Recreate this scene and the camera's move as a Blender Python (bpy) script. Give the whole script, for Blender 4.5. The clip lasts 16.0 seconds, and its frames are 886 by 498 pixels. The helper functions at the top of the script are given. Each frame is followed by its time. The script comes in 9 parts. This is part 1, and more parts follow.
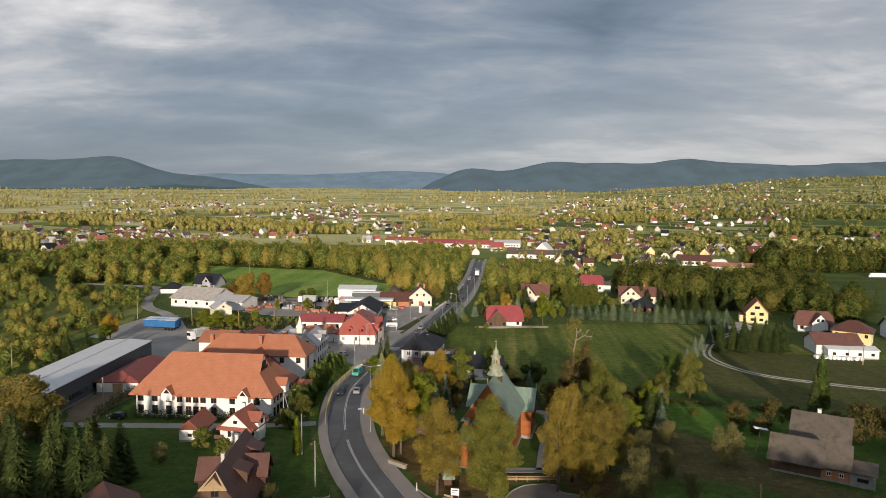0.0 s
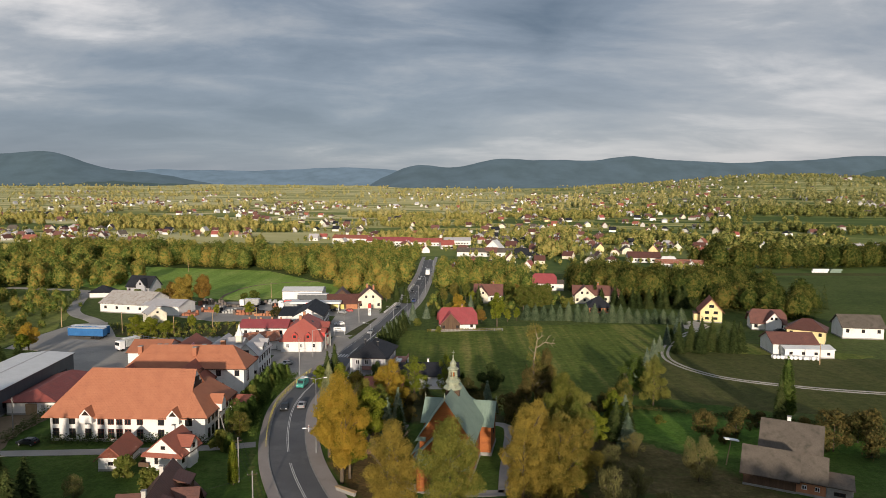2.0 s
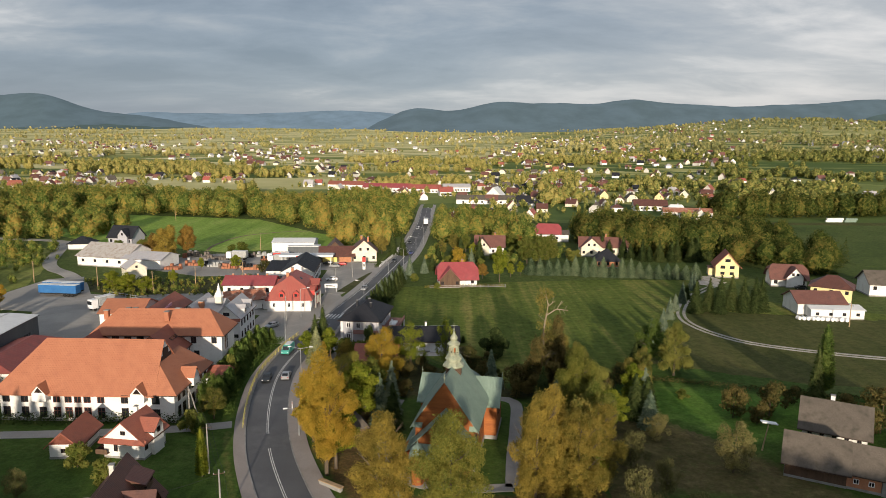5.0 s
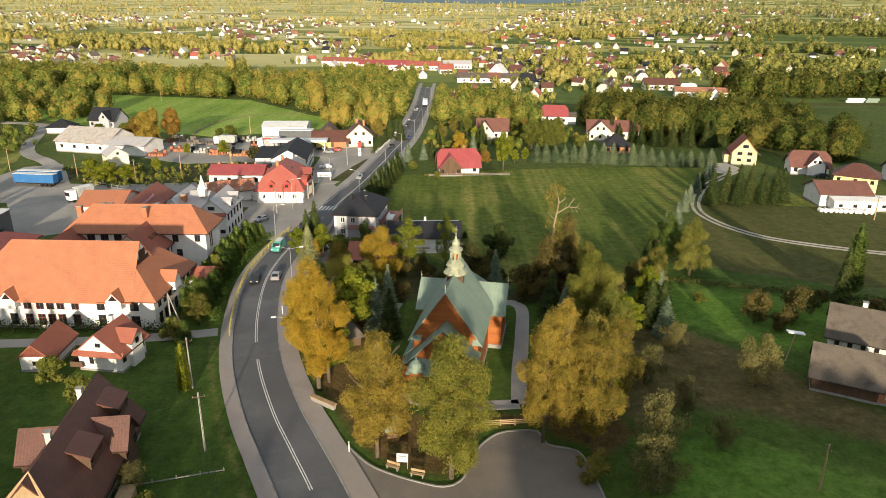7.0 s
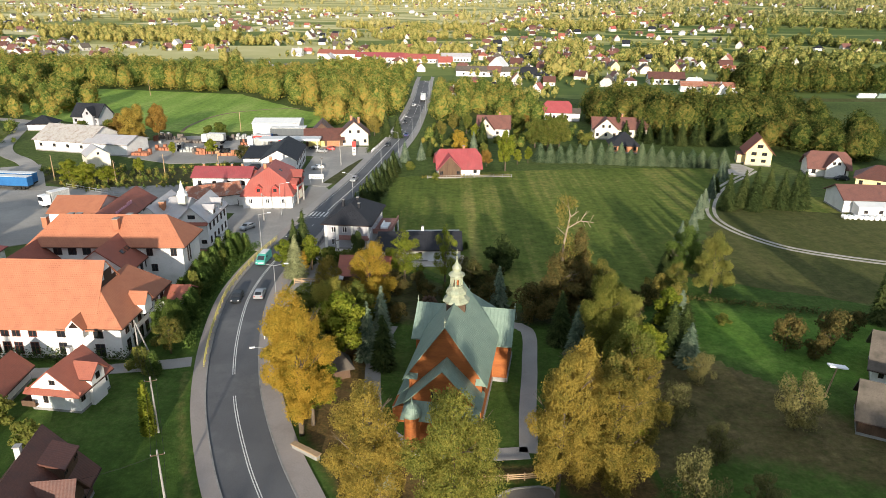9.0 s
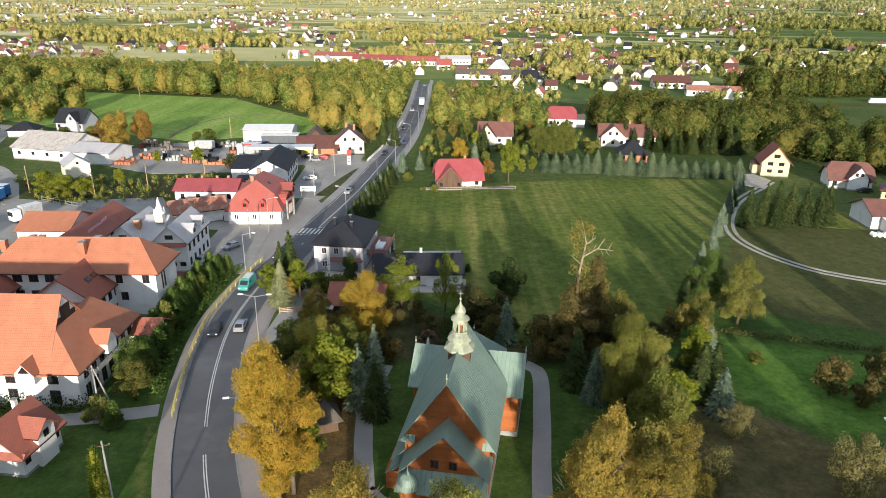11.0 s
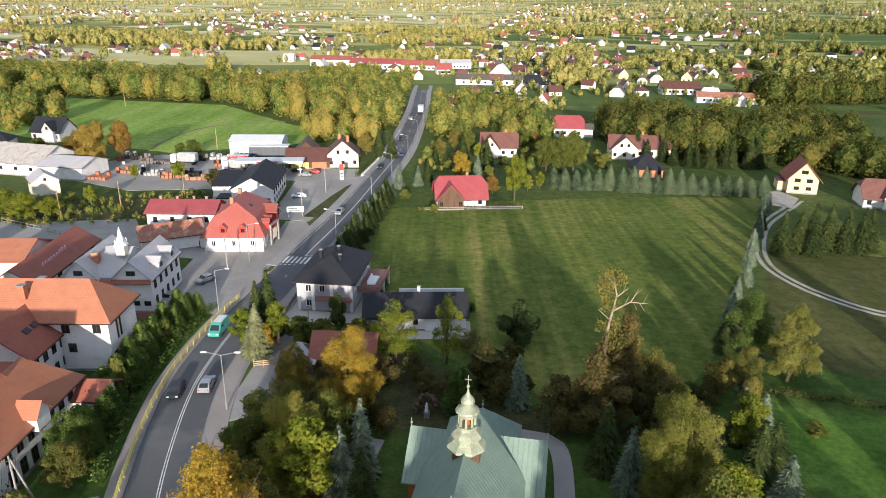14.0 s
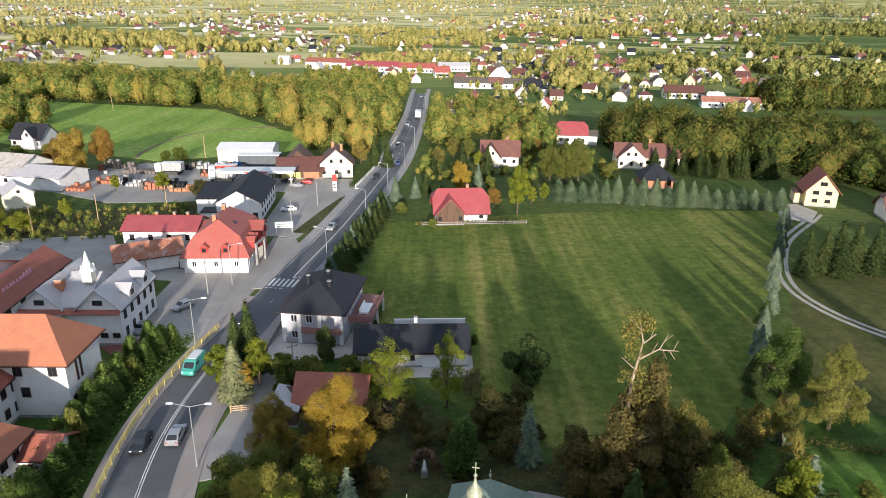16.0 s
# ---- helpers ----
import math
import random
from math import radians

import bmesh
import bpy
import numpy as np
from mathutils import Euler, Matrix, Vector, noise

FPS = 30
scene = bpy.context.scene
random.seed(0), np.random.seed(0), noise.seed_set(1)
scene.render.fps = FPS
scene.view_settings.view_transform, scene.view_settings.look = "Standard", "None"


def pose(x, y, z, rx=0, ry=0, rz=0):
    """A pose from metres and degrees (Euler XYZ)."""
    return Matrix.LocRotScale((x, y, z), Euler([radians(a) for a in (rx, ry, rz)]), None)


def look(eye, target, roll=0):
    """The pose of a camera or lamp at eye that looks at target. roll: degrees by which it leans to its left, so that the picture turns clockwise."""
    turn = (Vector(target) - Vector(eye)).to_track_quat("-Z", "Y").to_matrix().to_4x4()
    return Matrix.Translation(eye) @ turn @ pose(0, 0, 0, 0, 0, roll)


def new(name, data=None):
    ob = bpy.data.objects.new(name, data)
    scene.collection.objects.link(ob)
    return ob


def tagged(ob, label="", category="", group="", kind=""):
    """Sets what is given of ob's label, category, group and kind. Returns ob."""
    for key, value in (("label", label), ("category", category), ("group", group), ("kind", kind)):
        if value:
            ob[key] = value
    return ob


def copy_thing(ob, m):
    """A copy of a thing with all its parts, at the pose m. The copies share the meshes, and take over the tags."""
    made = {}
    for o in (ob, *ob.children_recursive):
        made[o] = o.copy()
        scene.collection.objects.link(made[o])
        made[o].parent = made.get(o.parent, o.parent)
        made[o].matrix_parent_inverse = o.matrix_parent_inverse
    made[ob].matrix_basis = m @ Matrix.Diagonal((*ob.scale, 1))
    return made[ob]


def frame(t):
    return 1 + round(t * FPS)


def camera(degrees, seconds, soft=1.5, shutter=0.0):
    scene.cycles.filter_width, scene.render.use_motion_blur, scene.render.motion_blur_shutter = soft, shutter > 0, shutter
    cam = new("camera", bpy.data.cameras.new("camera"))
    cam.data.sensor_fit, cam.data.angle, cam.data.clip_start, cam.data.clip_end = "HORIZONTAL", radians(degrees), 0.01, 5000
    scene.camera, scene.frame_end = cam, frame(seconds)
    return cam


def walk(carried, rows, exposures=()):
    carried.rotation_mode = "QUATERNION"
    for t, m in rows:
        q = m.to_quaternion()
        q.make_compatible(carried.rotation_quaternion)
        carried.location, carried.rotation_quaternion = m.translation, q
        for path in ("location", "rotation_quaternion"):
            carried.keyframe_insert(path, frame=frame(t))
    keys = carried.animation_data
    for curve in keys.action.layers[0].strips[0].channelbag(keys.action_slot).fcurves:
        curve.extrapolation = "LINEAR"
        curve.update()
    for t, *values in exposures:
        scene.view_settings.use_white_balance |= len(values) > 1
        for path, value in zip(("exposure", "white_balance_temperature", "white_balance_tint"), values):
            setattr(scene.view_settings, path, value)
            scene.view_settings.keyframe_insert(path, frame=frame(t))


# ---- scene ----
cam = camera(66.2, 16.0, soft=0.6)

PATH = [
    (0, (2.256, -15.892, 52.546), (2.085, -13.905, 52.389), 0.3),
    (0.5, (1.957, -12.971, 52.643), (1.816, -10.982, 52.482), 0.3),
    (1, (1.405, -10.048, 52.739), (1.313, -8.057, 52.577), 0.3),
    (1.5, (0.926, -7.135, 52.847), (0.883, -5.143, 52.682), 0.3),
    (2, (0.628, -4.137, 52.907), (0.608, -2.144, 52.741), 0.3),
    (2.5, (0.601, -1.102, 52.936), (0.58, 0.891, 52.77), 0.3),
    (3, (0.496, 1.954, 53.058), (0.476, 3.947, 52.889), 0.3),
    (3.5, (0.456, 5.065, 53.191), (0.436, 7.058, 53.019), 0.2),
    (3.7, (0.335, 6.325, 53.212), (0.316, 8.318, 53.038), 0.3),
    (6, (0.189, 20.974, 53.545), (0.176, 22.908, 53.035), 0.4),
    (6.5, (0.055, 24.203, 53.576), (0.043, 26.114, 52.985), 0.4),
    (7, (0.002, 27.452, 53.588), (-0.009, 29.337, 52.919), 0.4),
    (7.5, (-0.04, 30.678, 53.647), (-0.049, 32.554, 52.954), 0.4),
    (8, (-0.14, 33.897, 53.678), (-0.148, 35.774, 52.986), 0.4),
    (8.5, (-0.137, 37.099, 53.734), (-0.145, 38.975, 53.042), 0.4),
    (9, (-0.223, 40.287, 53.782), (-0.229, 42.164, 53.091), 0.5),
    (11.5, (-0.758, 56.631, 53.736), (-0.759, 58.51, 53.049), 0.6),
    (12, (-0.884, 59.678, 53.739), (-0.884, 61.557, 53.054), 0.6),
    (12.5, (-0.919, 62.946, 53.582), (-0.919, 64.826, 52.899), 0.6),
    (13, (-0.976, 65.9, 53.577), (-0.975, 67.78, 52.894), 0.6),
    (13.5, (-1.018, 69.006, 53.738), (-1.017, 70.887, 53.057), 0.7),
    (14, (-1.058, 71.887, 53.869), (-1.057, 73.767, 53.187), 0.7),
    (14.5, (-1.1, 74.95, 53.947), (-1.097, 76.831, 53.265), 0.7),
    (15, (-1.169, 77.826, 54.024), (-1.165, 79.706, 53.343), 0.7),
    (15.5, (-1.195, 80.842, 54.073), (-1.19, 82.723, 53.391), 0.8),
    (16, (-1.398, 83.925, 53.929), (-1.39, 85.806, 53.251), 0.8),
]
walk(cam, [(t, look(eye, target, roll)) for t, eye, target, roll in PATH],
     exposures=[(0, -0.13, 6600, 14), (3.7, -0.08, 6600, 14), (6, 0.28, 6900, 11), (7, 0.55, 7150, 10), (7.5, 0.62, 6950, 10), (9, 0.64, 6300, 10), (11.3, 0.64, 6050, 11), (14, 0.65, 6000, 14), (16, 0.65, 5950, 14)])

# ---- light ----
SUN_EL, SUN_AZ = 10.5, 177.0  # the sun stands low behind the start of the flight
world = bpy.data.worlds.new("sky")
scene.world = world
world.use_nodes = True


def nodes_of(tree):
    tree.nodes.clear()

    def add(kind, **given):
        n = tree.nodes.new(kind)
        for key, value in given.items():
            if key in n.inputs:
                n.inputs[key].default_value = value
        return n

    def join(a, i, b, j):
        tree.links.new(a.outputs[i], b.inputs[j])
    return add, join


def ramp(node, *stops):
    r = node.color_ramp
    while len(r.elements) < len(stops):
        r.elements.new(0.5)
    for e, (p, c) in zip(r.elements, stops):
        e.position, e.color = p, (*c, 1)
    return node


def build_sky():
    add, join = nodes_of(world.node_tree)
    coord, sep = add("ShaderNodeTexCoord"), add("ShaderNodeSeparateXYZ")
    join(coord, "Generated", sep, 0)
    lift = add("ShaderNodeMath")
    lift.operation, lift.inputs[1].default_value = "MAXIMUM", 0.0
    join(sep, 2, lift, 0)
    more = add("ShaderNodeMath")
    more.operation, more.inputs[1].default_value = "ADD", 0.19
    join(lift, 0, more, 0)
    flat = add("ShaderNodeCombineXYZ")
    for k in (0, 1):
        div = add("ShaderNodeMath")
        div.operation = "DIVIDE"
        join(sep, k, div, 0)
        join(more, 0, div, 1)
        join(div, 0, flat, k)
    turn = add("ShaderNodeMapping")
    turn.inputs["Location"].default_value = (3.1, 1.7, 0.0)
    turn.inputs["Rotation"].default_value = (0, 0, radians(-14))
    turn.inputs["Scale"].default_value = (0.46, 0.70, 1)
    join(flat, 0, turn, 0)
    big = add("ShaderNodeTexNoise", Scale=1.25, Detail=9, Roughness=0.56, Distortion=0.35)
    join(turn, 0, big, "Vector")
    fine = add("ShaderNodeTexNoise", Scale=4.2, Detail=9, Roughness=0.6, Distortion=0.5)
    join(turn, 0, fine, "Vector")
    mix = add("ShaderNodeMath")
    mix.operation, mix.inputs[1].default_value = "MULTIPLY_ADD", 0.30
    mix.inputs[2].default_value = 0.040
    join(fine, 0, mix, 0)
    both = add("ShaderNodeMath")
    both.operation = "ADD"
    join(big, 0, both, 0)
    join(mix, 0, both, 1)
    # great cloud masses and breaks: (east, height, half width, half height, weight)
    total = both
    for cx, cz, rx, rz, weight in ((-0.56, 0.30, 0.30, 0.10, -0.10), (0.14, 0.26, 0.32, 0.12, -0.18), (-0.40, 0.075, 0.62, 0.10, -0.12), (-0.48, 0.24, 0.30, 0.07, 0.02), (-0.45, 0.17, 0.35, 0.04, -0.06),
                                   (0.52, 0.125, 0.48, 0.09, 0.17), (0.22, 0.07, 0.55, 0.05, 0.07), (0.62, 0.24, 0.25, 0.05, 0.06), (-0.22, 0.20, 0.25, 0.10, -0.05), (0.05, 0.16, 0.30, 0.05, 0.05)):
        spot = add("ShaderNodeMapping")
        spot.inputs["Scale"].default_value = (1 / rx, 0, 1 / rz)
        spot.inputs["Location"].default_value = (-cx / rx, 0, -cz / rz)
        join(coord, "Generated", spot, 0)
        mass = add("ShaderNodeTexGradient")
        mass.gradient_type = "QUADRATIC_SPHERE"
        join(spot, 0, mass, 0)
        more_ = add("ShaderNodeMath")
        more_.operation, more_.inputs[1].default_value = "MULTIPLY_ADD", weight * 1.5
        join(mass, "Fac", more_, 0)
        join(total, 0, more_, 2)
        total = more_
    tone = ramp(add("ShaderNodeValToRGB"), (0.50, (0.105, 0.145, 0.198)), (0.64, (0.205, 0.252, 0.31)),
                (0.75, (0.355, 0.385, 0.415)), (0.90, (0.80, 0.785, 0.76)))
    join(total, 0, tone, 0)
    # haze that closes the cloud towards the horizon
    band = add("ShaderNodeMapRange")
    band.inputs["From Min"].default_value, band.inputs["From Max"].default_value = 0.0, 0.23
    band.inputs["To Min"].default_value, band.inputs["To Max"].default_value = 0.86, 0.0
    join(sep, 2, band, 0)
    hazy = add("ShaderNodeMix")
    hazy.data_type = "RGBA"
    across = add("ShaderNodeMapRange")
    across.inputs["From Min"].default_value, across.inputs["From Max"].default_value = -0.5, 0.5
    join(sep, 0, across, 0)
    low = ramp(add("ShaderNodeValToRGB"), (0.0, (0.20, 0.252, 0.325)), (0.45, (0.245, 0.302, 0.372)), (1.0, (0.41, 0.43, 0.465)))
    join(across, 0, low, 0)
    world.node_tree.links.new(low.outputs[0], hazy.inputs[7])
    join(band, 0, hazy, 0)
    tree = world.node_tree
    tree.links.new(tone.outputs[0], hazy.inputs[6])
    clouds = add("ShaderNodeBackground", Strength=0.85)
    tree.links.new(hazy.outputs[2], clouds.inputs[0])
    # the sky grows brighter towards the low sun behind the flight
    sunward = add("ShaderNodeMapRange")
    sunward.interpolation_type = "SMOOTHSTEP"
    sunward.inputs["From Min"].default_value, sunward.inputs["From Max"].default_value = 0.45, -0.75
    sunward.inputs["To Min"].default_value, sunward.inputs["To Max"].default_value = 1.10, 1.40
    join(sep, 1, sunward, 0)
    join(sunward, 0, clouds, "Strength")
    sky = add("ShaderNodeTexSky")
    sky.sky_type, sky.sun_disc = "NISHITA", False
    sky.sun_elevation, sky.sun_rotation = radians(SUN_EL), radians(SUN_AZ)
    clear = add("ShaderNodeBackground", Strength=0.015)
    join(sky, 0, clear, 0)
    sum_, out = add("ShaderNodeAddShader"), add("ShaderNodeOutputWorld")
    join(clouds, 0, sum_, 0)
    join(clear, 0, sum_, 1)
    join(sum_, 0, out, 0)


build_sky()
sun = new("sun", bpy.data.lights.new("sun", "SUN"))
sun.data.energy, sun.data.angle, sun.data.color = 5.5, radians(1.5), (1.0, 0.88, 0.70)
az, el = radians(SUN_AZ), radians(SUN_EL)
sun.matrix_world = look((300 * math.sin(az) * math.cos(el), 300 * math.cos(az) * math.cos(el), 300 * math.sin(el)), (0, 0, 0))

# ---- helpers of this place ----
RNG = random.Random(7)


def uv_faces(bm):
    """UVs in metres: u level along each face, v up its slope."""
    uv = bm.loops.layers.uv.verify()
    bm.normal_update()
    for f in bm.faces:
        n = f.normal
        u = Vector((1, 0, 0)) if abs(n.z) > 0.995 else Vector((0, 0, 1)).cross(n).normalized()
        v = n.cross(u)
        for l in f.loops:
            l[uv].uv = (l.vert.co.dot(u), l.vert.co.dot(v))


def mesh_of(name, bm, material, smooth=False):
    uv_faces(bm)
    me = bpy.data.meshes.new(name)
    if smooth:
        for f in bm.faces:
            f.smooth = True
    bm.to_mesh(me)
    bm.free()
    me.materials.append(material)
    return me


def part(name, bm, material, parent, label="", at=None, smooth=False):
    """One mesh object under a thing or a part."""
    me = bm if isinstance(bm, bpy.types.Mesh) else mesh_of(name, bm, material, smooth)
    ob = new(name, me)
    ob.parent = parent
    if at is not None:
        ob.matrix_basis = at
    return tagged(ob, label)


def thing(name, label, category, group="", at=None, kind=""):
    ob = new(name)
    if at is not None:
        ob.matrix_basis = at
    return tagged(ob, label, category, group, kind)


def solo(name, bm, material, label="", category="", kind="", at=None, group="", smooth=False):
    ob = new(name, mesh_of(name, bm, material, smooth))
    if at is not None:
        ob.matrix_basis = at
    return tagged(ob, label, category, group, kind)


def box(bm, x0, y0, z0, x1, y1, z1, bevel=0.0):
    """A box between two corners, added to bm."""
    m = Matrix.LocRotScale(((x0 + x1) / 2, (y0 + y1) / 2, (z0 + z1) / 2), None, (abs(x1 - x0), abs(y1 - y0), abs(z1 - z0)))
    made = bmesh.ops.create_cube(bm, size=1, matrix=m)
    if bevel:
        edges = {e for v in made["verts"] for e in v.link_edges}
        bmesh.ops.bevel(bm, geom=list(edges), offset=bevel, segments=1, affect="EDGES")
    return bm


def boxes(*dims, bevel=0.0):
    bm = bmesh.new()
    for d in dims:
        box(bm, *d, bevel=bevel)
    return bm


def rod(bm, a, b, r0, r1=None, n=8):
    """A tapered rod from a to b, added to bm."""
    a, b = Vector(a), Vector(b)
    m = Matrix.Translation((a + b) / 2) @ (b - a).to_track_quat("Z", "Y").to_matrix().to_4x4()
    bmesh.ops.create_cone(bm, cap_ends=True, segments=n, radius1=r0, radius2=r0 if r1 is None else r1, depth=(b - a).length, matrix=m)
    return bm


def lathe(bm, profile, n=12, at=(0, 0, 0), turn=0.0):
    """A turned body from (radius, height) pairs, added to bm."""
    rings = []
    for r, z in profile:
        rings.append([bm.verts.new((at[0] + r * math.cos(turn + i * math.tau / n), at[1] + r * math.sin(turn + i * math.tau / n), at[2] + z)) for i in range(n)])
    for lo, hi in zip(rings, rings[1:]):
        for i in range(n):
            bm.faces.new((lo[i], lo[(i + 1) % n], hi[(i + 1) % n], hi[i]))
    bm.faces.new(rings[-1])
    bm.faces.new(rings[0][::-1])
    return bm


# ---- materials ----
def material(name, rough=0.8, metal=0.0, spec=0.3):
    m = bpy.data.materials.new(name)
    m.use_nodes = True
    add, join = nodes_of(m.node_tree)
    bsdf, out = add("ShaderNodeBsdfPrincipled"), add("ShaderNodeOutputMaterial")
    bsdf.inputs["Roughness"].default_value = rough
    bsdf.inputs["Metallic"].default_value = metal
    bsdf.inputs["Specular IOR Level"].default_value = spec
    join(bsdf, 0, out, 0)
    return m, add, join, bsdf


def surface(name, c1, c2, scale=0.6, fine=6.0, rough=0.8, metal=0.0, spec=0.3, bump=0.2, dirt=None, dirt_scale=0.15, stretch=(1, 1, 1)):
    """Two colours mixed by coarse and fine noise, with fine relief and, where given, stains."""
    m, add, join, bsdf = material(name, rough, metal, spec)
    coord, mapping = add("ShaderNodeTexCoord"), add("ShaderNodeMapping")
    mapping.inputs["Scale"].default_value = stretch
    join(coord, "Object", mapping, 0)
    a = add("ShaderNodeTexNoise", Scale=scale, Detail=4, Roughness=0.6)
    b = add("ShaderNodeTexNoise", Scale=fine, Detail=5, Roughness=0.65)
    join(mapping, 0, a, "Vector")
    join(mapping, 0, b, "Vector")
    s = add("ShaderNodeMath")
    s.operation = "ADD"
    join(a, 0, s, 0)
    join(b, 0, s, 1)
    r = ramp(add("ShaderNodeValToRGB"), (0.38, c1), (0.62, c2))
    half = add("ShaderNodeMath")
    half.operation, half.inputs[1].default_value = "MULTIPLY", 0.5
    join(s, 0, half, 0)
    join(half, 0, r, 0)
    last = r
    if dirt:
        d = add("ShaderNodeTexNoise", Scale=dirt_scale, Detail=6, Roughness=0.7)
        join(mapping, 0, d, "Vector")
        k = ramp(add("ShaderNodeValToRGB"), (0.5, (0, 0, 0)), (0.68, (0.75, 0.75, 0.75)))
        join(d, 0, k, 0)
        mix = add("ShaderNodeMix")
        mix.data_type = "RGBA"
        mix.inputs[7].default_value = (*dirt, 1)
        join(k, 0, mix, 0)
        join(r, 0, mix, 6)
        m.node_tree.links.new(mix.outputs[2], bsdf.inputs["Base Color"])
    else:
        join(last, 0, bsdf, "Base Color")
    if bump:
        bp = add("ShaderNodeBump", Strength=bump, Distance=0.05)
        join(b, 0, bp, "Height")
        join(bp, 0, bsdf, "Normal")
    return m


def roofing(name, c1, c2, pitch=0.33, course=0.0, rough=0.55, stain=None, metal=0.0, bump=0.6, spec=0.4):
    """Roof covering with ribs up the slope (pitch apart) and, for tiles, courses across it."""
    m, add, join, bsdf = material(name, rough, metal, spec)
    coord = add("ShaderNodeTexCoord")
    sep = add("ShaderNodeSeparateXYZ")
    join(coord, "UV", sep, 0)

    def wave(axis, step):
        f = add("ShaderNodeMath")
        f.operation, f.inputs[1].default_value = "DIVIDE", step
        join(sep, axis, f, 0)
        g = add("ShaderNodeMath")
        g.operation = "FRACT"
        join(f, 0, g, 0)
        return g
    ribs = wave(0, pitch)
    peak = add("ShaderNodeMath")
    peak.operation, peak.inputs[1].default_value = "PINGPONG", 0.5
    join(ribs, 0, peak, 0)
    height = peak
    if course:
        rows = wave(1, course)
        height = add("ShaderNodeMath")
        height.operation = "ADD"
        join(peak, 0, height, 0)
        join(rows, 0, height, 1)
    else:
        height = ramp(add("ShaderNodeValToRGB"), (0.04, (1, 1, 1)), (0.12, (0, 0, 0)))
        join(peak, 0, height, 0)
    n1 = add("ShaderNodeTexNoise", Scale=0.35, Detail=5, Roughness=0.65)
    n2 = add("ShaderNodeTexNoise", Scale=4.0, Detail=4, Roughness=0.7)
    join(coord, "UV", n1, "Vector")
    join(coord, "UV", n2, "Vector")
    s = add("ShaderNodeMath")
    s.operation = "ADD"
    join(n1, 0, s, 0)
    join(n2, 0, s, 1)
    half = add("ShaderNodeMath")
    half.operation, half.inputs[1].default_value = "MULTIPLY", 0.5
    join(s, 0, half, 0)
    r = ramp(add("ShaderNodeValToRGB"), (0.38, c1), (0.62, c2))
    join(half, 0, r, 0)
    if stain:
        d = add("ShaderNodeTexNoise", Scale=0.5, Detail=7, Roughness=0.75)
        join(coord, "UV", d, "Vector")
        k = ramp(add("ShaderNodeValToRGB"), (0.5, (0, 0, 0)), (0.66, (0.8, 0.8, 0.8)))
        join(d, 0, k, 0)
        mix = add("ShaderNodeMix")
        mix.data_type = "RGBA"
        mix.inputs[7].default_value = (*stain, 1)
        join(k, 0, mix, 0)
        join(r, 0, mix, 6)
        m.node_tree.links.new(mix.outputs[2], bsdf.inputs["Base Color"])
    else:
        join(r, 0, bsdf, "Base Color")
    bp = add("ShaderNodeBump", Strength=bump, Distance=0.04)
    join(height, 0, bp, "Height")
    join(bp, 0, bsdf, "Normal")
    return m


def leafage(name, c1, c2, c3, through_light=0.46, attribute=False):
    """Leaves: hue differs from tree to tree and from clump to clump."""
    m = bpy.data.materials.new(name)
    m.use_nodes = True
    add, join = nodes_of(m.node_tree)
    tree = m.node_tree
    if attribute:
        who = add("ShaderNodeAttribute")
        who.attribute_name = "tint"
        pick = "Fac"
    else:
        who, pick = add("ShaderNodeObjectInfo"), "Random"
    isl = add("ShaderNodeNewGeometry")
    a = add("ShaderNodeMath")
    a.operation, a.inputs[1].default_value = "MULTIPLY", 0.5
    tree.links.new(who.outputs[pick], a.inputs[0])
    b = add("ShaderNodeMath")
    b.operation, b.inputs[1].default_value = "MULTIPLY", 0.5
    tree.links.new(isl.outputs["Random Per Island"], b.inputs[0])
    s = add("ShaderNodeMath")
    s.operation = "ADD"
    join(a, 0, s, 0)
    join(b, 0, s, 1)
    clump = add("ShaderNodeTexNoise", Scale=0.6, Detail=5, Roughness=0.68)
    tree.links.new(isl.outputs["Position"], clump.inputs["Vector"])
    swing = add("ShaderNodeMapRange")
    swing.inputs["From Min"].default_value, swing.inputs["From Max"].default_value = 0.3, 0.7
    swing.inputs["To Min"].default_value, swing.inputs["To Max"].default_value = -0.42, 0.52
    join(clump, 0, swing, 0)
    hue = add("ShaderNodeMath")
    hue.operation = "ADD"
    join(s, 0, hue, 0)
    join(swing, 0, hue, 1)
    r = ramp(add("ShaderNodeValToRGB"), (0.0, [v * 0.78 for v in c1]), (0.22, c1), (0.5, c2), (0.95, c3))
    join(hue, 0, r, 0)
    d, t, mix, out = add("ShaderNodeBsdfDiffuse"), add("ShaderNodeBsdfTranslucent"), add("ShaderNodeMixShader"), add("ShaderNodeOutputMaterial")
    join(r, 0, d, 0)
    join(r, 0, t, 0)
    mix.inputs[0].default_value = through_light
    join(d, 0, mix, 1)
    join(t, 0, mix, 2)
    join(mix, 0, out, 0)
    return m


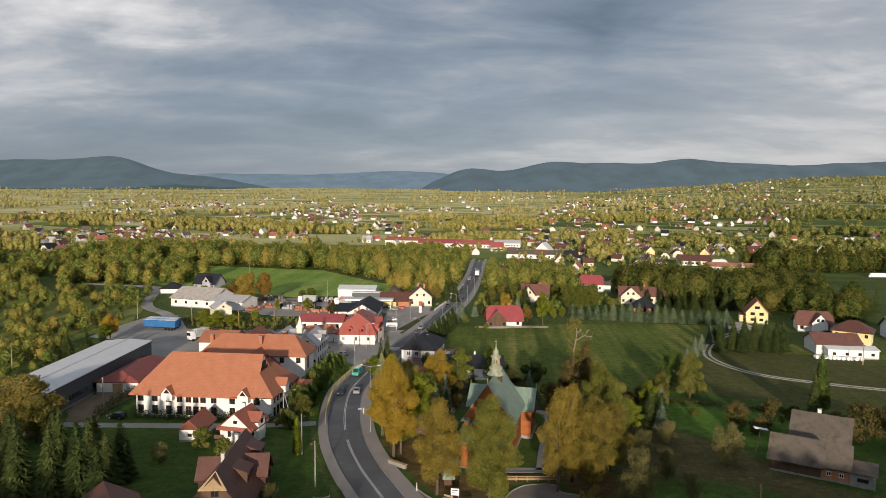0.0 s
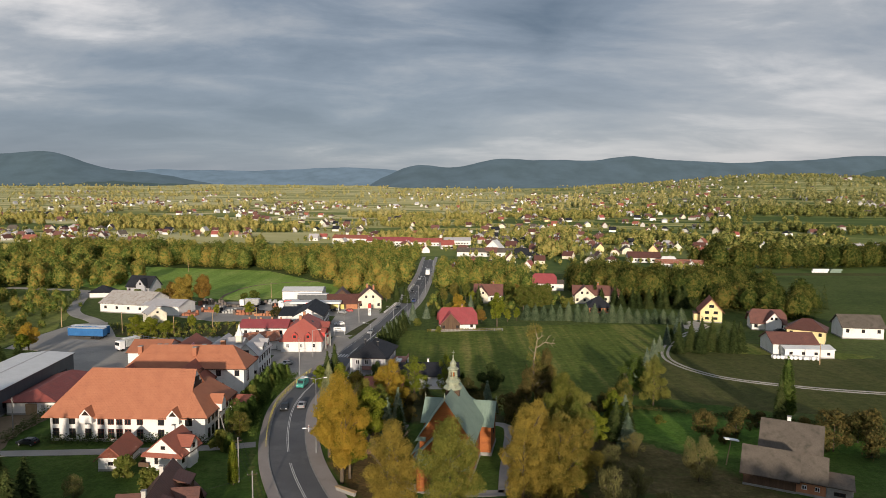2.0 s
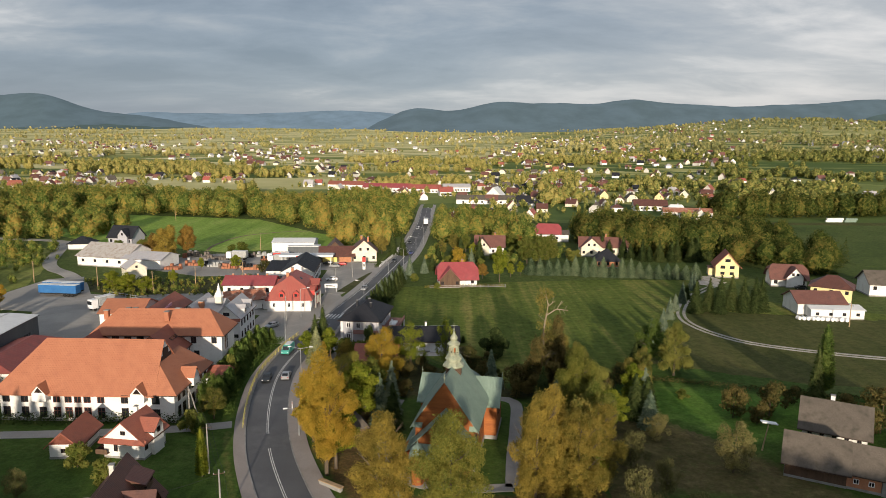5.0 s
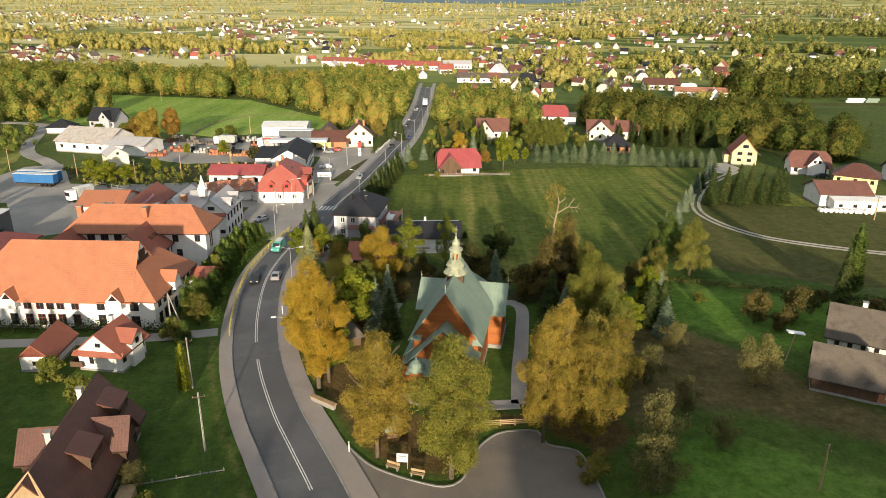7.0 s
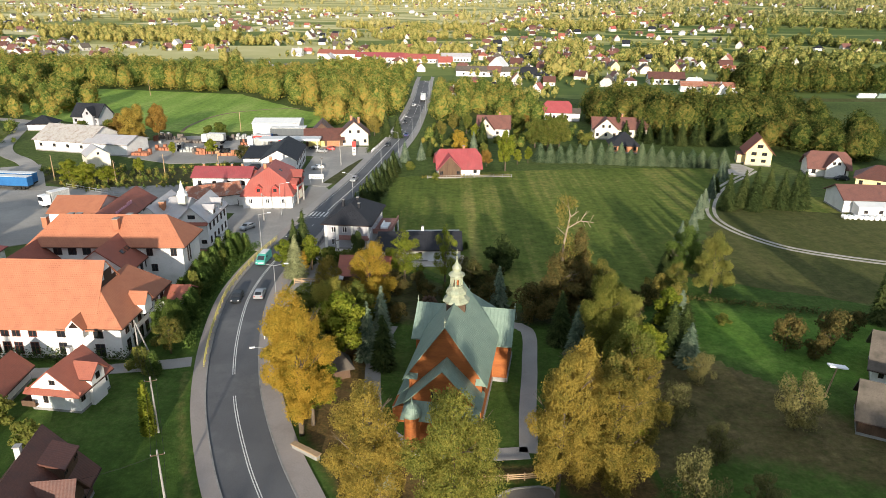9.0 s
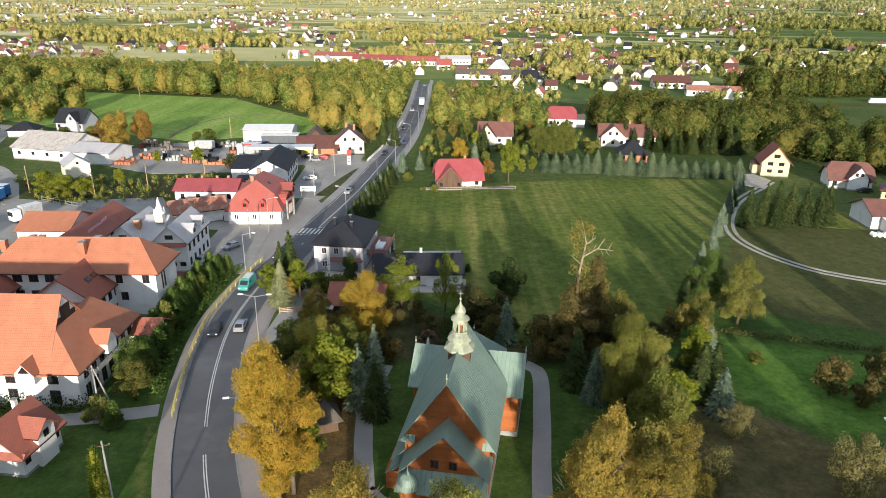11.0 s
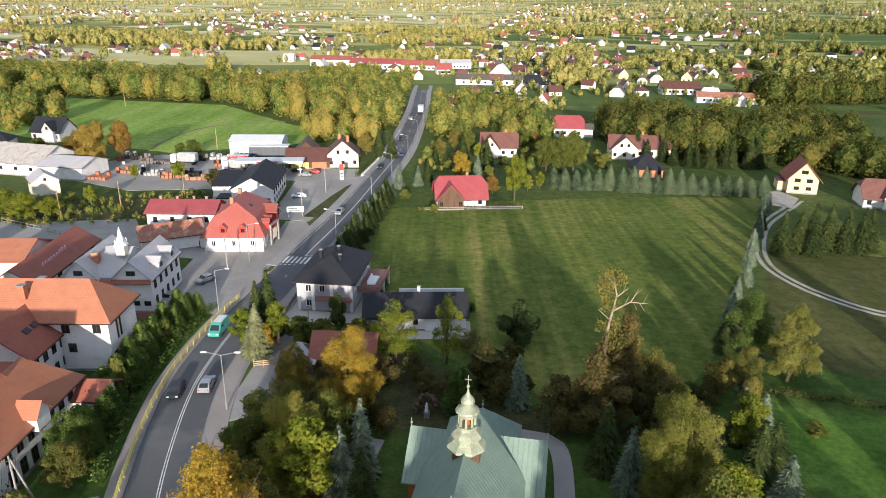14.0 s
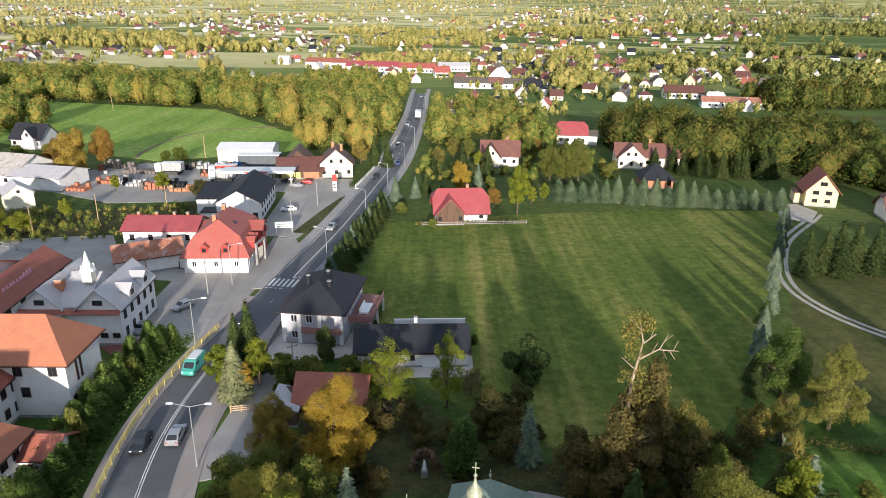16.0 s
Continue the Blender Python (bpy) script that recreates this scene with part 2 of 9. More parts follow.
def tufted(m, add, join, coord, colour):
    """A colour made lighter and darker by clumps and tufts of grass."""
    n = add("ShaderNodeTexNoise", Scale=0.42, Detail=9, Roughness=0.78)
    join(coord, "Object", n, "Vector")
    span = add("ShaderNodeMapRange")
    span.inputs["From Min"].default_value, span.inputs["From Max"].default_value = 0.32, 0.68
    span.inputs["To Min"].default_value, span.inputs["To Max"].default_value = 0.62, 1.38
    join(n, 0, span, 0)
    tint = add("ShaderNodeMix")
    tint.data_type, tint.blend_type = "RGBA", "MULTIPLY"
    tint.inputs[0].default_value = 1.0
    m.node_tree.links.new(colour, tint.inputs[6])
    m.node_tree.links.new(span.outputs[0], tint.inputs[7])
    return tint.outputs[2]


def ground_cover(name, c1, c2, c3, patch=0.03, fine=1.2, stripe=None, bump=0.6):
    """Grass or field: broad patches, tufts, and where given mown stripes (turn in degrees, step in metres)."""
    m, add, join, bsdf = material(name, 0.95, 0, 0.1)
    tree = m.node_tree
    coord = add("ShaderNodeTexCoord")
    a = add("ShaderNodeTexNoise", Scale=patch, Detail=6, Roughness=0.62)
    b = add("ShaderNodeTexNoise", Scale=fine, Detail=6, Roughness=0.75)
    join(coord, "Object", a, "Vector")
    join(coord, "Object", b, "Vector")
    s = add("ShaderNodeMath")
    s.operation = "ADD"
    join(a, 0, s, 0)
    join(b, 0, s, 1)
    last = s
    if stripe:
        mp = add("ShaderNodeMapping")
        mp.inputs["Rotation"].default_value = (0, 0, radians(stripe[0]))
        mp.inputs["Scale"].default_value = (1 / stripe[1], 0.004, 1)
        join(coord, "Object", mp, 0)
        w = add("ShaderNodeTexNoise", Scale=1.0, Detail=3, Roughness=0.7)
        join(mp, 0, w, "Vector")
        k = add("ShaderNodeMath")
        k.operation, k.inputs[1].default_value = "MULTIPLY", stripe[2]
        join(w, 0, k, 0)
        last = add("ShaderNodeMath")
        last.operation = "ADD"
        join(s, 0, last, 0)
        join(k, 0, last, 1)
    half = add("ShaderNodeMath")
    half.operation, half.inputs[1].default_value = "MULTIPLY", 0.5 / (1 + (stripe[2] / 2 if stripe else 0))
    join(last, 0, half, 0)
    r = ramp(add("ShaderNodeValToRGB"), (0.36, c1), (0.5, c2), (0.63, c3))
    join(half, 0, r, 0)
    tree.links.new(tufted(m, add, join, coord, r.outputs[0]), bsdf.inputs["Base Color"])
    bp = add("ShaderNodeBump", Strength=bump, Distance=0.25)
    join(b, 0, bp, "Height")
    join(bp, 0, bsdf, "Normal")
    return m


def ground_blend(name, under, over, bump=0.6):
    """Ground that passes from one cover to another by the mesh's own "blend" attribute, frayed by noise. under, over: three colours, patch and tuft scale."""
    m, add, join, bsdf = material(name, 0.95, 0, 0.1)
    coord = add("ShaderNodeTexCoord")
    ramps = []
    for c1, c2, c3, patch_scale, fine in (under, over):
        a = add("ShaderNodeTexNoise", Scale=patch_scale, Detail=6, Roughness=0.62)
        b = add("ShaderNodeTexNoise", Scale=fine, Detail=6, Roughness=0.75)
        join(coord, "Object", a, "Vector")
        join(coord, "Object", b, "Vector")
        both = add("ShaderNodeMath")
        both.operation = "ADD"
        join(a, 0, both, 0)
        join(b, 0, both, 1)
        half = add("ShaderNodeMath")
        half.operation, half.inputs[1].default_value = "MULTIPLY", 0.5
        join(both, 0, half, 0)
        r = ramp(add("ShaderNodeValToRGB"), (0.36, c1), (0.5, c2), (0.63, c3))
        join(half, 0, r, 0)
        ramps.append(r)
    fade = add("ShaderNodeAttribute")
    fade.attribute_name = "blend"
    fray = add("ShaderNodeTexNoise", Scale=0.55, Detail=7, Roughness=0.7)
    join(coord, "Object", fray, "Vector")
    wide = add("ShaderNodeMapRange")
    wide.inputs["From Min"].default_value, wide.inputs["From Max"].default_value = 0.25, 0.75
    wide.inputs["To Min"].default_value, wide.inputs["To Max"].default_value = -0.5, 0.5
    join(fray, 0, wide, 0)
    total = add("ShaderNodeMath")
    total.operation, total.use_clamp = "ADD", True
    m.node_tree.links.new(fade.outputs["Fac"], total.inputs[0])
    join(wide, 0, total, 1)
    mix = add("ShaderNodeMix")
    mix.data_type = "RGBA"
    join(total, 0, mix, 0)
    m.node_tree.links.new(ramps[0].outputs[0], mix.inputs[6])
    m.node_tree.links.new(ramps[1].outputs[0], mix.inputs[7])
    m.node_tree.links.new(tufted(m, add, join, coord, mix.outputs[2]), bsdf.inputs["Base Color"])
    bp = add("ShaderNodeBump", Strength=bump, Distance=0.25)
    join(b, 0, bp, "Height")
    join(bp, 0, bsdf, "Normal")
    return m


M = {}
M["plaster"] = surface("white_plaster", (0.69, 0.68, 0.655), (0.77, 0.757, 0.73), 0.3, 5, 0.85, bump=0.08, dirt=(0.58, 0.56, 0.53), dirt_scale=0.4)
M["plaster_grey"] = surface("grey_plaster", (0.34, 0.34, 0.37), (0.42, 0.42, 0.45), 0.3, 5, 0.85, bump=0.08, dirt=(0.3, 0.3, 0.31), dirt_scale=0.4)
# darker copy of the white plaster: far walls' dimness put into the colour
M["plaster_worn"] = surface("dimmed_white_plaster", (0.40, 0.39, 0.36), (0.55, 0.53, 0.49), 0.3, 5, 0.9, bump=0.08, dirt=(0.34, 0.32, 0.29), dirt_scale=0.4)
M["plaster_yellow"] = surface("yellow_plaster", (0.68, 0.55, 0.27), (0.78, 0.65, 0.36), 0.3, 5, 0.85, bump=0.08)
M["plaster_cream"] = surface("cream_plaster", (0.66, 0.60, 0.46), (0.76, 0.71, 0.58), 0.3, 5, 0.85, bump=0.08, dirt=(0.5, 0.45, 0.36), dirt_scale=0.5)
M["brick_dull"] = surface("muted_pinkish_brick", (0.25, 0.125, 0.105), (0.34, 0.185, 0.16), 1.5, 9, 0.9, bump=0.3)
M["brick"] = surface("raw_brick", (0.36, 0.15, 0.08), (0.48, 0.22, 0.12), 1.5, 9, 0.9, bump=0.3)
M["tile_orange"] = roofing("orange_clay_tiles", (0.335, 0.122, 0.064), (0.40, 0.158, 0.084), 0.30, 0.36, 0.65, stain=(0.30, 0.112, 0.062))
M["tile_red"] = roofing("red_roof_tiles", (0.25, 0.078, 0.052), (0.33, 0.11, 0.07), 0.30, 0.36, 0.65, stain=(0.22, 0.08, 0.058))
M["roof_terracotta"] = roofing("brownish_red_roof_tiles", (0.125, 0.054, 0.043), (0.19, 0.082, 0.062), 0.35, 0.40, 0.6, stain=(0.11, 0.055, 0.046))
M["metal_red"] = roofing("red_sheet_metal", (0.285, 0.069, 0.053), (0.361, 0.101, 0.076), 0.5, 0, 0.5, stain=(0.257, 0.086, 0.069))
M["metal_crimson"] = roofing("crimson_sheet_metal", (0.25, 0.045, 0.05), (0.33, 0.075, 0.078), 0.5, 0, 0.5, stain=(0.24, 0.07, 0.07))
M["roof_brown"] = roofing("brown_roof_tiles", (0.078, 0.032, 0.025), (0.13, 0.054, 0.039), 0.35, 0.40, 0.5, stain=(0.07, 0.035, 0.03))
M["roof_maroon"] = roofing("streaky_maroon_sheet_metal", (0.19, 0.045, 0.038), (0.27, 0.07, 0.055), 1.0, 0, 0.6, stain=(0.16, 0.055, 0.048))
M["roof_rust"] = roofing("rusty_sheet_metal", (0.26, 0.09, 0.05), (0.36, 0.15, 0.09), 0.7, 0, 0.7, stain=(0.42, 0.36, 0.30))
M["roof_black"] = roofing("anthracite_roof_tiles", (0.016, 0.017, 0.021), (0.026, 0.027, 0.033), 0.33, 0.38, 0.6, spec=0.2)
M["roof_grey"] = roofing("pale_grey_sheet_metal", (0.36, 0.35, 0.36), (0.48, 0.46, 0.46), 0.55, 0, 0.4, stain=(0.42, 0.34, 0.32), spec=0.6)
M["roof_patched"] = roofing("patched_pale_metal_roof", (0.34, 0.31, 0.28), (0.46, 0.43, 0.40), 0.9, 2.2, 0.7, stain=(0.22, 0.15, 0.11))
M["roof_white"] = roofing("white_trapezoid_sheet", (0.58, 0.58, 0.575), (0.70, 0.70, 0.695), 0.9, 6.0, 0.5, bump=0.4)
M["roof_eternit"] = roofing("weathered_grey_fibre_sheets", (0.085, 0.071, 0.058), (0.130, 0.108, 0.087), 0.9, 1.1, 0.9, stain=(0.050, 0.044, 0.034))
M["copper"] = roofing("green_patinated_copper", (0.155, 0.225, 0.18), (0.225, 0.295, 0.235), 0.55, 0, 0.55, stain=(0.15, 0.20, 0.16), spec=0.5, bump=0.9)
M["copper_pale"] = surface("pale_green_copper", (0.20, 0.235, 0.165), (0.36, 0.37, 0.26), 0.8, 6, 0.45, bump=0.1, dirt=(0.17, 0.16, 0.10), dirt_scale=0.9, spec=0.5)
M["timber"] = surface("orange_stained_log_wall", (0.22, 0.065, 0.018), (0.36, 0.12, 0.03), 0.5, 7, 0.65, bump=0.3, stretch=(0.25, 0.25, 3.2))
M["timber_dark"] = surface("dark_weathered_timber", (0.075, 0.045, 0.03), (0.13, 0.08, 0.05), 0.5, 7, 0.85, bump=0.3, stretch=(3, 3, 0.3))
M["wood"] = surface("pale_wood", (0.30, 0.20, 0.11), (0.42, 0.30, 0.18), 1, 9, 0.8, stretch=(2, 2, 0.5))
M["frame_brown"] = surface("dark_brown_window_frame", (0.035, 0.02, 0.016), (0.06, 0.035, 0.025), 2, 12, 0.6, bump=0)
M["frame_white"] = surface("white_window_frame", (0.72, 0.72, 0.72), (0.8, 0.8, 0.8), 2, 12, 0.5, bump=0)
M["frame_red"] = surface("reddish_window_frame", (0.16, 0.05, 0.035), (0.2, 0.065, 0.045), 2, 12, 0.6, bump=0)
M["pink_sign"] = surface("pink_sign_letters", (0.55, 0.25, 0.3), (0.65, 0.35, 0.4), 2, 8, 0.5, bump=0)
M["asphalt"] = surface("road_asphalt", (0.080, 0.081, 0.087), (0.124, 0.124, 0.130), 0.08, 14, 0.8, bump=0.15, dirt=(0.168, 0.166, 0.166), dirt_scale=0.06)
M["yard"] = surface("worn_grey_yard", (0.235, 0.221, 0.203), (0.335, 0.316, 0.290), 0.06, 3, 0.9, bump=0.2, dirt=(0.400, 0.370, 0.328), dirt_scale=0.03)
M["paving"] = surface("grey_concrete_paving", (0.27, 0.255, 0.24), (0.36, 0.34, 0.32), 0.2, 8, 0.9, bump=0.2, dirt=(0.22, 0.19, 0.17), dirt_scale=0.1)
M["paving_pink"] = surface("reddish_grey_concrete_paving", (0.26, 0.225, 0.205), (0.35, 0.307, 0.282), 0.2, 8, 0.9, bump=0.2, dirt=(0.23, 0.208, 0.192), dirt_scale=0.1)
M["pale_paving"] = surface("pale_concrete_paving", (0.42, 0.38, 0.345), (0.53, 0.485, 0.445), 0.2, 8, 0.9, bump=0.2, dirt=(0.34, 0.305, 0.275), dirt_scale=0.1)
M["brick_paving"] = surface("dark_red_brick_paving", (0.14, 0.05, 0.045), (0.20, 0.075, 0.065), 0.4, 8, 0.85, bump=0.2)
M["gravel"] = surface("pale_gravel", (0.30, 0.28, 0.25), (0.44, 0.41, 0.37), 0.3, 6, 0.95, bump=0.4, dirt=(0.22, 0.2, 0.14), dirt_scale=0.2)
M["forecourt"] = surface("worn_brownish_asphalt", (0.140, 0.122, 0.106), (0.200, 0.176, 0.152), 0.12, 9, 0.9, bump=0.15, dirt=(0.24, 0.195, 0.15), dirt_scale=0.08)
M["dirt"] = surface("bare_earth", (0.15, 0.105, 0.065), (0.24, 0.18, 0.115), 0.1, 3, 0.95, bump=0.4, dirt=(0.08, 0.09, 0.03), dirt_scale=0.08)
M["paint"] = surface("white_road_paint", (0.52, 0.52, 0.50), (0.70, 0.70, 0.68), 1, 9, 0.7, bump=0.05, dirt=(0.3, 0.3, 0.3), dirt_scale=1.2)
M["concrete"] = surface("concrete", (0.22, 0.215, 0.205), (0.32, 0.31, 0.295), 0.8, 8, 0.9, dirt=(0.16, 0.15, 0.135), dirt_scale=0.5)
M["steel"] = surface("galvanised_steel", (0.34, 0.35, 0.36), (0.44, 0.45, 0.46), 2, 12, 0.45, 0.6, bump=0)
M["yellow_rail"] = surface("yellow_painted_steel", (0.60, 0.50, 0.13), (0.70, 0.60, 0.20), 1, 10, 0.5, bump=0, dirt=(0.48, 0.40, 0.16), dirt_scale=1)
M["bark"] = surface("grey_brown_bark", (0.085, 0.065, 0.045), (0.16, 0.125, 0.09), 1.5, 9, 0.95, bump=0.5, stretch=(3, 3, 0.6))
M["bark_pale"] = surface("pale_dead_wood", (0.24, 0.185, 0.125), (0.35, 0.28, 0.195), 1.5, 9, 0.9, bump=0.4, stretch=(3, 3, 0.6))
M["panel_dark"] = surface("dark_grey_cladding", (0.065, 0.075, 0.085), (0.095, 0.105, 0.115), 0.3, 5, 0.5, stretch=(4, 4, 0.4))
M["red_paint"] = surface("red_paint", (0.40, 0.03, 0.025), (0.5, 0.05, 0.04), 1, 8, 0.45, bump=0)
M["blue_paint"] = surface("blue_tarpaulin", (0.02, 0.10, 0.27), (0.035, 0.15, 0.36), 0.5, 4, 0.5, bump=0.1)
M["black"] = surface("black_rubber", (0.012, 0.012, 0.012), (0.02, 0.02, 0.02), 3, 9, 0.8, bump=0)
M["stack_red"] = surface("brick_coloured_pallet_goods", (0.27, 0.105, 0.060), (0.39, 0.165, 0.095), 1.2, 5, 0.85, bump=0.3)
M["pale_goods"] = surface("pale_wrapped_goods", (0.22, 0.23, 0.23), (0.42, 0.42, 0.41), 0.8, 4, 0.6, bump=0.2)
M["dull_goods"] = surface("dull_brown_goods", (0.10, 0.085, 0.075), (0.19, 0.16, 0.14), 0.8, 4, 0.8, bump=0.2)
# pasture grass brightened: the sunlight on it is put into the colour
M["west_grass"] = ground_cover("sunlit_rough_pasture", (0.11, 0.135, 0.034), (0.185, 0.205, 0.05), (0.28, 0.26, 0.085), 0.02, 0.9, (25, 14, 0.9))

m, add, join, bsdf = material("dark_window_glass", 0.08, 0, 0.6)
bsdf.inputs["Base Color"].default_value = (0.018, 0.02, 0.024, 1)
M["glass"] = m

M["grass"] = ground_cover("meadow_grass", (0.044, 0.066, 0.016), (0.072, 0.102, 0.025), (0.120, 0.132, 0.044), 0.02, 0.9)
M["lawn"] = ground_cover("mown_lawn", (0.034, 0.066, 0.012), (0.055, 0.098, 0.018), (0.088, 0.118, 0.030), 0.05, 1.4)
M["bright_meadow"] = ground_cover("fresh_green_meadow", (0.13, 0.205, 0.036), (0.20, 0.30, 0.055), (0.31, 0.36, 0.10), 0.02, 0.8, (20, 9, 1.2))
# stripes are mowing and also light streaks between tree shadows, put into the colour
M["hay_field"] = ground_cover("mown_hay_field", (0.054, 0.084, 0.016), (0.104, 0.134, 0.025), (0.244, 0.219, 0.064), 0.035, 0.6, (-38, 5, 1.25))
M["stubble"] = ground_cover("dry_stubble", (0.046, 0.060, 0.016), (0.074, 0.080, 0.024), (0.115, 0.104, 0.039), 0.02, 0.9, (80, 6, 1.2))
M["rough"] = ground_cover("rough_weedy_grass", (0.037, 0.043, 0.015), (0.063, 0.068, 0.024), (0.107, 0.095, 0.048), 0.06, 0.8)

LAWN = ((0.034, 0.066, 0.012), (0.055, 0.098, 0.018), (0.088, 0.118, 0.030), 0.05, 1.4)
M["trodden"] = ground_blend("lawn_worn_to_brown_grass", LAWN, ((0.060, 0.054, 0.020), (0.102, 0.084, 0.034), (0.160, 0.125, 0.060), 0.08, 0.9))
M["litter"] = ground_blend("lawn_under_brown_fallen_leaves", LAWN, ((0.060, 0.040, 0.018), (0.115, 0.075, 0.030), (0.210, 0.135, 0.045), 0.15, 2.2))
# dark weeds behind the inn; behind the church the dark is painted shade
M["weeds_and_shade"] = ground_blend("lawn_turning_to_weeds_and_shade", LAWN, ((0.032, 0.036, 0.015), (0.056, 0.056, 0.023), (0.096, 0.082, 0.036), 0.15, 1.4))
M["fresh_grass"] = ground_blend("lawn_turning_to_fresh_bright_grass", LAWN, ((0.052, 0.118, 0.016), (0.090, 0.170, 0.026), (0.140, 0.205, 0.045), 0.08, 1.1))
M["dry_bank"] = ground_blend("lawn_with_dry_yellow_grass", LAWN, ((0.085, 0.085, 0.026), (0.150, 0.138, 0.042), (0.250, 0.210, 0.080), 0.15, 1.6))
M["leaf_green"] = leafage("green_leaves", (0.098, 0.129, 0.028), (0.155, 0.178, 0.039), (0.230, 0.224, 0.057))
M["leaf_olive"] = leafage("olive_autumn_leaves", (0.121, 0.136, 0.034), (0.218, 0.198, 0.051), (0.345, 0.265, 0.069))
M["leaf_yellow"] = leafage("yellow_autumn_leaves", (0.21, 0.185, 0.03), (0.36, 0.26, 0.04), (0.52, 0.34, 0.055))
M["leaf_orange"] = leafage("orange_autumn_leaves", (0.16, 0.11, 0.03), (0.26, 0.165, 0.042), (0.37, 0.225, 0.055))
M["leaf_lime"] = leafage("yellow_green_leaves", (0.123, 0.160, 0.022), (0.203, 0.239, 0.029), (0.304, 0.304, 0.043))
M["leaf_brown"] = leafage("dark_olive_leaves", (0.063, 0.071, 0.025), (0.115, 0.106, 0.037), (0.190, 0.144, 0.051))
M["needle"] = leafage("dark_spruce_needles", (0.036, 0.054, 0.019), (0.055, 0.078, 0.025), (0.088, 0.104, 0.034), 0.15)
M["needle_pale"] = leafage("pale_yellowish_spruce_needles", (0.150, 0.165, 0.080), (0.240, 0.255, 0.125), (0.35, 0.35, 0.18), 0.15)
M["needle_hedge"] = leafage("blue_green_spruce_needles", (0.075, 0.115, 0.060), (0.120, 0.165, 0.088), (0.185, 0.225, 0.125), 0.15)
M["needle_blue"] = leafage("blue_spruce_needles", (0.100, 0.145, 0.098), (0.165, 0.212, 0.138), (0.25, 0.29, 0.19), 0.15)
M["needle_thuja"] = leafage("thuja_foliage", (0.060, 0.100, 0.024), (0.098, 0.148, 0.034), (0.158, 0.202, 0.050), 0.2)
M["wood_leaf"] = leafage("mixed_woodland_leaves", (0.110, 0.160, 0.038), (0.240, 0.262, 0.062), (0.42, 0.295, 0.075), 0.42, attribute=True)
# valley leaves are paled: some of the distance haze sits in their colour
M["valley_leaf"] = leafage("haze_paled_valley_leaves", (0.115, 0.145, 0.044), (0.305, 0.30, 0.088), (0.50, 0.405, 0.135), 0.42, attribute=True)
# olive leaves darkened: the eastern woods' shade is put into the colour
M["east_shade_leaf"] = leafage("shaded_olive_woodland_leaves", (0.050, 0.076, 0.019), (0.118, 0.134, 0.032), (0.232, 0.182, 0.047), 0.40, attribute=True)
M["leaf_grey"] = leafage("grey_olive_fruit_tree_leaves", (0.12, 0.118, 0.046), (0.19, 0.178, 0.070), (0.27, 0.238, 0.092))
# far leaves paler still, with the air's haze painted into them
M["haze_leaf"] = leafage("haze_paled_far_leaves", (0.175, 0.20, 0.085), (0.38, 0.355, 0.14), (0.56, 0.475, 0.20), 0.42, attribute=True)
M["leaf_gold"] = leafage("golden_olive_leaves", (0.165, 0.145, 0.034), (0.290, 0.226, 0.050), (0.44, 0.318, 0.070))
M["leaf_mid"] = leafage("fresh_green_maple_leaves", (0.062, 0.100, 0.022), (0.105, 0.155, 0.034), (0.165, 0.215, 0.052))
M["leaf_birch"] = leafage("dull_yellow_green_birch_leaves", (0.130, 0.148, 0.036), (0.208, 0.216, 0.052), (0.305, 0.285, 0.074))
M["leaf_fresh"] = leafage("yellowish_green_leaves", (0.155, 0.167, 0.037), (0.247, 0.241, 0.053), (0.368, 0.322, 0.071))


# ---- ground ----
def ground_z(x, y):
    """The valley floor is flat, rises slowly with distance and climbs a broad hill to the east."""
    far = max(0.0, y - 650)
    z = 7.2e-6 * far * far
    z += 95 * math.exp(-((x - 1500) / 720) ** 2 - ((y - 2900) / 900) ** 2)
    z += 30 * math.exp(-((x - 700) / 500) ** 2 - ((y - 1700) / 500) ** 2)
    if y > 500:
        z += min(1, (y - 500) / 600) * 5 * noise.noise((x / 420, y / 420, 0.3))
    return z


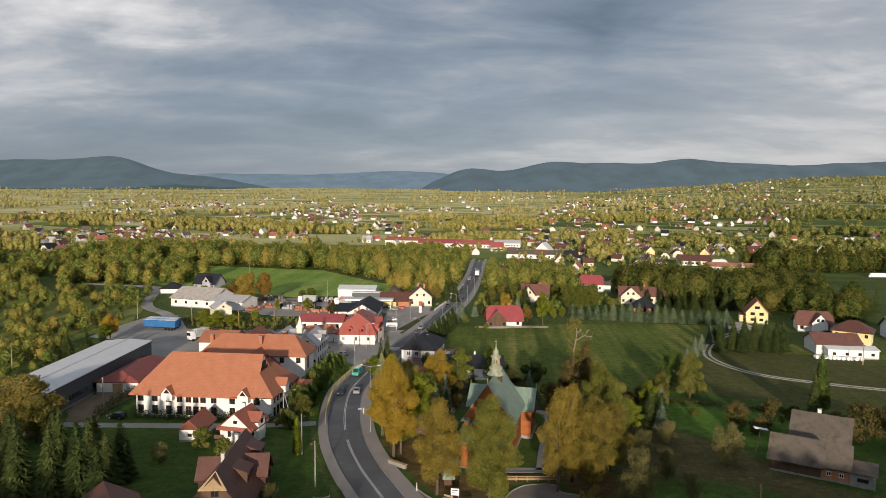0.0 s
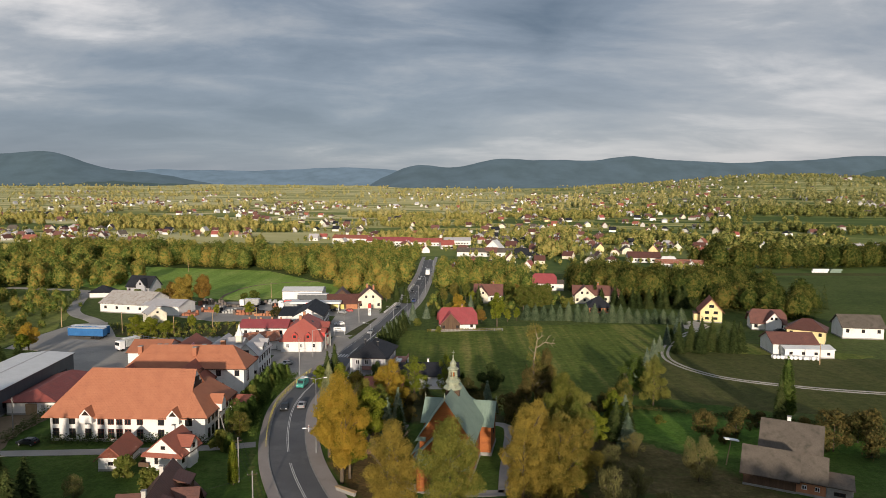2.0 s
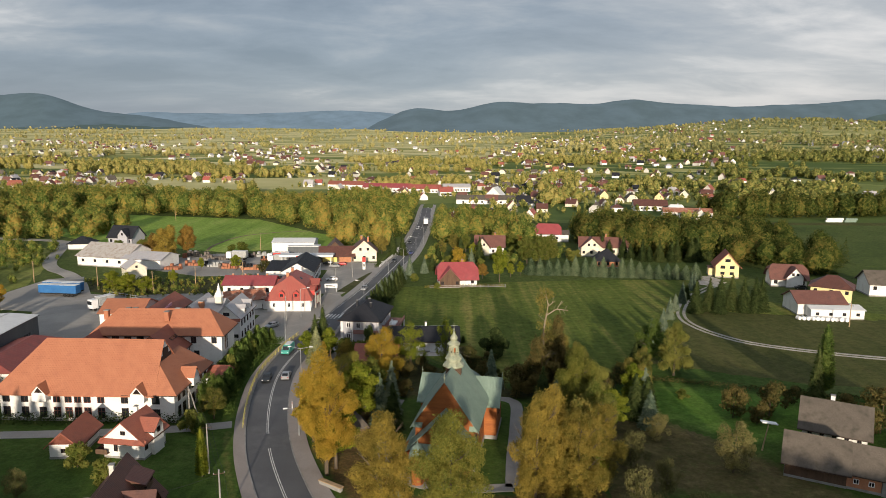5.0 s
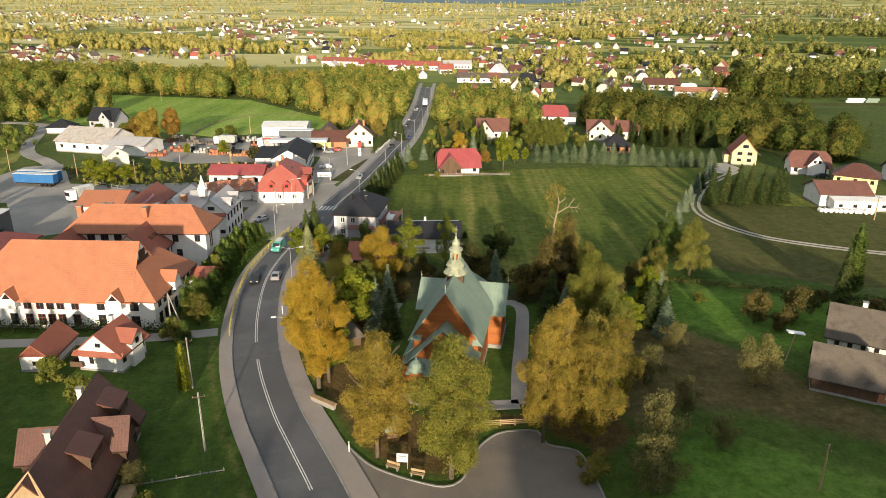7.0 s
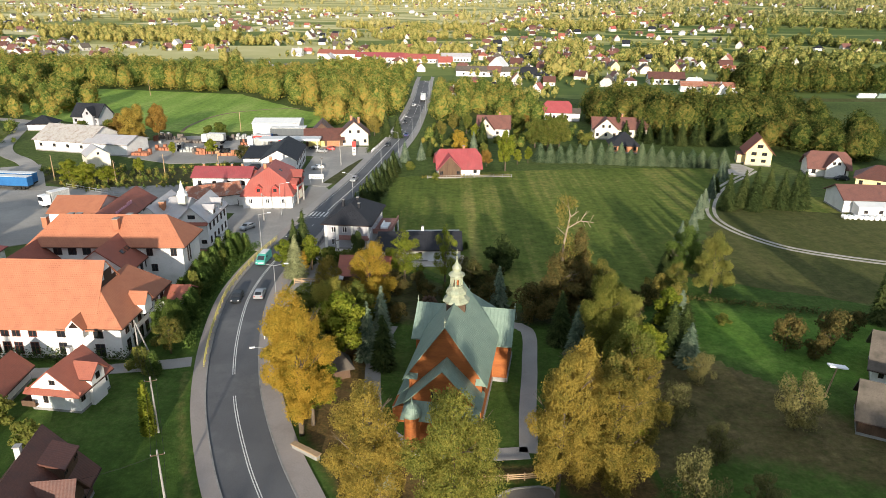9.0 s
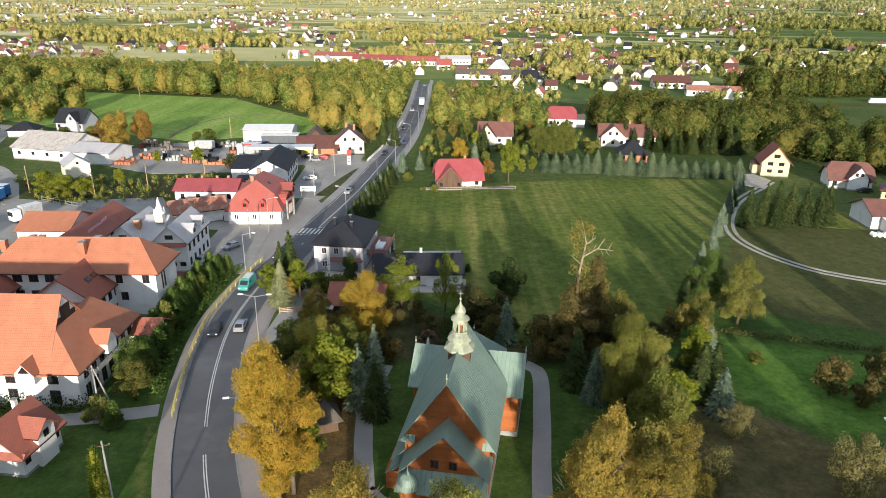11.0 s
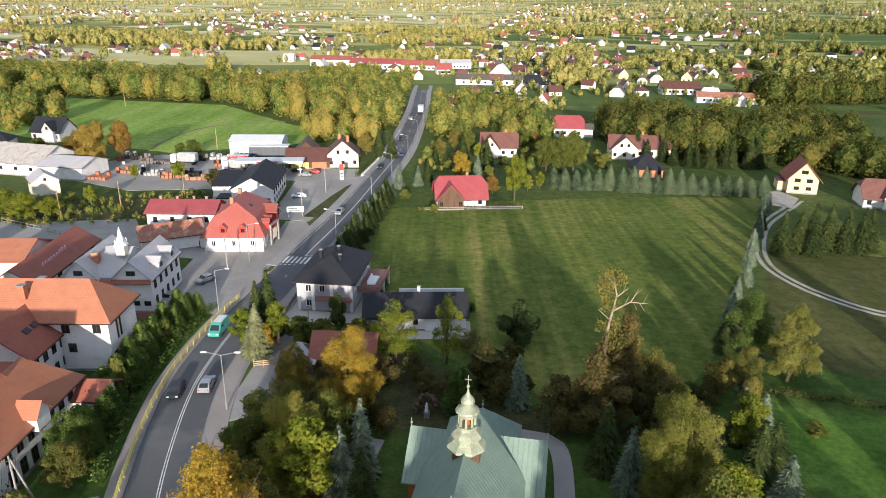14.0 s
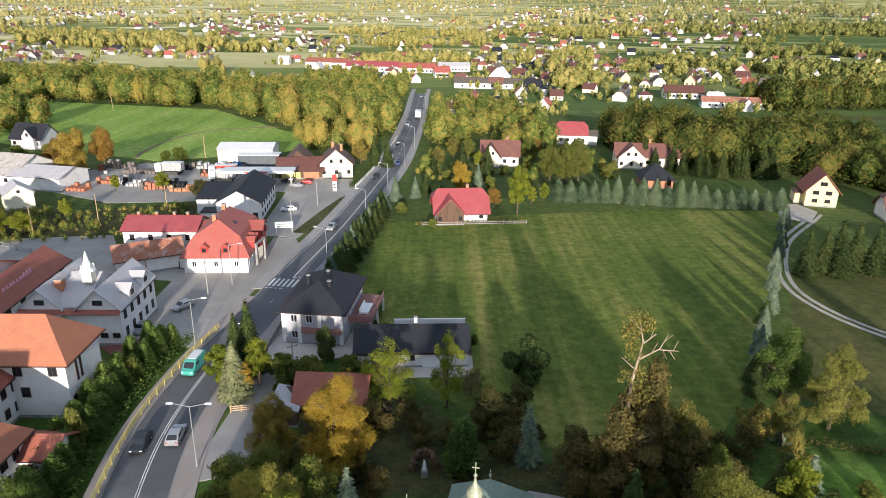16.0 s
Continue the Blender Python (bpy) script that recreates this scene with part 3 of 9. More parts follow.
def countryside():
    """Strips of meadow, stubble and plough land between which villages and woods stand."""
    m, add, join, bsdf = material("strip_fields", 0.95, 0, 0.1)
    tree = m.node_tree
    coord, mp = add("ShaderNodeTexCoord"), add("ShaderNodeMapping")
    mp.inputs["Rotation"].default_value = (0, 0, radians(12))
    mp.inputs["Scale"].default_value = (0.0038, 0.0085, 1)
    join(coord, "Object", mp, 0)
    v = add("ShaderNodeTexVoronoi", Scale=1.0)
    join(mp, 0, v, "Vector")
    sep = add("ShaderNodeSeparateColor")
    join(v, "Color", sep, 0)
    n = add("ShaderNodeTexNoise", Scale=0.02, Detail=6, Roughness=0.7)
    join(coord, "Object", n, "Vector")
    k = add("ShaderNodeMath")
    k.operation, k.inputs[1].default_value = "MULTIPLY_ADD", 0.5
    join(n, 0, k, 0)
    join(sep, 0, k, 2)
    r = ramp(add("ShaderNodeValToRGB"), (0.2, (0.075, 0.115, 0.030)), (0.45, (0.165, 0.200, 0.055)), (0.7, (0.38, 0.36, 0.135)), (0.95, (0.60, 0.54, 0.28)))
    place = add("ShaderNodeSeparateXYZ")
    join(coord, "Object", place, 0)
    # haze painted as paler far strips, cloud shade as darker eastern ones
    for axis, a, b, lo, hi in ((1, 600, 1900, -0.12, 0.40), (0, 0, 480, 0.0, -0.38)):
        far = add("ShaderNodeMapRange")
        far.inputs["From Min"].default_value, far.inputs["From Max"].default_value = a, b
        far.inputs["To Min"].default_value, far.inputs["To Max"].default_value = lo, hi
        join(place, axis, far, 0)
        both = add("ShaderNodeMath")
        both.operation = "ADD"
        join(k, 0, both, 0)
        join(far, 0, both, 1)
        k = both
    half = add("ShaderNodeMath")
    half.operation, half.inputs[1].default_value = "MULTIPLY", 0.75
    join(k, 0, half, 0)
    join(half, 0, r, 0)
    join(r, 0, bsdf, "Base Color")
    return m


M["country"] = countryside()


def ground_sheet():
    t = np.linspace(-1, 1, 121)
    xs = 6500 * np.sign(t) * np.abs(t) ** 1.8
    ys = np.concatenate([np.linspace(-2500, 0, 8), 5200 * np.linspace(0, 1, 130)[1:] ** 1.5])
    verts = [(x, y, ground_z(x, y)) for y in ys for x in xs]
    n = len(xs)
    faces = [(j * n + i, j * n + i + 1, (j + 1) * n + i + 1, (j + 1) * n + i) for j in range(len(ys) - 1) for i in range(n - 1)]
    me = bpy.data.meshes.new("ground")
    me.from_pydata(verts, [], faces)
    for p in me.polygons:
        p.use_smooth = True
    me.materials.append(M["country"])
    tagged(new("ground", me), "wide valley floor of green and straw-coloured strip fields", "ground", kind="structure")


ground_sheet()


def spline(pts, step=2.0):
    """Points along a smooth curve through pts."""
    out = []
    p = [Vector(a).to_2d() for a in pts]
    p = [p[0] * 2 - p[1], *p, p[-1] * 2 - p[-2]]
    for a, b, c, d in zip(p, p[1:], p[2:], p[3:]):
        n = max(1, int((c - b).length / step))
        for i in range(n):
            t = i / n
            out.append(0.5 * (2 * b + (c - a) * t + (2 * a - 5 * b + 4 * c - d) * t * t + (3 * b - a - 3 * c + d) * t ** 3))
    return out + [p[-2]]


def offset(line, s):
    """The line moved s metres to its right."""
    out = []
    for i, p in enumerate(line):
        d = (line[min(i + 1, len(line) - 1)] - line[max(i - 1, 0)]).normalized()
        out.append(p + Vector((d.y, -d.x)) * s)
    return out


def ribbon(bm, line, s0, s1, z0, z1):
    """A strip along the line between the offsets s0 and s1, from z0 up to z1."""
    a, b = offset(line, s0), offset(line, s1)
    rows = [[bm.verts.new((q.x, q.y, z)) for q, z in ((p, z0), (p, z1), (r, z1), (r, z0))] for p, r in zip(a, b)]
    for u, v in zip(rows, rows[1:]):
        for k in range(3):
            bm.faces.new((u[k], u[k + 1], v[k + 1], v[k]))
    bm.faces.new(rows[0][::-1])
    bm.faces.new(rows[-1])
    bmesh.ops.recalc_face_normals(bm, faces=bm.faces)
    return bm


def cut(line, y0, y1):
    return [p for p in line if y0 <= p.y <= y1]


def patch(name, pts, mat, z, label, category="ground", smooth=True, kind="structure", depth=0.25, ragged=0.0):
    """A flat piece of ground inside a closed outline."""
    line = pts
    if smooth:
        line = spline([*pts, pts[0]], 4.0)[:-1]
    if ragged:
        line = spline([*pts, pts[0]], 1.5)[:-1] if smooth else [Vector(p).lerp(Vector(q), k / 12) for p, q in zip(pts, [*pts[1:], pts[0]]) for k in range(12)]
        line = [(p[0] + ragged * noise.noise((p[0] / 3, p[1] / 3, 0)) + ragged * 0.5 * noise.noise((p[0], p[1], 5)), p[1] + ragged * noise.noise((p[0] / 3, p[1] / 3, 9)) + ragged * 0.5 * noise.noise((p[0], p[1], 7))) for p in line]
    bm = bmesh.new()
    top = [bm.verts.new((p[0], p[1], z)) for p in line]
    f = bm.faces.new(top)
    if f.normal.z < 0 or sum((a[0] * b[1] - b[0] * a[1]) for a, b in zip(line, [*line[1:], line[0]])) < 0:
        f.normal_flip()
    side = bmesh.ops.extrude_face_region(bm, geom=[f])
    for v in side["geom"]:
        if isinstance(v, bmesh.types.BMVert):
            v.co.z -= depth
    bmesh.ops.recalc_face_normals(bm, faces=bm.faces)
    bmesh.ops.triangulate(bm, faces=[f for f in bm.faces if len(f.verts) > 4])
    return solo(name, bm, mat, label, category, kind)


patch("village_ground", [(-340, -200), (330, -200), (430, 330), (330, 560), (30, 600), (-150, 600), (-430, 560)], M["grass"], 0.012, "green grass ground between the houses", smooth=False)
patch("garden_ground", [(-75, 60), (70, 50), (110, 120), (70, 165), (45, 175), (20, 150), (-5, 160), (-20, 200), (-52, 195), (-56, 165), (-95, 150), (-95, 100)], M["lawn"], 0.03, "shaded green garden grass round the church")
patch("hay_field", [(-13, 184), (-19, 207), (-16, 252), (20, 262), (60, 268), (95, 268), (80, 235), (62, 204), (46, 174), (30, 152), (8, 160)], M["hay_field"], 0.05, "mown green hay field with mown stripes and painted streaks of light", smooth=False)
patch("stubble_field", [(48, 172), (66, 202), (76, 222), (140, 212), (230, 200), (230, 120), (120, 150), (75, 160)], M["stubble"], 0.045, "dry brownish-green mown field", smooth=False, ragged=1.2)
patch("track_field", [(78, 224), (92, 243), (140, 216), (128, 212)], M["hay_field"], 0.06, "green strip beside the gravel track", smooth=False, ragged=1.2)
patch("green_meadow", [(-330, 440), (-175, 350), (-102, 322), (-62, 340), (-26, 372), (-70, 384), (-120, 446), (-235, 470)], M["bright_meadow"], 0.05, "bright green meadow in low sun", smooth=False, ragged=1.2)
patch("weedy_ground", [(-140, 262), (-100, 262), (-62, 268), (-62, 244), (-78, 236), (-110, 224), (-118, 238)], M["rough"], 0.05, "rough weedy ground behind the inn", smooth=False, ragged=1.2)
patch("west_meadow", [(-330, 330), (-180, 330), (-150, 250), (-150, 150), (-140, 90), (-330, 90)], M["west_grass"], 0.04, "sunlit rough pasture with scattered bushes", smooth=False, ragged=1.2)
patch("east_meadow", [(60, 385), (170, 380), (176, 300), (260, 300), (420, 380), (420, 436), (250, 436), (150, 420), (70, 420)], M["grass"], 0.05, "green meadow before the far wood", smooth=False, ragged=1.2)
patch("dry_strip", [(178, 437), (300, 440), (430, 448), (430, 462), (300, 455), (182, 450)], M["stubble"], 0.07, "pale dry strip along the field road", smooth=False, ragged=1.2)


def soft_patch(name, pts, mat, z, label, fade=5.0, step=1.0):
    """A sheet of ground whose cover fades in from its border over some metres."""
    n = len(pts)
    xs, ys = [p[0] for p in pts], [p[1] for p in pts]
    ix = np.arange(min(xs), max(xs) + step, step)
    iy = np.arange(min(ys), max(ys) + step, step)
    X, Y = np.meshgrid(ix, iy)
    inside, near = np.zeros(X.shape, bool), np.full(X.shape, 1e9)
    for (ax, ay), (bx, by) in zip(pts, [*pts[1:], pts[0]]):
        if ay != by:
            inside ^= ((ay > Y) != (by > Y)) & (X < (bx - ax) * (Y - ay) / (by - ay) + ax)
        dx, dy = bx - ax, by - ay
        u = np.clip(((X - ax) * dx + (Y - ay) * dy) / (dx * dx + dy * dy), 0, 1)
        near = np.minimum(near, np.hypot(X - ax - u * dx, Y - ay - u * dy))
    depth = np.where(inside, near, 0.0)
    keep = inside[:-1, :-1] & inside[1:, :-1] & inside[:-1, 1:] & inside[1:, 1:]
    w = X.shape[1]
    faces = [(j * w + i, j * w + i + 1, (j + 1) * w + i + 1, (j + 1) * w + i) for j, i in zip(*np.nonzero(keep))]
    me = bpy.data.meshes.new(name)
    me.from_pydata([(x, y, z) for x, y in zip(X.ravel(), Y.ravel())], [], faces)
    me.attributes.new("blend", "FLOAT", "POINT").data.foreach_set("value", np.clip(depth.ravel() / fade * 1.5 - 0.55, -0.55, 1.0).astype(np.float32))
    me.materials.append(mat)
    return tagged(new(name, me), label, "ground", kind="structure")


soft_patch("dry_lane", [(29, 145), (41, 142), (49, 136), (55, 127), (60, 118.5), (66, 111), (84, 101.5), (82, 90), (59, 99.5), (50, 103), (43, 106.5), (35, 108), (28, 104), (20.5, 96.5), (18.5, 100), (19.5, 108), (23, 118), (25, 130)], M["trodden"], 0.055, "thin trodden brownish grass and leaf litter")
# the shrubs' shade, laid on the lawn as a darker colour
soft_patch("shaded_litter", [(-24, 147), (-10, 146), (18, 146), (30, 141), (28.5, 151), (8, 159), (-5, 173), (-11, 175), (-22, 164)], M["weeds_and_shade"], 0.066, "dark grass behind the church with the shade of the shrubs painted in", 3.5, 0.8)
soft_patch("fresh_meadow", [(33, 153), (46, 160), (75, 152), (105, 142), (100, 132), (80, 128), (60, 127), (52, 126), (44, 134), (37, 142)], M["fresh_grass"], 0.062, "fresh bright green meadow grass", 4.0)
soft_patch("garden_meadow", [(24, 104), (34, 108), (44, 106), (56, 99), (72, 92), (70, 74), (30, 72), (20, 80), (21, 96)], M["fresh_grass"], 0.062, "green garden grass beside the trodden lane", 6.0)
soft_patch("leaf_litter", [(-24.5, 124), (-13.0, 102.4), (-9.6, 98.5), (-6.7, 96.6), (-3.2, 95.1), (-0.1, 94.3), (1.7, 95.4), (3.0, 98.3), (4.2, 101.9), (6.8, 105.0), (12.6, 105.7), (13.7, 102.8), (17.2, 101.5), (20, 97.5), (27, 104), (25, 114), (17, 118), (12, 111), (-4, 110.5), (-8.5, 117), (-10, 130), (-9.5, 146), (-22, 147)], M["litter"], 0.06, "brown fallen leaves on the grass under the churchyard maples", 2.2, 0.7)
patch("worn_ground", [(-97, 127.7), (-103, 140), (-104, 150), (-93, 151.5), (-92.8, 139), (-90.3, 127.5)], M["dirt"], 0.06, "worn yellowish ground before the workshop", ragged=1.0)

soft_patch("weedy_ground", [(-138, 262), (-104, 262), (-62, 275), (-60, 246), (-78, 238), (-108, 230), (-126, 240)], M["weeds_and_shade"], 0.064, "dark weedy ground behind the inn", 4.0)

# ---- road ----
ROAD = spline([(12, -150), (12, -90), (10, -40), (7, 5), (2, 35), (-3, 62), (-9, 79), (-15, 91.8), (-19.6, 100.6), (-24.2, 109.5), (-29.4, 121.9), (-33, 133.7), (-35.6, 145.5), (-37.4, 157.5), (-37.7, 168),
               (-36.9, 180), (-35.3, 190), (-33.6, 202), (-31.3, 218.4), (-28.3, 236.7), (-25.5, 257), (-22.2, 287), (-18.2, 327), (-16.2, 378), (-15, 443), (-15.4, 526), (-12.5, 582), (2, 625), (40, 680)], 1.2)
bank = [offset(cut(ROAD, 70, 134), -5.7), offset(cut(ROAD, 70, 134), -8.6)[::-1]]
soft_patch("dry_bank", [(p.x, p.y) for p in bank[0] + bank[1]], M["dry_bank"], 0.07, "dry yellowish grass along the pavement", 2.0, 0.6)
solo("road", ribbon(bmesh.new(), ROAD, -3.85, 3.6, -0.2, 0.10), M["asphalt"], "dark smooth asphalt main road curving through the village", "road", "structure")
near = cut(ROAD, -140, 205)
solo("pavement", ribbon(bmesh.new(), near, -5.95, -4.05, -0.1, 0.20), M["paving_pink"], "pinkish-grey concrete pavement along the outer bend", "pavement", "structure")
solo("pavement", ribbon(bmesh.new(), cut(ROAD, -140, 200), 3.8, 6.6, -0.1, 0.20), M["paving_pink"], "pinkish concrete block pavement before the church", "pavement", "structure")
solo("pavement", ribbon(bmesh.new(), cut(ROAD, 204, 600), 3.8, 6.0, -0.1, 0.20), M["paving"], "grey pavement beside the straight road", "pavement", "structure")
solo("pavement", ribbon(bmesh.new(), cut(ROAD, 207, 600), -6.4, -4.05, -0.1, 0.20), M["paving"], "grey pavement on the shop side", "pavement", "structure")
for s in (-4.05, 3.6):
    solo("kerb", ribbon(bmesh.new(), cut(ROAD, -140, 600), s, s + 0.2, -0.1, 0.235), M["concrete"], "raised concrete kerb stones", "kerb", "structure")


def marking(bm, line, s, w, dash=None):
    run, k = [], 0.0
    fine = spline(line, 0.7)
    for p, q in zip(fine, fine[1:]):
        on = dash is None or (k % (dash[0] + dash[1])) < dash[0]
        if on:
            run.append(p)
        elif len(run) > 1:
            ribbon(bm, run, s - w / 2, s + w / 2, 0.08, 0.106)
            run = []
        else:
            run = []
        k += (q - p).length
    if len(run) > 1:
        ribbon(bm, run, s - w / 2, s + w / 2, 0.08, 0.106)
    return bm


lines = bmesh.new()
for s in (-0.15, 0.15):
    marking(lines, cut(ROAD, -140, 92), s, 0.13, None if s < 0 else (9.0, 1.2))
    marking(lines, cut(ROAD, 92, 126.5), s, 0.13)
    marking(lines, cut(ROAD, 129.6, 186), s, 0.13)
marking(lines, cut(ROAD, 126.2, 130), 0.0, 0.14, (0.9, 0.9))
marking(lines, cut(ROAD, 187, 206), 0.0, 0.14, (2.0, 1.6))
marking(lines, cut(ROAD, 214, 330), 0.0, 0.22)
marking(lines, cut(ROAD, 330, 600), 0.0, 0.2, (4, 4))
for s in (-3.55, 3.3):
    marking(lines, cut(ROAD, 215, 600), s, 0.12)
solo("road_marking", lines, M["paint"], "white painted centre and edge lines", "road marking", "structure")


def road_at(y):
    i = min(range(len(ROAD)), key=lambda k: abs(ROAD[k].y - y))
    d = (ROAD[i + 1] - ROAD[i - 1]).normalized()
    return ROAD[i], d


def beside(y, s):
    p, d = road_at(y)
    return p + Vector((d.y, -d.x)) * s, math.degrees(math.atan2(-d.x, d.y))


zp, zt = beside(211.5, 0)
crossing = new("crossing")
crossing.matrix_basis = pose(zp.x, zp.y, 0, 0, 0, zt)
tagged(crossing, "white striped pedestrian crossing", "crossing", kind="structure")
for i in range(8):
    part("stripe", boxes((-3.75 + i * 1.0, -2, 0.09, -3.25 + i * 1.0, 2, 0.108)), M["paint"], crossing)
for s in (-1, 1):
    part("stop_line", boxes(*[(-3.8 + i * 1.0 + (0 if s < 0 else 3.9), s * 3.0 - 0.15, 0.09, -3.2 + i * 1.0 + (0 if s < 0 else 3.9), s * 3.0 + 0.15, 0.108) for i in range(4)]), M["paint"], crossing)

patch("inn_yard", [(-56, 184), (-42.0, 184), (-40.7, 192), (-38.7, 204), (-36.8, 217), (-34.1, 234), (-36.6, 240), (-41.8, 240), (-42.0, 217.5), (-62, 219), (-61.5, 213), (-56, 212)], M["yard"], 0.12, "worn grey paved yard before the inn", "yard", smooth=False)
patch("entrance_paving", [(-57.2, 183.6), (-51.8, 186.6), (-47.6, 183.4), (-51, 178.4)], M["brick_paving"], 0.135, "dark red brick-paved entrance beside the hotel", "paving", smooth=False)
patch("station_yard", [(-66, 245), (-36, 240), (-32, 256), (-28, 285), (-30, 299), (-60, 299), (-60, 284), (-48, 282), (-47, 250)], M["yard"], 0.12, "grey paved filling station yard", "yard", smooth=False)
patch("depot_yard", [(-138, 290), (-95, 268), (-62, 272), (-58, 300), (-60, 318), (-105, 318)], M["yard"], 0.11, "gravelly grey yard full of building materials", "yard", smooth=False)
patch("west_yard", [(-150, 232), (-148, 260), (-137, 265), (-124, 238), (-112, 236), (-84, 224), (-76, 218), (-80, 210), (-92, 190), (-104, 182), (-126, 214), (-148, 218)], M["yard"], 0.11, "grey lorry yard", "yard", smooth=False)
patch("back_yard", [(-106, 236), (-81, 240.5), (-73, 226.5), (-60, 223.5), (-62, 214), (-74, 215), (-89, 218.5)], M["yard"], 0.10, "grey concrete back yard", "yard", smooth=False)
patch("road_verge", [(-38.2, 244.0), (-34.4, 243.2), (-32.2, 254), (-30.6, 266), (-28.9, 280), (-31.0, 276), (-33.8, 265)], M["rough"], 0.135, "dark grass verge with low weeds beside the station yard", "verge", smooth=False)
patch("garage_apron", [(-8.0, 175.0), (3.5, 175.4), (3.7, 179.5), (-8.0, 179.5)], M["pale_paving"], 0.128, "pale concrete apron before the garage", "yard", smooth=False)
patch("house_yard", [(-30.6, 178), (-13, 182), (-6, 178), (4, 178), (4, 182), (-12, 190), (-13, 205), (-30.4, 205), (-30.8, 190)], M["pale_paving"], 0.12, "pale paved yard of the grey house", "yard", smooth=False)
ISLAND = [(-12.5, 101.5), (-9.6, 98.1), (-6.7, 96.2), (-3.2, 94.7), (-0.1, 93.9), (1.9, 95.0), (3.2, 98.0), (4.4, 101.6), (6.9, 104.6), (9.6, 105.4), (12.4, 105.3), (13.4, 102.4), (16.9, 101.1), (18.0, 97.6), (18.6, 92.0)]
patch("church_forecourt", [(p.x, p.y) for p in spline(ISLAND, 1.0)] + [(21, 80), (20, 62), (-1, 62), (-8, 84), (-13.5, 97)], M["forecourt"], 0.09, "worn brownish-grey asphalt church forecourt", "yard", smooth=False)
solo("kerb", ribbon(bmesh.new(), spline(ISLAND, 1.0), -0.12, 0.12, -0.1, 0.22), M["concrete"], "low pale kerb round the church's tree island", "kerb", "structure")
for pts in ([(-9.5, 118), (-10.8, 128), (-11.2, 138), (-9.5, 147)], [(10.6, 112), (11.6, 122), (13.2, 134), (14.0, 146), (9.0, 148.5)], [(-9.5, 118), (-4.5, 113), (3, 111.5), (10.6, 112)]):
    solo("church_path", ribbon(bmesh.new(), spline(pts, 1.5), -1.2, 1.2, -0.1, 0.10), M["paving"], "grey paved path round the church", "path", "structure")
solo("drive", ribbon(bmesh.new(), spline([(-39.8, 134.0), (-46, 132.4), (-60, 130.2), (-80, 128.4), (-100, 127)], 3), -1.5, 1.5, -0.1, 0.115), M["paving"], "narrow paved drive to the hall", "path", "structure")
patch("roadside_yard", [(-31.5, 150), (-26, 152), (-22, 165), (-23, 176), (-29.5, 178)], M["paving"], 0.12, "grey parking strip beside the road", "yard", smooth=False)
solo("meadow_path", ribbon(bmesh.new(), spline([(-112, 326), (-114, 338.5), (-113.5, 352), (-112, 364), (-106.9, 377.4), (-92, 389.8), (-76, 395)], 2), -0.7, 0.7, -0.1, 0.11), M["dirt"], "narrow bare earth path across the meadow", "path", "structure")
west_lane = spline([(-120, 232), (-134, 255), (-146, 270), (-157, 279.5), (-166.5, 293), (-176.5, 316), (-187, 341), (-196, 351), (-240, 360)], 4)
solo("lane", ribbon(bmesh.new(), west_lane, -2.6, 2.6, -0.1, 0.14), M["yard"], "narrow grey lane past the sheds", "lane", "structure")
TRACK = spline([(104, 266), (99, 260), (90, 250), (83, 241), (76, 228), (71.5, 216), (71, 206), (75, 195), (84, 186), (110, 176), (150, 170), (230, 163)], 3)
for s in (-0.9, 0.9):
    solo("track_rut", ribbon(bmesh.new(), TRACK, s - 0.45, s + 0.45, -0.1, 0.10), M["gravel"], "pale gravel wheel rut of a curved field track", "track", "structure")
patch("yellow_house_drive", [(98, 258), (92, 262), (96, 276), (103, 276), (105, 268)], M["gravel"], 0.11, "pale gravel drive", "drive", smooth=False)

# ---- buildings ----
WINDOWS = {}


def window_meshes(w, h, frame_mat, bars):
    key = (round(w, 2), round(h, 2), frame_mat, bars)
    if key not in WINDOWS:
        t = 0.09
        xs, zs = [-w / 2, -w / 2 + t], [-h / 2, -h / 2 + t]
        for i in range(1, bars):
            xs += [-w / 2 + w * i / bars - 0.04, -w / 2 + w * i / bars + 0.04]
        if h > 1.7:
            zs += [h * 0.14, h * 0.14 + 0.07]
        xs, zs = xs + [w / 2 - t, w / 2], zs + [h / 2 - t, h / 2]
        bm = bmesh.new()
        grid = [[bm.verts.new((x, -0.07, z)) for x in xs] for z in zs]
        for a in range(len(zs) - 1):
            for b in range(len(xs) - 1):
                if a % 2 == 0 or b % 2 == 0:
                    bm.faces.new((grid[a][b], grid[a][b + 1], grid[a + 1][b + 1], grid[a + 1][b]))
        for v in bmesh.ops.extrude_face_region(bm, geom=bm.faces[:])["geom"]:
            if isinstance(v, bmesh.types.BMVert):
                v.co.y = 0.03
        bmesh.ops.recalc_face_normals(bm, faces=bm.faces)
        WINDOWS[key] = (mesh_of("window", bm, M[frame_mat]), mesh_of("pane", boxes((-w / 2 + 0.02, -0.025, -h / 2 + 0.02, w / 2 - 0.02, 0.02, h / 2 - 0.02)), M["glass"]))
    return WINDOWS[key]


def window(parent, at, w, h, frame_mat="frame_brown", bars=2, pane=True):
    f, g = window_meshes(w, h, frame_mat, bars)
    ob = part("window", f, None, parent, at=at)
    if pane:
        part("pane", g, None, ob)
    return ob


def face_pose(face, w, d, u, z):
    return {"front": pose(u, -d / 2, z), "right": pose(w / 2, u, z, 0, 0, 90), "back": pose(-u, d / 2, z, 0, 0, 180), "left": pose(-w / 2, -u, z, 0, 0, -90)}[face]


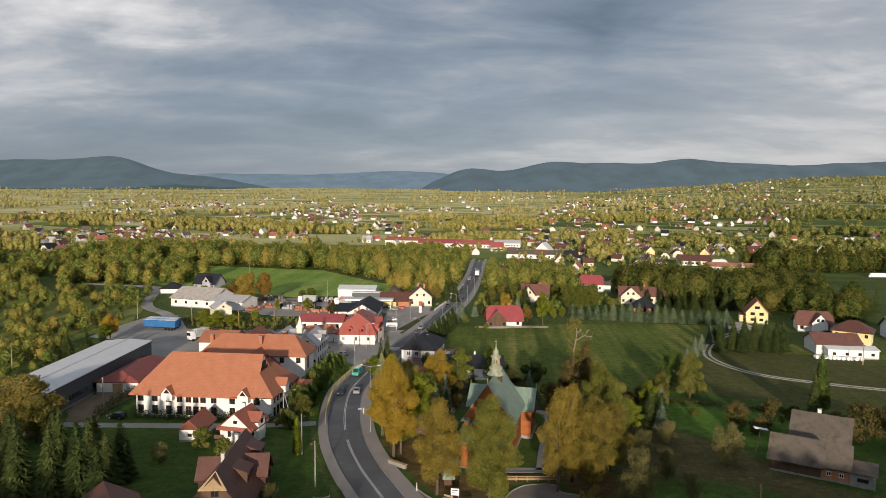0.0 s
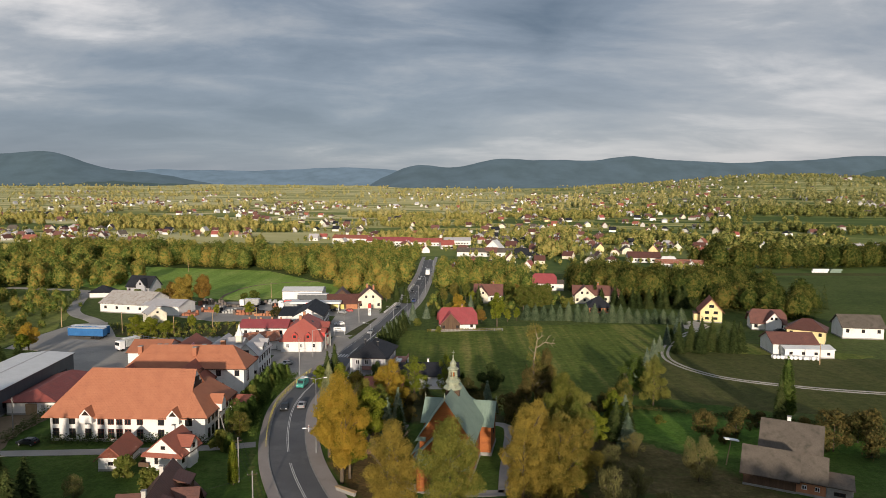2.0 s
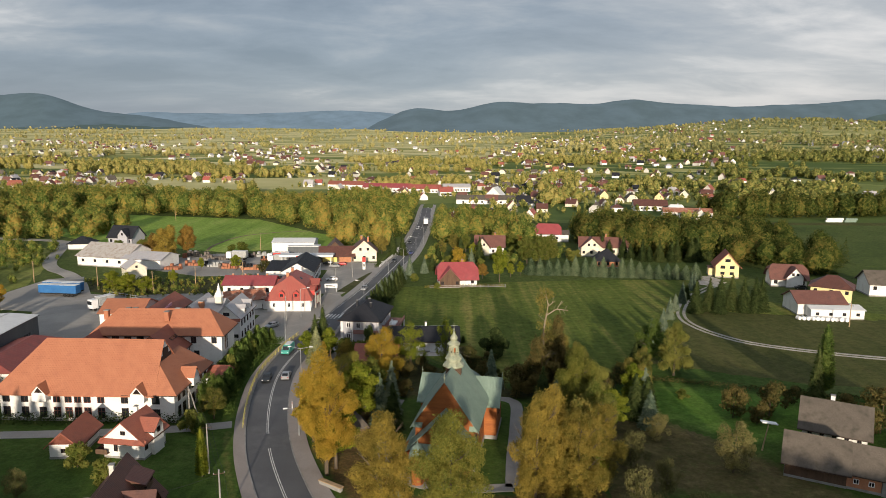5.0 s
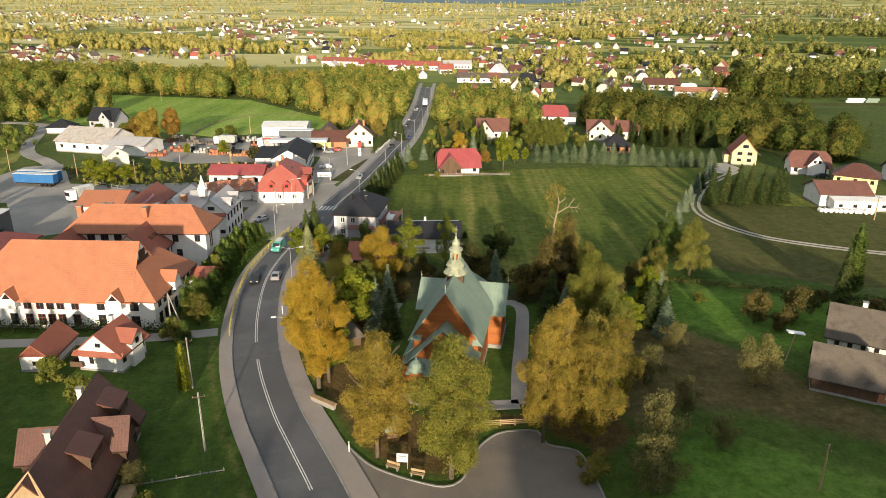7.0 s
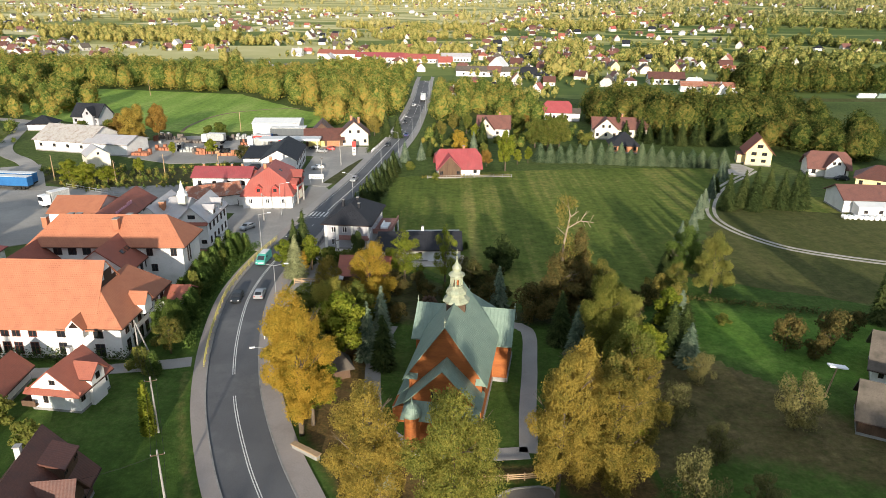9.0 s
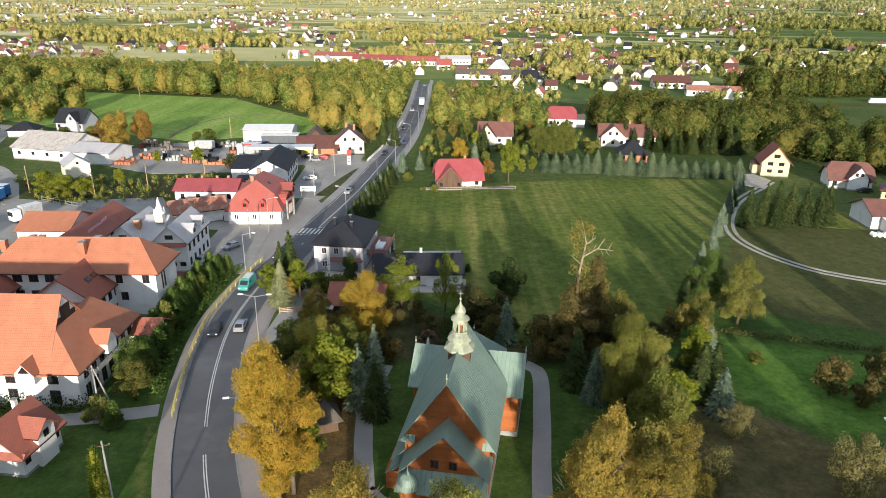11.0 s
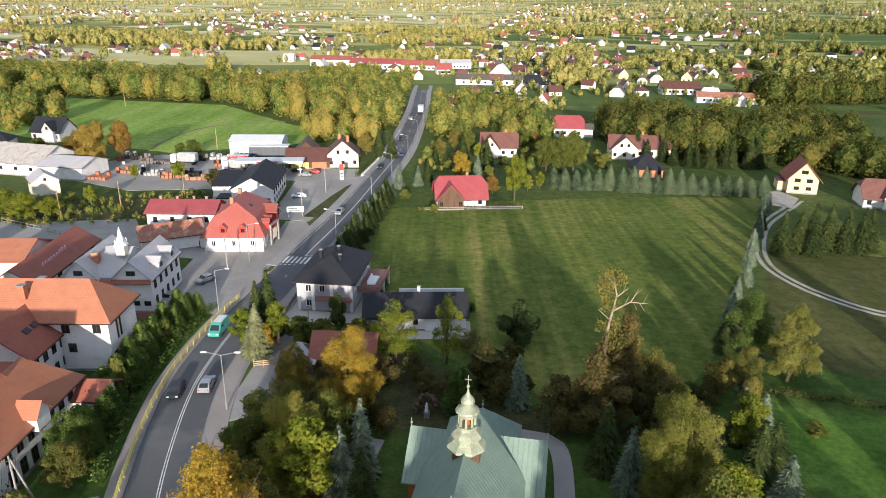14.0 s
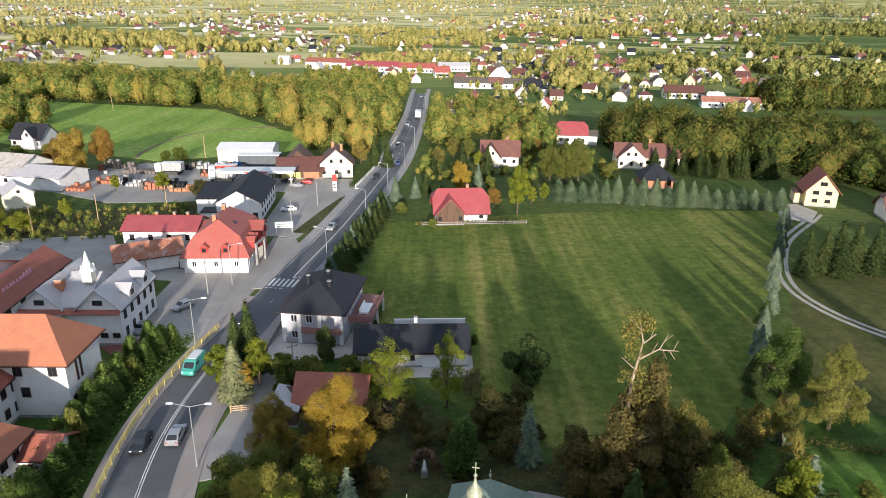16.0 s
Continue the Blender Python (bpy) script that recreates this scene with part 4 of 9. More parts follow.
def roof_faces(w, d, eave, ridge, kind, along, over, hip=None):
    """Corner lists of the top faces of a roof over a w by d plan."""
    if along == "y":
        turned = roof_faces(d, w, eave, ridge, kind, "x", over, hip)
        return [[(-y, x, z) for x, y, z in f] for f in turned]
    k = (ridge - eave) / (d / 2)
    X, Y, E = w / 2 + over, d / 2 + over, eave - k * over * (1 if kind != "flat" else 0)
    if kind == "gable":
        return [[(-X, -Y, E), (X, -Y, E), (X, 0, ridge), (-X, 0, ridge)], [(X, Y, E), (-X, Y, E), (-X, 0, ridge), (X, 0, ridge)]]
    if kind == "hip":
        r = max(0.05, X - (d / 2 if hip is None else hip) - over)
        return [[(-X, -Y, E), (X, -Y, E), (r, 0, ridge), (-r, 0, ridge)], [(X, Y, E), (-X, Y, E), (-r, 0, ridge), (r, 0, ridge)],
                [(X, -Y, E), (X, Y, E), (r, 0, ridge)], [(-X, Y, E), (-X, -Y, E), (-r, 0, ridge)]]
    if kind == "half":  # gable with clipped tops
        c = (ridge - eave) * 0.42
        yc, r = c / k, X - (hip or 1.6)
        z = ridge - c
        return [[(-X, -Y, E), (X, -Y, E), (X, -yc, z), (r, 0, ridge), (-r, 0, ridge), (-X, -yc, z)],
                [(X, Y, E), (-X, Y, E), (-X, yc, z), (-r, 0, ridge), (r, 0, ridge), (X, yc, z)],
                [(X, -yc, z), (X, yc, z), (r, 0, ridge)], [(-X, yc, z), (-X, -yc, z), (-r, 0, ridge)]]
    if kind == "shed":  # falls to the front
        return [[(-X, -Y, eave), (X, -Y, eave), (X, Y, ridge), (-X, Y, ridge)]]
    return [[(-X, -Y, eave), (X, -Y, eave), (X, Y, eave), (-X, Y, eave)]]


def slab(faces, thick=0.22):
    """A roof of even thickness from its top faces."""
    bm = bmesh.new()
    seen = {}
    for f in faces:
        vs = []
        for p in f:
            key = tuple(round(c, 3) for c in p)
            if key not in seen:
                seen[key] = bm.verts.new(p)
            vs.append(seen[key])
        bm.faces.new(vs)
    bmesh.ops.recalc_face_normals(bm, faces=bm.faces)
    bm.normal_update()
    if sum(f.normal.z * f.calc_area() for f in bm.faces) < 0:
        bmesh.ops.reverse_faces(bm, faces=bm.faces)
    made = bmesh.ops.extrude_face_region(bm, geom=bm.faces[:])
    for v in made["geom"]:
        if isinstance(v, bmesh.types.BMVert):
            v.co.z += thick
    bmesh.ops.recalc_face_normals(bm, faces=bm.faces)
    return bm


def body(w, d, eave, ridge, kind, along, z0=0.0):
    """Walls with the gables that the roof leaves open."""
    bm = bmesh.new()
    X, Y = w / 2, d / 2
    if kind in ("gable", "half") and along == "x":
        prof = [(-Y, z0), (Y, z0), (Y, eave), (0, ridge), (-Y, eave)] if kind == "gable" else [(-Y, z0), (Y, z0), (Y, eave), (Y * 0.42, eave + (ridge - eave) * 0.58), (-Y * 0.42, eave + (ridge - eave) * 0.58), (-Y, eave)]
        a = [bm.verts.new((-X, y, z)) for y, z in prof]
        b = [bm.verts.new((X, y, z)) for y, z in prof]
    elif kind in ("gable", "half"):
        prof = [(-X, z0), (X, z0), (X, eave), (0, ridge), (-X, eave)] if kind == "gable" else [(-X, z0), (X, z0), (X, eave), (X * 0.42, eave + (ridge - eave) * 0.58), (-X * 0.42, eave + (ridge - eave) * 0.58), (-X, eave)]
        a = [bm.verts.new((x, Y, z)) for x, z in prof]
        b = [bm.verts.new((x, -Y, z)) for x, z in prof]
    elif kind == "shed":
        prof = [(-Y, z0), (Y, z0), (Y, ridge), (-Y, eave)]
        a = [bm.verts.new((-X, y, z)) for y, z in prof]
        b = [bm.verts.new((X, y, z)) for y, z in prof]
    else:
        return box(bm, -X, -Y, z0, X, Y, eave)
    bm.faces.new(a)
    bm.faces.new(b[::-1])
    n = len(prof)
    for i in range(n):
        bm.faces.new((a[i], b[i], b[(i + 1) % n], a[(i + 1) % n]))
    bmesh.ops.recalc_face_normals(bm, faces=bm.faces)
    return bm


def volume(parent, at, w, d, eave, ridge, kind="gable", along="x", wall="plaster", cover="tile_red", over=0.5, wins=(), frame_mat="frame_brown", hip=None, bars=2, thick=0.22, plinth=True, gutter=True):
    """One body of a building with its roof and windows. wins: (face, count, height, width, tall, from, to)."""
    part("wall", body(w, d, eave + 0.02, ridge + 0.02, kind, along), M[wall], parent, at=at)
    part("roof", slab(roof_faces(w, d, eave, ridge, kind, along, over, hip), thick), M[cover], parent, at=at)
    if plinth:
        part("plinth", boxes((-w / 2 - 0.05, -d / 2 - 0.05, -0.1, w / 2 + 0.05, d / 2 + 0.05, 0.45)), M["concrete"], parent, at=at)
    if gutter and kind in ("gable", "hip", "half"):
        k = (ridge - eave) / ((d if along == "x" else w) / 2)
        zg = eave - k * over + 0.05
        if along == "x" or kind == "hip":
            for s in (-1, 1):
                bm = rod(bmesh.new(), (-w / 2 - over, s * (d / 2 + over + 0.06), zg), (w / 2 + over, s * (d / 2 + over + 0.06), zg), 0.08, n=6)
                part("gutter", bm, M["frame_brown"], parent, at=at)
        if along == "y" or kind == "hip":
            for s in (-1, 1):
                bm = rod(bmesh.new(), (s * (w / 2 + over + 0.06), -d / 2 - over, zg), (s * (w / 2 + over + 0.06), d / 2 + over, zg), 0.08, n=6)
                part("gutter", bm, M["frame_brown"], parent, at=at)
    for spec in wins:
        face, n, z, ww, wh = spec[:5]
        span = w if face in ("front", "back") else d
        u0, u1 = (spec[5] * span, spec[6] * span) if len(spec) > 5 else (-0.38 * span, 0.38 * span)
        for i in range(n):
            u = (u0 + u1) / 2 if n == 1 else u0 + (u1 - u0) * i / (n - 1)
            window(parent, at @ face_pose(face, w, d, u, z), ww, wh, frame_mat, bars)
    return parent


def chimney(parent, x, y, z0, z1, s=0.6, mat="plaster"):
    c = part("chimney", boxes((x - s / 2, y - s / 2, z0, x + s / 2, y + s / 2, z1)), M[mat], parent)
    part("cap", boxes((x - s / 2 - 0.08, y - s / 2 - 0.08, z1, x + s / 2 + 0.08, y + s / 2 + 0.08, z1 + 0.12)), M["concrete"], c)


def dormer(parent, at, w, h, deep, cover, wall="plaster", rise=0.9, frame_mat="frame_brown", win=True):
    """A small gabled dormer looking along its own -y."""
    top = part("dormer", body(w, deep, h, h + rise, "gable", "y"), M[wall], parent, at=at)
    part("dormer_roof", slab(roof_faces(w, deep, h, h + rise, "gable", "y", 0.25), 0.12), M[cover], top)
    if win:
        window(top, pose(0, -deep / 2, h * 0.55), min(w * 0.6, 1.2), h * 0.6, frame_mat, 2, pane=False)
        part("pane", window_meshes(min(w * 0.6, 1.2), h * 0.6, frame_mat, 2)[1], None, top, at=pose(0, -deep / 2, h * 0.55))


def skylight(parent, at):
    s = part("skylight", boxes((-0.45, -0.7, 0, 0.45, 0.7, 0.12)), M["frame_brown"], parent, at=at)
    part("pane", boxes((-0.36, -0.6, 0.10, 0.36, 0.6, 0.135)), M["glass"], s)


def house(name, label, category, x, y, rot, *args, group="", **kw):
    """A building of one body; more bodies may be added to what it returns."""
    t = thing(name, label, category, group, pose(x, y, 0, 0, 0, rot))
    volume(t, Matrix.Identity(4), *args, **kw)
    return t


# the long hall with the orange tiled roof
hall = thing("community_hall", "long white two-storey hall with a huge orange tiled roof", "hall", at=pose(-69.0, 141.4, 0, 0, 0, -1))
part("wall", boxes((-14.5, -6.5, 0, 14.5, 6.5, 6.3)), M["plaster"], hall)
part("gable_wall", body(6.0, 13, 6.32, 13.9, "gable", "x", 6.28), M["plaster"], hall, at=pose(11.5, 0, 0))
X, Y, E, K = 15.2, 7.5, 5.3, 14.0
part("roof", slab([[(-X - 0.6, -Y, E), (X, -Y, E), (X - 0.7, 0, K), (-8.6, 0, K)], [(X, Y, E), (-X - 0.6, Y, E), (-8.6, 0, K), (X - 0.7, 0, K)], [(-X - 0.6, Y, E), (-X - 0.6, -Y, E), (-8.6, 0, K)]], 0.22), M["tile_orange"], hall)
part("gable_boarding", boxes((14.5, -2.4, 9.9, 14.56, 2.4, 11.3), (14.5, -1.2, 11.3, 14.56, 1.2, 12.7)), M["frame_brown"], hall)
part("plinth", boxes((-14.6, -6.6, -0.1, 14.5, 6.6, 0.5)), M["concrete"], hall)
for z, wh in ((4.6, 1.8), (1.75, 2.1)):
    for i, u in enumerate((-13.3, -9.8, -6.4, -3.7, -1.5, 0.3, 2.1, 4.7, 9.2)):
        window(hall, pose(u, -6.5, z), 1.35, wh, "frame_red" if i in (3, 4, 5, 6, 7) else "frame_brown")
volume(hall, pose(14.2, 2.16, 0), 8.8, 17.4, 6.3, 10.6, "hip", "y", cover="tile_orange", over=0.8, hip=3.75, wins=[("front", 1, 4.6, 1.5, 1.9, 0.1, 0.1), ("front", 1, 1.6, 1.5, 2.1, 0.1, 0.1), ("right", 7, 4.6, 1.2, 1.9), ("right", 7, 1.6, 1.2, 2.1)])
for u in (-6.0, 12.4):
    dormer(hall, pose(u, -6.9, 4.5), 2.6, 1.6, 2.6, "tile_orange", win=False, rise=1.5)
    part("gablet_boarding", slab([[(u - 0.8, -8.24, 6.2), (u + 0.8, -8.24, 6.2), (u, -8.24, 7.2)]], 0.01), M["frame_brown"], hall)
dormer(hall, pose(18.6, 1.0, 5.0, 0, 0, 90), 2.6, 1.9, 2.6, "tile_orange", win=False, rise=1.5)
volume(hall, pose(19.5, 11.5, 0), 6, 5, 3.6, 5.0, "gable", "x", cover="tile_red", wins=[("front", 1, 2, 1.1, 1.4)])

cottage = house("cottage", "small white cottage with a red tiled roof", "house", -52.9, 122.6, -7.5, 8.2, 7.6, 3.9, 7.4, "gable", "y", cover="tile_red", over=0.7,
                wins=[("front", 1, 5.2, 1.0, 0.8), ("front", 1, 2.4, 0.8, 1.9, -0.2, -0.2), ("right", 2, 2.4, 1.0, 1.2)])
volume(cottage, pose(3.2, 0.4, 0), 3.2, 3.4, 5.2, 6.7, "gable", "x", cover="tile_red", wins=[("right", 1, 4.6, 1.0, 1.1)], plinth=False)
cottage.matrix_basis = pose(-52.9, 123.4, 0, 0, 0, -7.5) @ Matrix.Scale(0.87, 4)
part("gable_skirt", slab([[(-4.8, -4.6, 3.2), (4.8, -4.6, 3.2), (4.8, -3.8, 3.9), (-4.8, -3.8, 3.9)]], 0.1), M["tile_red"], cottage)
chimney(cottage, -0.8, 2.2, 6.4, 8.2)
part("balcony", boxes((-5.4, -4.6, 1.0, -3.0, -2.0, 1.15), (-5.4, -4.6, 1.15, -5.3, -2.0, 2.0), (-5.3, -4.6, 1.15, -3.0, -4.5, 2.0)), M["timber_dark"], cottage)
garage = house("cottage_garage", "small white outbuilding with a red tiled roof", "garage", -63.5, 123.8, 4, 4.6, 8.0, 2.6, 4.7, "gable", "y", cover="tile_red", over=0.6, wins=[("front", 1, 1.5, 0.9, 0.7)])
part("gable_boarding", slab([[(-2.5, -4.06, 2.6), (2.5, -4.06, 2.6), (0, -4.06, 4.6)]], 0.01), M["tile_red"], garage)

brown = house("brown_house", "dark timber house with a steep brown tiled roof", "house", -43.2, 93.2, 8, 8.6, 20.0, 3.8, 9.0, "gable", "y", wall="timber_dark", cover="roof_brown", over=0.9,
              wins=[("front", 2, 2.0, 1.1, 1.2), ("right", 4, 2.0, 1.1, 1.2), ("front", 1, 6.0, 1.2, 1.1)])
volume(brown, pose(3.0, 3.2, 0), 5.0, 4.2, 4.6, 7.2, "gable", "x", wall="timber_dark", cover="roof_brown", over=0.5, wins=[("right", 2, 3.2, 1.0, 1.2)], plinth=False)
volume(brown, pose(-3.0, 1.8, 0), 5.0, 4.2, 4.6, 7.2, "gable", "x", wall="timber_dark", cover="roof_brown", over=0.5, plinth=False)
for y in (7.8, -1.9):  # long shed dormers
    volume(brown, pose(2.1, y, 0, 0, 0, 90), 3.6, 2.9, 6.5, 7.9, "shed", "x", wall="timber_dark", cover="roof_brown", over=0.3, wins=[("front", 2, 6.0, 0.9, 0.7)], plinth=False)
part("half_hip", slab([[(-2.2, -11.3, 7.0), (2.2, -11.3, 7.0), (0, -9.2, 9.25)]], 0.15), M["wood"], brown, "pale weathered gable boarding")
part("woodpile", boxes((5.6, -4.4, 0, 7.2, -2.0, 1.3), (5.5, -4.5, 1.3, 7.4, -1.9, 1.4), bevel=0.05), M["wood"], brown)
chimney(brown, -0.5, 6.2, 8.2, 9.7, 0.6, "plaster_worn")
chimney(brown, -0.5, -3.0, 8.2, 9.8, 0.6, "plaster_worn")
solar = house("solar_house", "brown-roofed house with solar panels on the roof", "house", -57.5, 80.5, 38, 9, 10, 3.6, 6.4, "gable", "y", cover="roof_brown", over=0.6)
for k in range(4):
    part("solar_panel", boxes((-0.85, -0.5, 0, 0.85, 0.5, 0.06)), M["glass"], solar, at=pose(-2.6, -2.2 + k * 1.2, 5.15, 0, -32, 0))

# hotel, its wings, and the neighbours along the road
hotel = house("hotel", "white three-storey hotel with an orange tiled hip roof", "hotel", -65.7, 168.0, 1, 29, 9.4, 9.0, 13.2, "hip", "x", cover="tile_orange", over=0.8, hip=4.0,
              wins=[("front", 2, 7.2, 1.2, 1.5, 0.28, 0.44), ("front", 1, 4.0, 1.2, 1.5, 0.30, 0.30), ("front", 4, 7.4, 1.6, 1.6, -0.33, -0.04), ("front", 4, 4.2, 1.6, 1.6, -0.33, -0.04), ("right", 2, 6.2, 0.5, 3.6, -0.22, -0.10), ("right", 2, 2.4, 1.0, 1.2)])
volume(hotel, pose(4.4, -15.0, 0), 8, 6, 4.6, 7.2, "gable", "x", cover="tile_red", over=0.5, wins=[("right", 1, 2.4, 1.2, 1.4)])
volume(hotel, pose(1.9, -8.0, 0), 10.4, 9, 6.6, 10.4, "gable", "y", cover="tile_red", over=0.6, wins=[("right", 4, 5.0, 1.1, 1.5), ("right", 4, 2.0, 1.1, 1.4)])
volume(hotel, pose(-13.4, -9.6, 0), 7.2, 12, 6.2, 9.4, "gable", "y", cover="tile_red", over=0.6, wins=[("right", 3, 4.8, 1.1, 1.4)])
for u, v in ((-12.6, -1.6), (-8.6, 0.6), (-7.0, 0.6), (3.0, 0.5), (1.6, -2.6)):
    chimney(hotel, u, v, 11.2, 13.3, 1.0, "tile_orange")
for v in (-8.5, -10.5):
    skylight(hotel, pose(4.6, v + 2.2, 8.62, 0, 36, 0))
part("porch_roof", slab([[(14.4, -3.2, 3.0), (17.2, -3.2, 2.4), (17.2, 0.4, 2.4), (14.4, 0.4, 3.0)]], 0.15), M["wood"], hotel)
for v in (-3.0, 0.2):
    part("porch_post", boxes((16.9, v - 0.1, 0, 17.1, v + 0.1, 2.4)), M["wood"], hotel)

spired = house("spire_house", "white guest house with grey metal roof and small spire", "guest house", -56.9, 191.4, 1, 6.8, 14.2, 6.7, 9.9, "gable", "y", cover="roof_grey", over=0.45,
               wins=[("front", 2, 1.9, 1.2, 0.9, 0.05, 0.34), ("front", 1, 7.7, 1.6, 0.9), ("right", 5, 5.0, 1.0, 1.5), ("right", 5, 2.0, 1.0, 1.6)])
volume(spired, pose(-9.3, 0, 0), 6.6, 14.2, 6.7, 9.9, "gable", "y", cover="roof_grey", over=0.45, wins=[("front", 1, 7.7, 1.6, 0.9), ("front", 2, 1.9, 1.2, 0.9)])
volume(spired, pose(-4.7, 0.4, 0), 4.6, 13.8, 6.7, 10.0, "gable", "x", cover="roof_grey", over=0.3, wins=[("front", 1, 2.0, 1.2, 1.2)], plinth=False, gutter=False)
part("canopy", slab([[(-12.8, -7.9, 5.9), (3.6, -7.9, 5.9), (3.6, -7.0, 6.5), (-12.8, -7.0, 6.5)]], 0.1), M["tile_red"], spired)
for v in (-2.2, 3.4):
    dormer(spired, pose(2.4, v, 6.9, 0, 0, 90), 2.2, 1.5, 2.4, "roof_grey", rise=0.8)
turret = part("turret", boxes((-4.2, -2.6, 9.3, -2.6, -1.0, 11.2), (-4.35, -2.75, 11.1, -2.45, -0.85, 11.3)), M["plaster_cream"], spired)
part("spire", lathe(bmesh.new(), [(1.3, 0), (0.95, 0.5), (0.5, 1.6), (0.06, 3.4)], 8, (-3.4, -1.8, 11.3), math.pi / 8), M["plaster"], turret)
for i in range(4):
    a = i * math.pi / 2 + math.pi / 4
    part("pinnacle", lathe(bmesh.new(), [(0.28, 0), (0.2, 0.4), (0.03, 1.2)], 6, (-3.4 + 1.0 * math.cos(a), -1.8 + 1.0 * math.sin(a), 11.3)), M["plaster"], turret)
for u, v in ((-7.6, -3.2), (-6.0, 1.2)):
    chimney(spired, u, v, 7.8, 10.2, 1.2, "brick")

sales = house("sales_hall", "broad hall with a brownish-red tiled roof and sign lettering", "hall", -81.3, 200.6, 3, 9.2, 26, 3.7, 6.6, "gable", "y", wall="plaster", cover="tile_red", over=0.5, wins=[("right", 5, 2.2, 1.6, 1.6)])
volume(sales, pose(-10.6, 6.0, 0), 11.5, 13, 3.7, 6.2, "gable", "x", cover="tile_orange", over=0.5)
for i in range(9):
    part("sign_bar", boxes((-0.42, -0.1, 0, 0.42, 0.1, 0.7 if i < 6 else 1.0)), M["pink_sign"], sales, at=pose(2.6, -6.5 + i * 1.1, 5.0, 0, 32, 90))

inn = thing("inn", "white inn with a bright red mansard metal roof", "inn", at=pose(-48.8, 226.5, 0, 0, 0, 3))
part("wall", boxes((-6.6, -9.8, 0, 6.6, 9.8, 3.7)), M["plaster"], inn)
ax, ay, bx, by, cy = 7.2, 10.4, 4.9, 7.6, 5.0
part("roof", slab([[(-ax, -ay, 3.5), (ax, -ay, 3.5), (bx, -by, 7.2), (-bx, -by, 7.2)], [(ax, -ay, 3.5), (ax, ay, 3.5), (bx, by, 7.2), (bx, -by, 7.2)],
                   [(ax, ay, 3.5), (-ax, ay, 3.5), (-bx, by, 7.2), (bx, by, 7.2)], [(-ax, ay, 3.5), (-ax, -ay, 3.5), (-bx, -by, 7.2), (-bx, by, 7.2)],
                   [(-bx, -by, 7.2), (bx, -by, 7.2), (0, -cy, 10.2)], [(bx, -by, 7.2), (bx, by, 7.2), (0, cy, 10.2), (0, -cy, 10.2)],
                   [(bx, by, 7.2), (-bx, by, 7.2), (0, cy, 10.2)], [(-bx, by, 7.2), (-bx, -by, 7.2), (0, -cy, 10.2), (0, cy, 10.2)]], 0.2), M["metal_red"], inn)
for u in (-2.2, 2.2):
    dormer(inn, pose(u, -8.6, 4.3), 1.5, 1.5, 2.4, "metal_red", "red_paint", 0.6)
for v in (-5, -2.5):
    dormer(inn, pose(6.0, v, 4.3, 0, 0, 90), 1.6, 1.6, 2.6, "metal_red", "red_paint", 0.6)
volume(inn, pose(5.0, 3.0, 0), 5.0, 5.0, 6.4, 7.6, "gable", "x", wall="red_paint", cover="metal_red", wins=[("right", 2, 5.2, 1.3, 1.4)], plinth=False)
for v in (-8, -5, -2, 1, 5, 8):
    window(inn, pose(6.6, v, 1.9, 0, 0, 90), 1.0, 1.6, "frame_white")
for u in (-4.5, 0, 4.2):
    window(inn, pose(u, -9.8, 2.1), 0.9, 1.3, "frame_white")
for v in (-3.5, 4.5):
    chimney(inn, -1.2, v, 9.0, 11.0, 0.8, "brick")
skylight(inn, pose(2.6, -2.0, 8.75, 0, 31, 0))

annex = house("inn_annex", "white two-storey wing with a crimson metal roof", "house", -63.5, 230.6, 1, 16, 9.0, 6.2, 8.2, "gable", "x", cover="metal_crimson", over=0.5, wins=[("front", 4, 4.6, 1.0, 1.3), ("front", 4, 1.8, 1.0, 1.3)])
volume(annex, pose(9.6, 0.5, 0), 4.4, 7, 5.6, 6.9, "gable", "x", cover="metal_red", wins=[("front", 1, 2, 1, 1.3)])
for u in (-6, -2, 2, 5):
    chimney(annex, u, 0.4, 7.8, 8.9, 0.55, "brick")
shed = house("rusty_shed", "low white shed with a patchy rusty metal roof", "shed", -63.6, 219.8, 28, 13, 7, 3.6, 5.8, "gable", "x", cover="roof_rust", over=0.6)
gate = thing("yard_wall", "white yard wall with a dark arched gate", "wall", at=pose(-57.5, 219.6, 0, 0, 0, 4))
part("wall", boxes((-4, -0.3, 0, 4, 0.3, 3.0)), M["plaster"], gate)
part("coping", boxes((-4.1, -0.45, 3.0, 4.1, 0.45, 3.2)), M["roof_grey"], gate)
arch = bmesh.new()
rod(arch, (-0.8, -0.36, 1.3), (-0.8, -0.30, 1.3), 1.3, n=20)
box(arch, -2.1, -0.36, 0.1, 0.5, -0.30, 1.3)
part("gate", arch, M["black"], gate)

shop = house("shop", "white building with a steep anthracite roof", "shop", -54.0, 262.5, 4, 11, 23, 5.6, 8.6, "gable", "y", cover="roof_black", over=0.5, wins=[("front", 2, 2.2, 1.2, 1.4), ("right", 6, 4.0, 1.3, 1.2), ("right", 6, 1.8, 1.3, 1.2)])
volume(shop, pose(-8.5, 2.5, 0), 8, 13, 4.4, 5.8, "shed", "x", cover="roof_black", over=0.3)
volume(shop, pose(-6.5, -9.5, 0), 6, 5, 3.0, 3.4, "flat", "x", cover="roof_black", over=0.2)

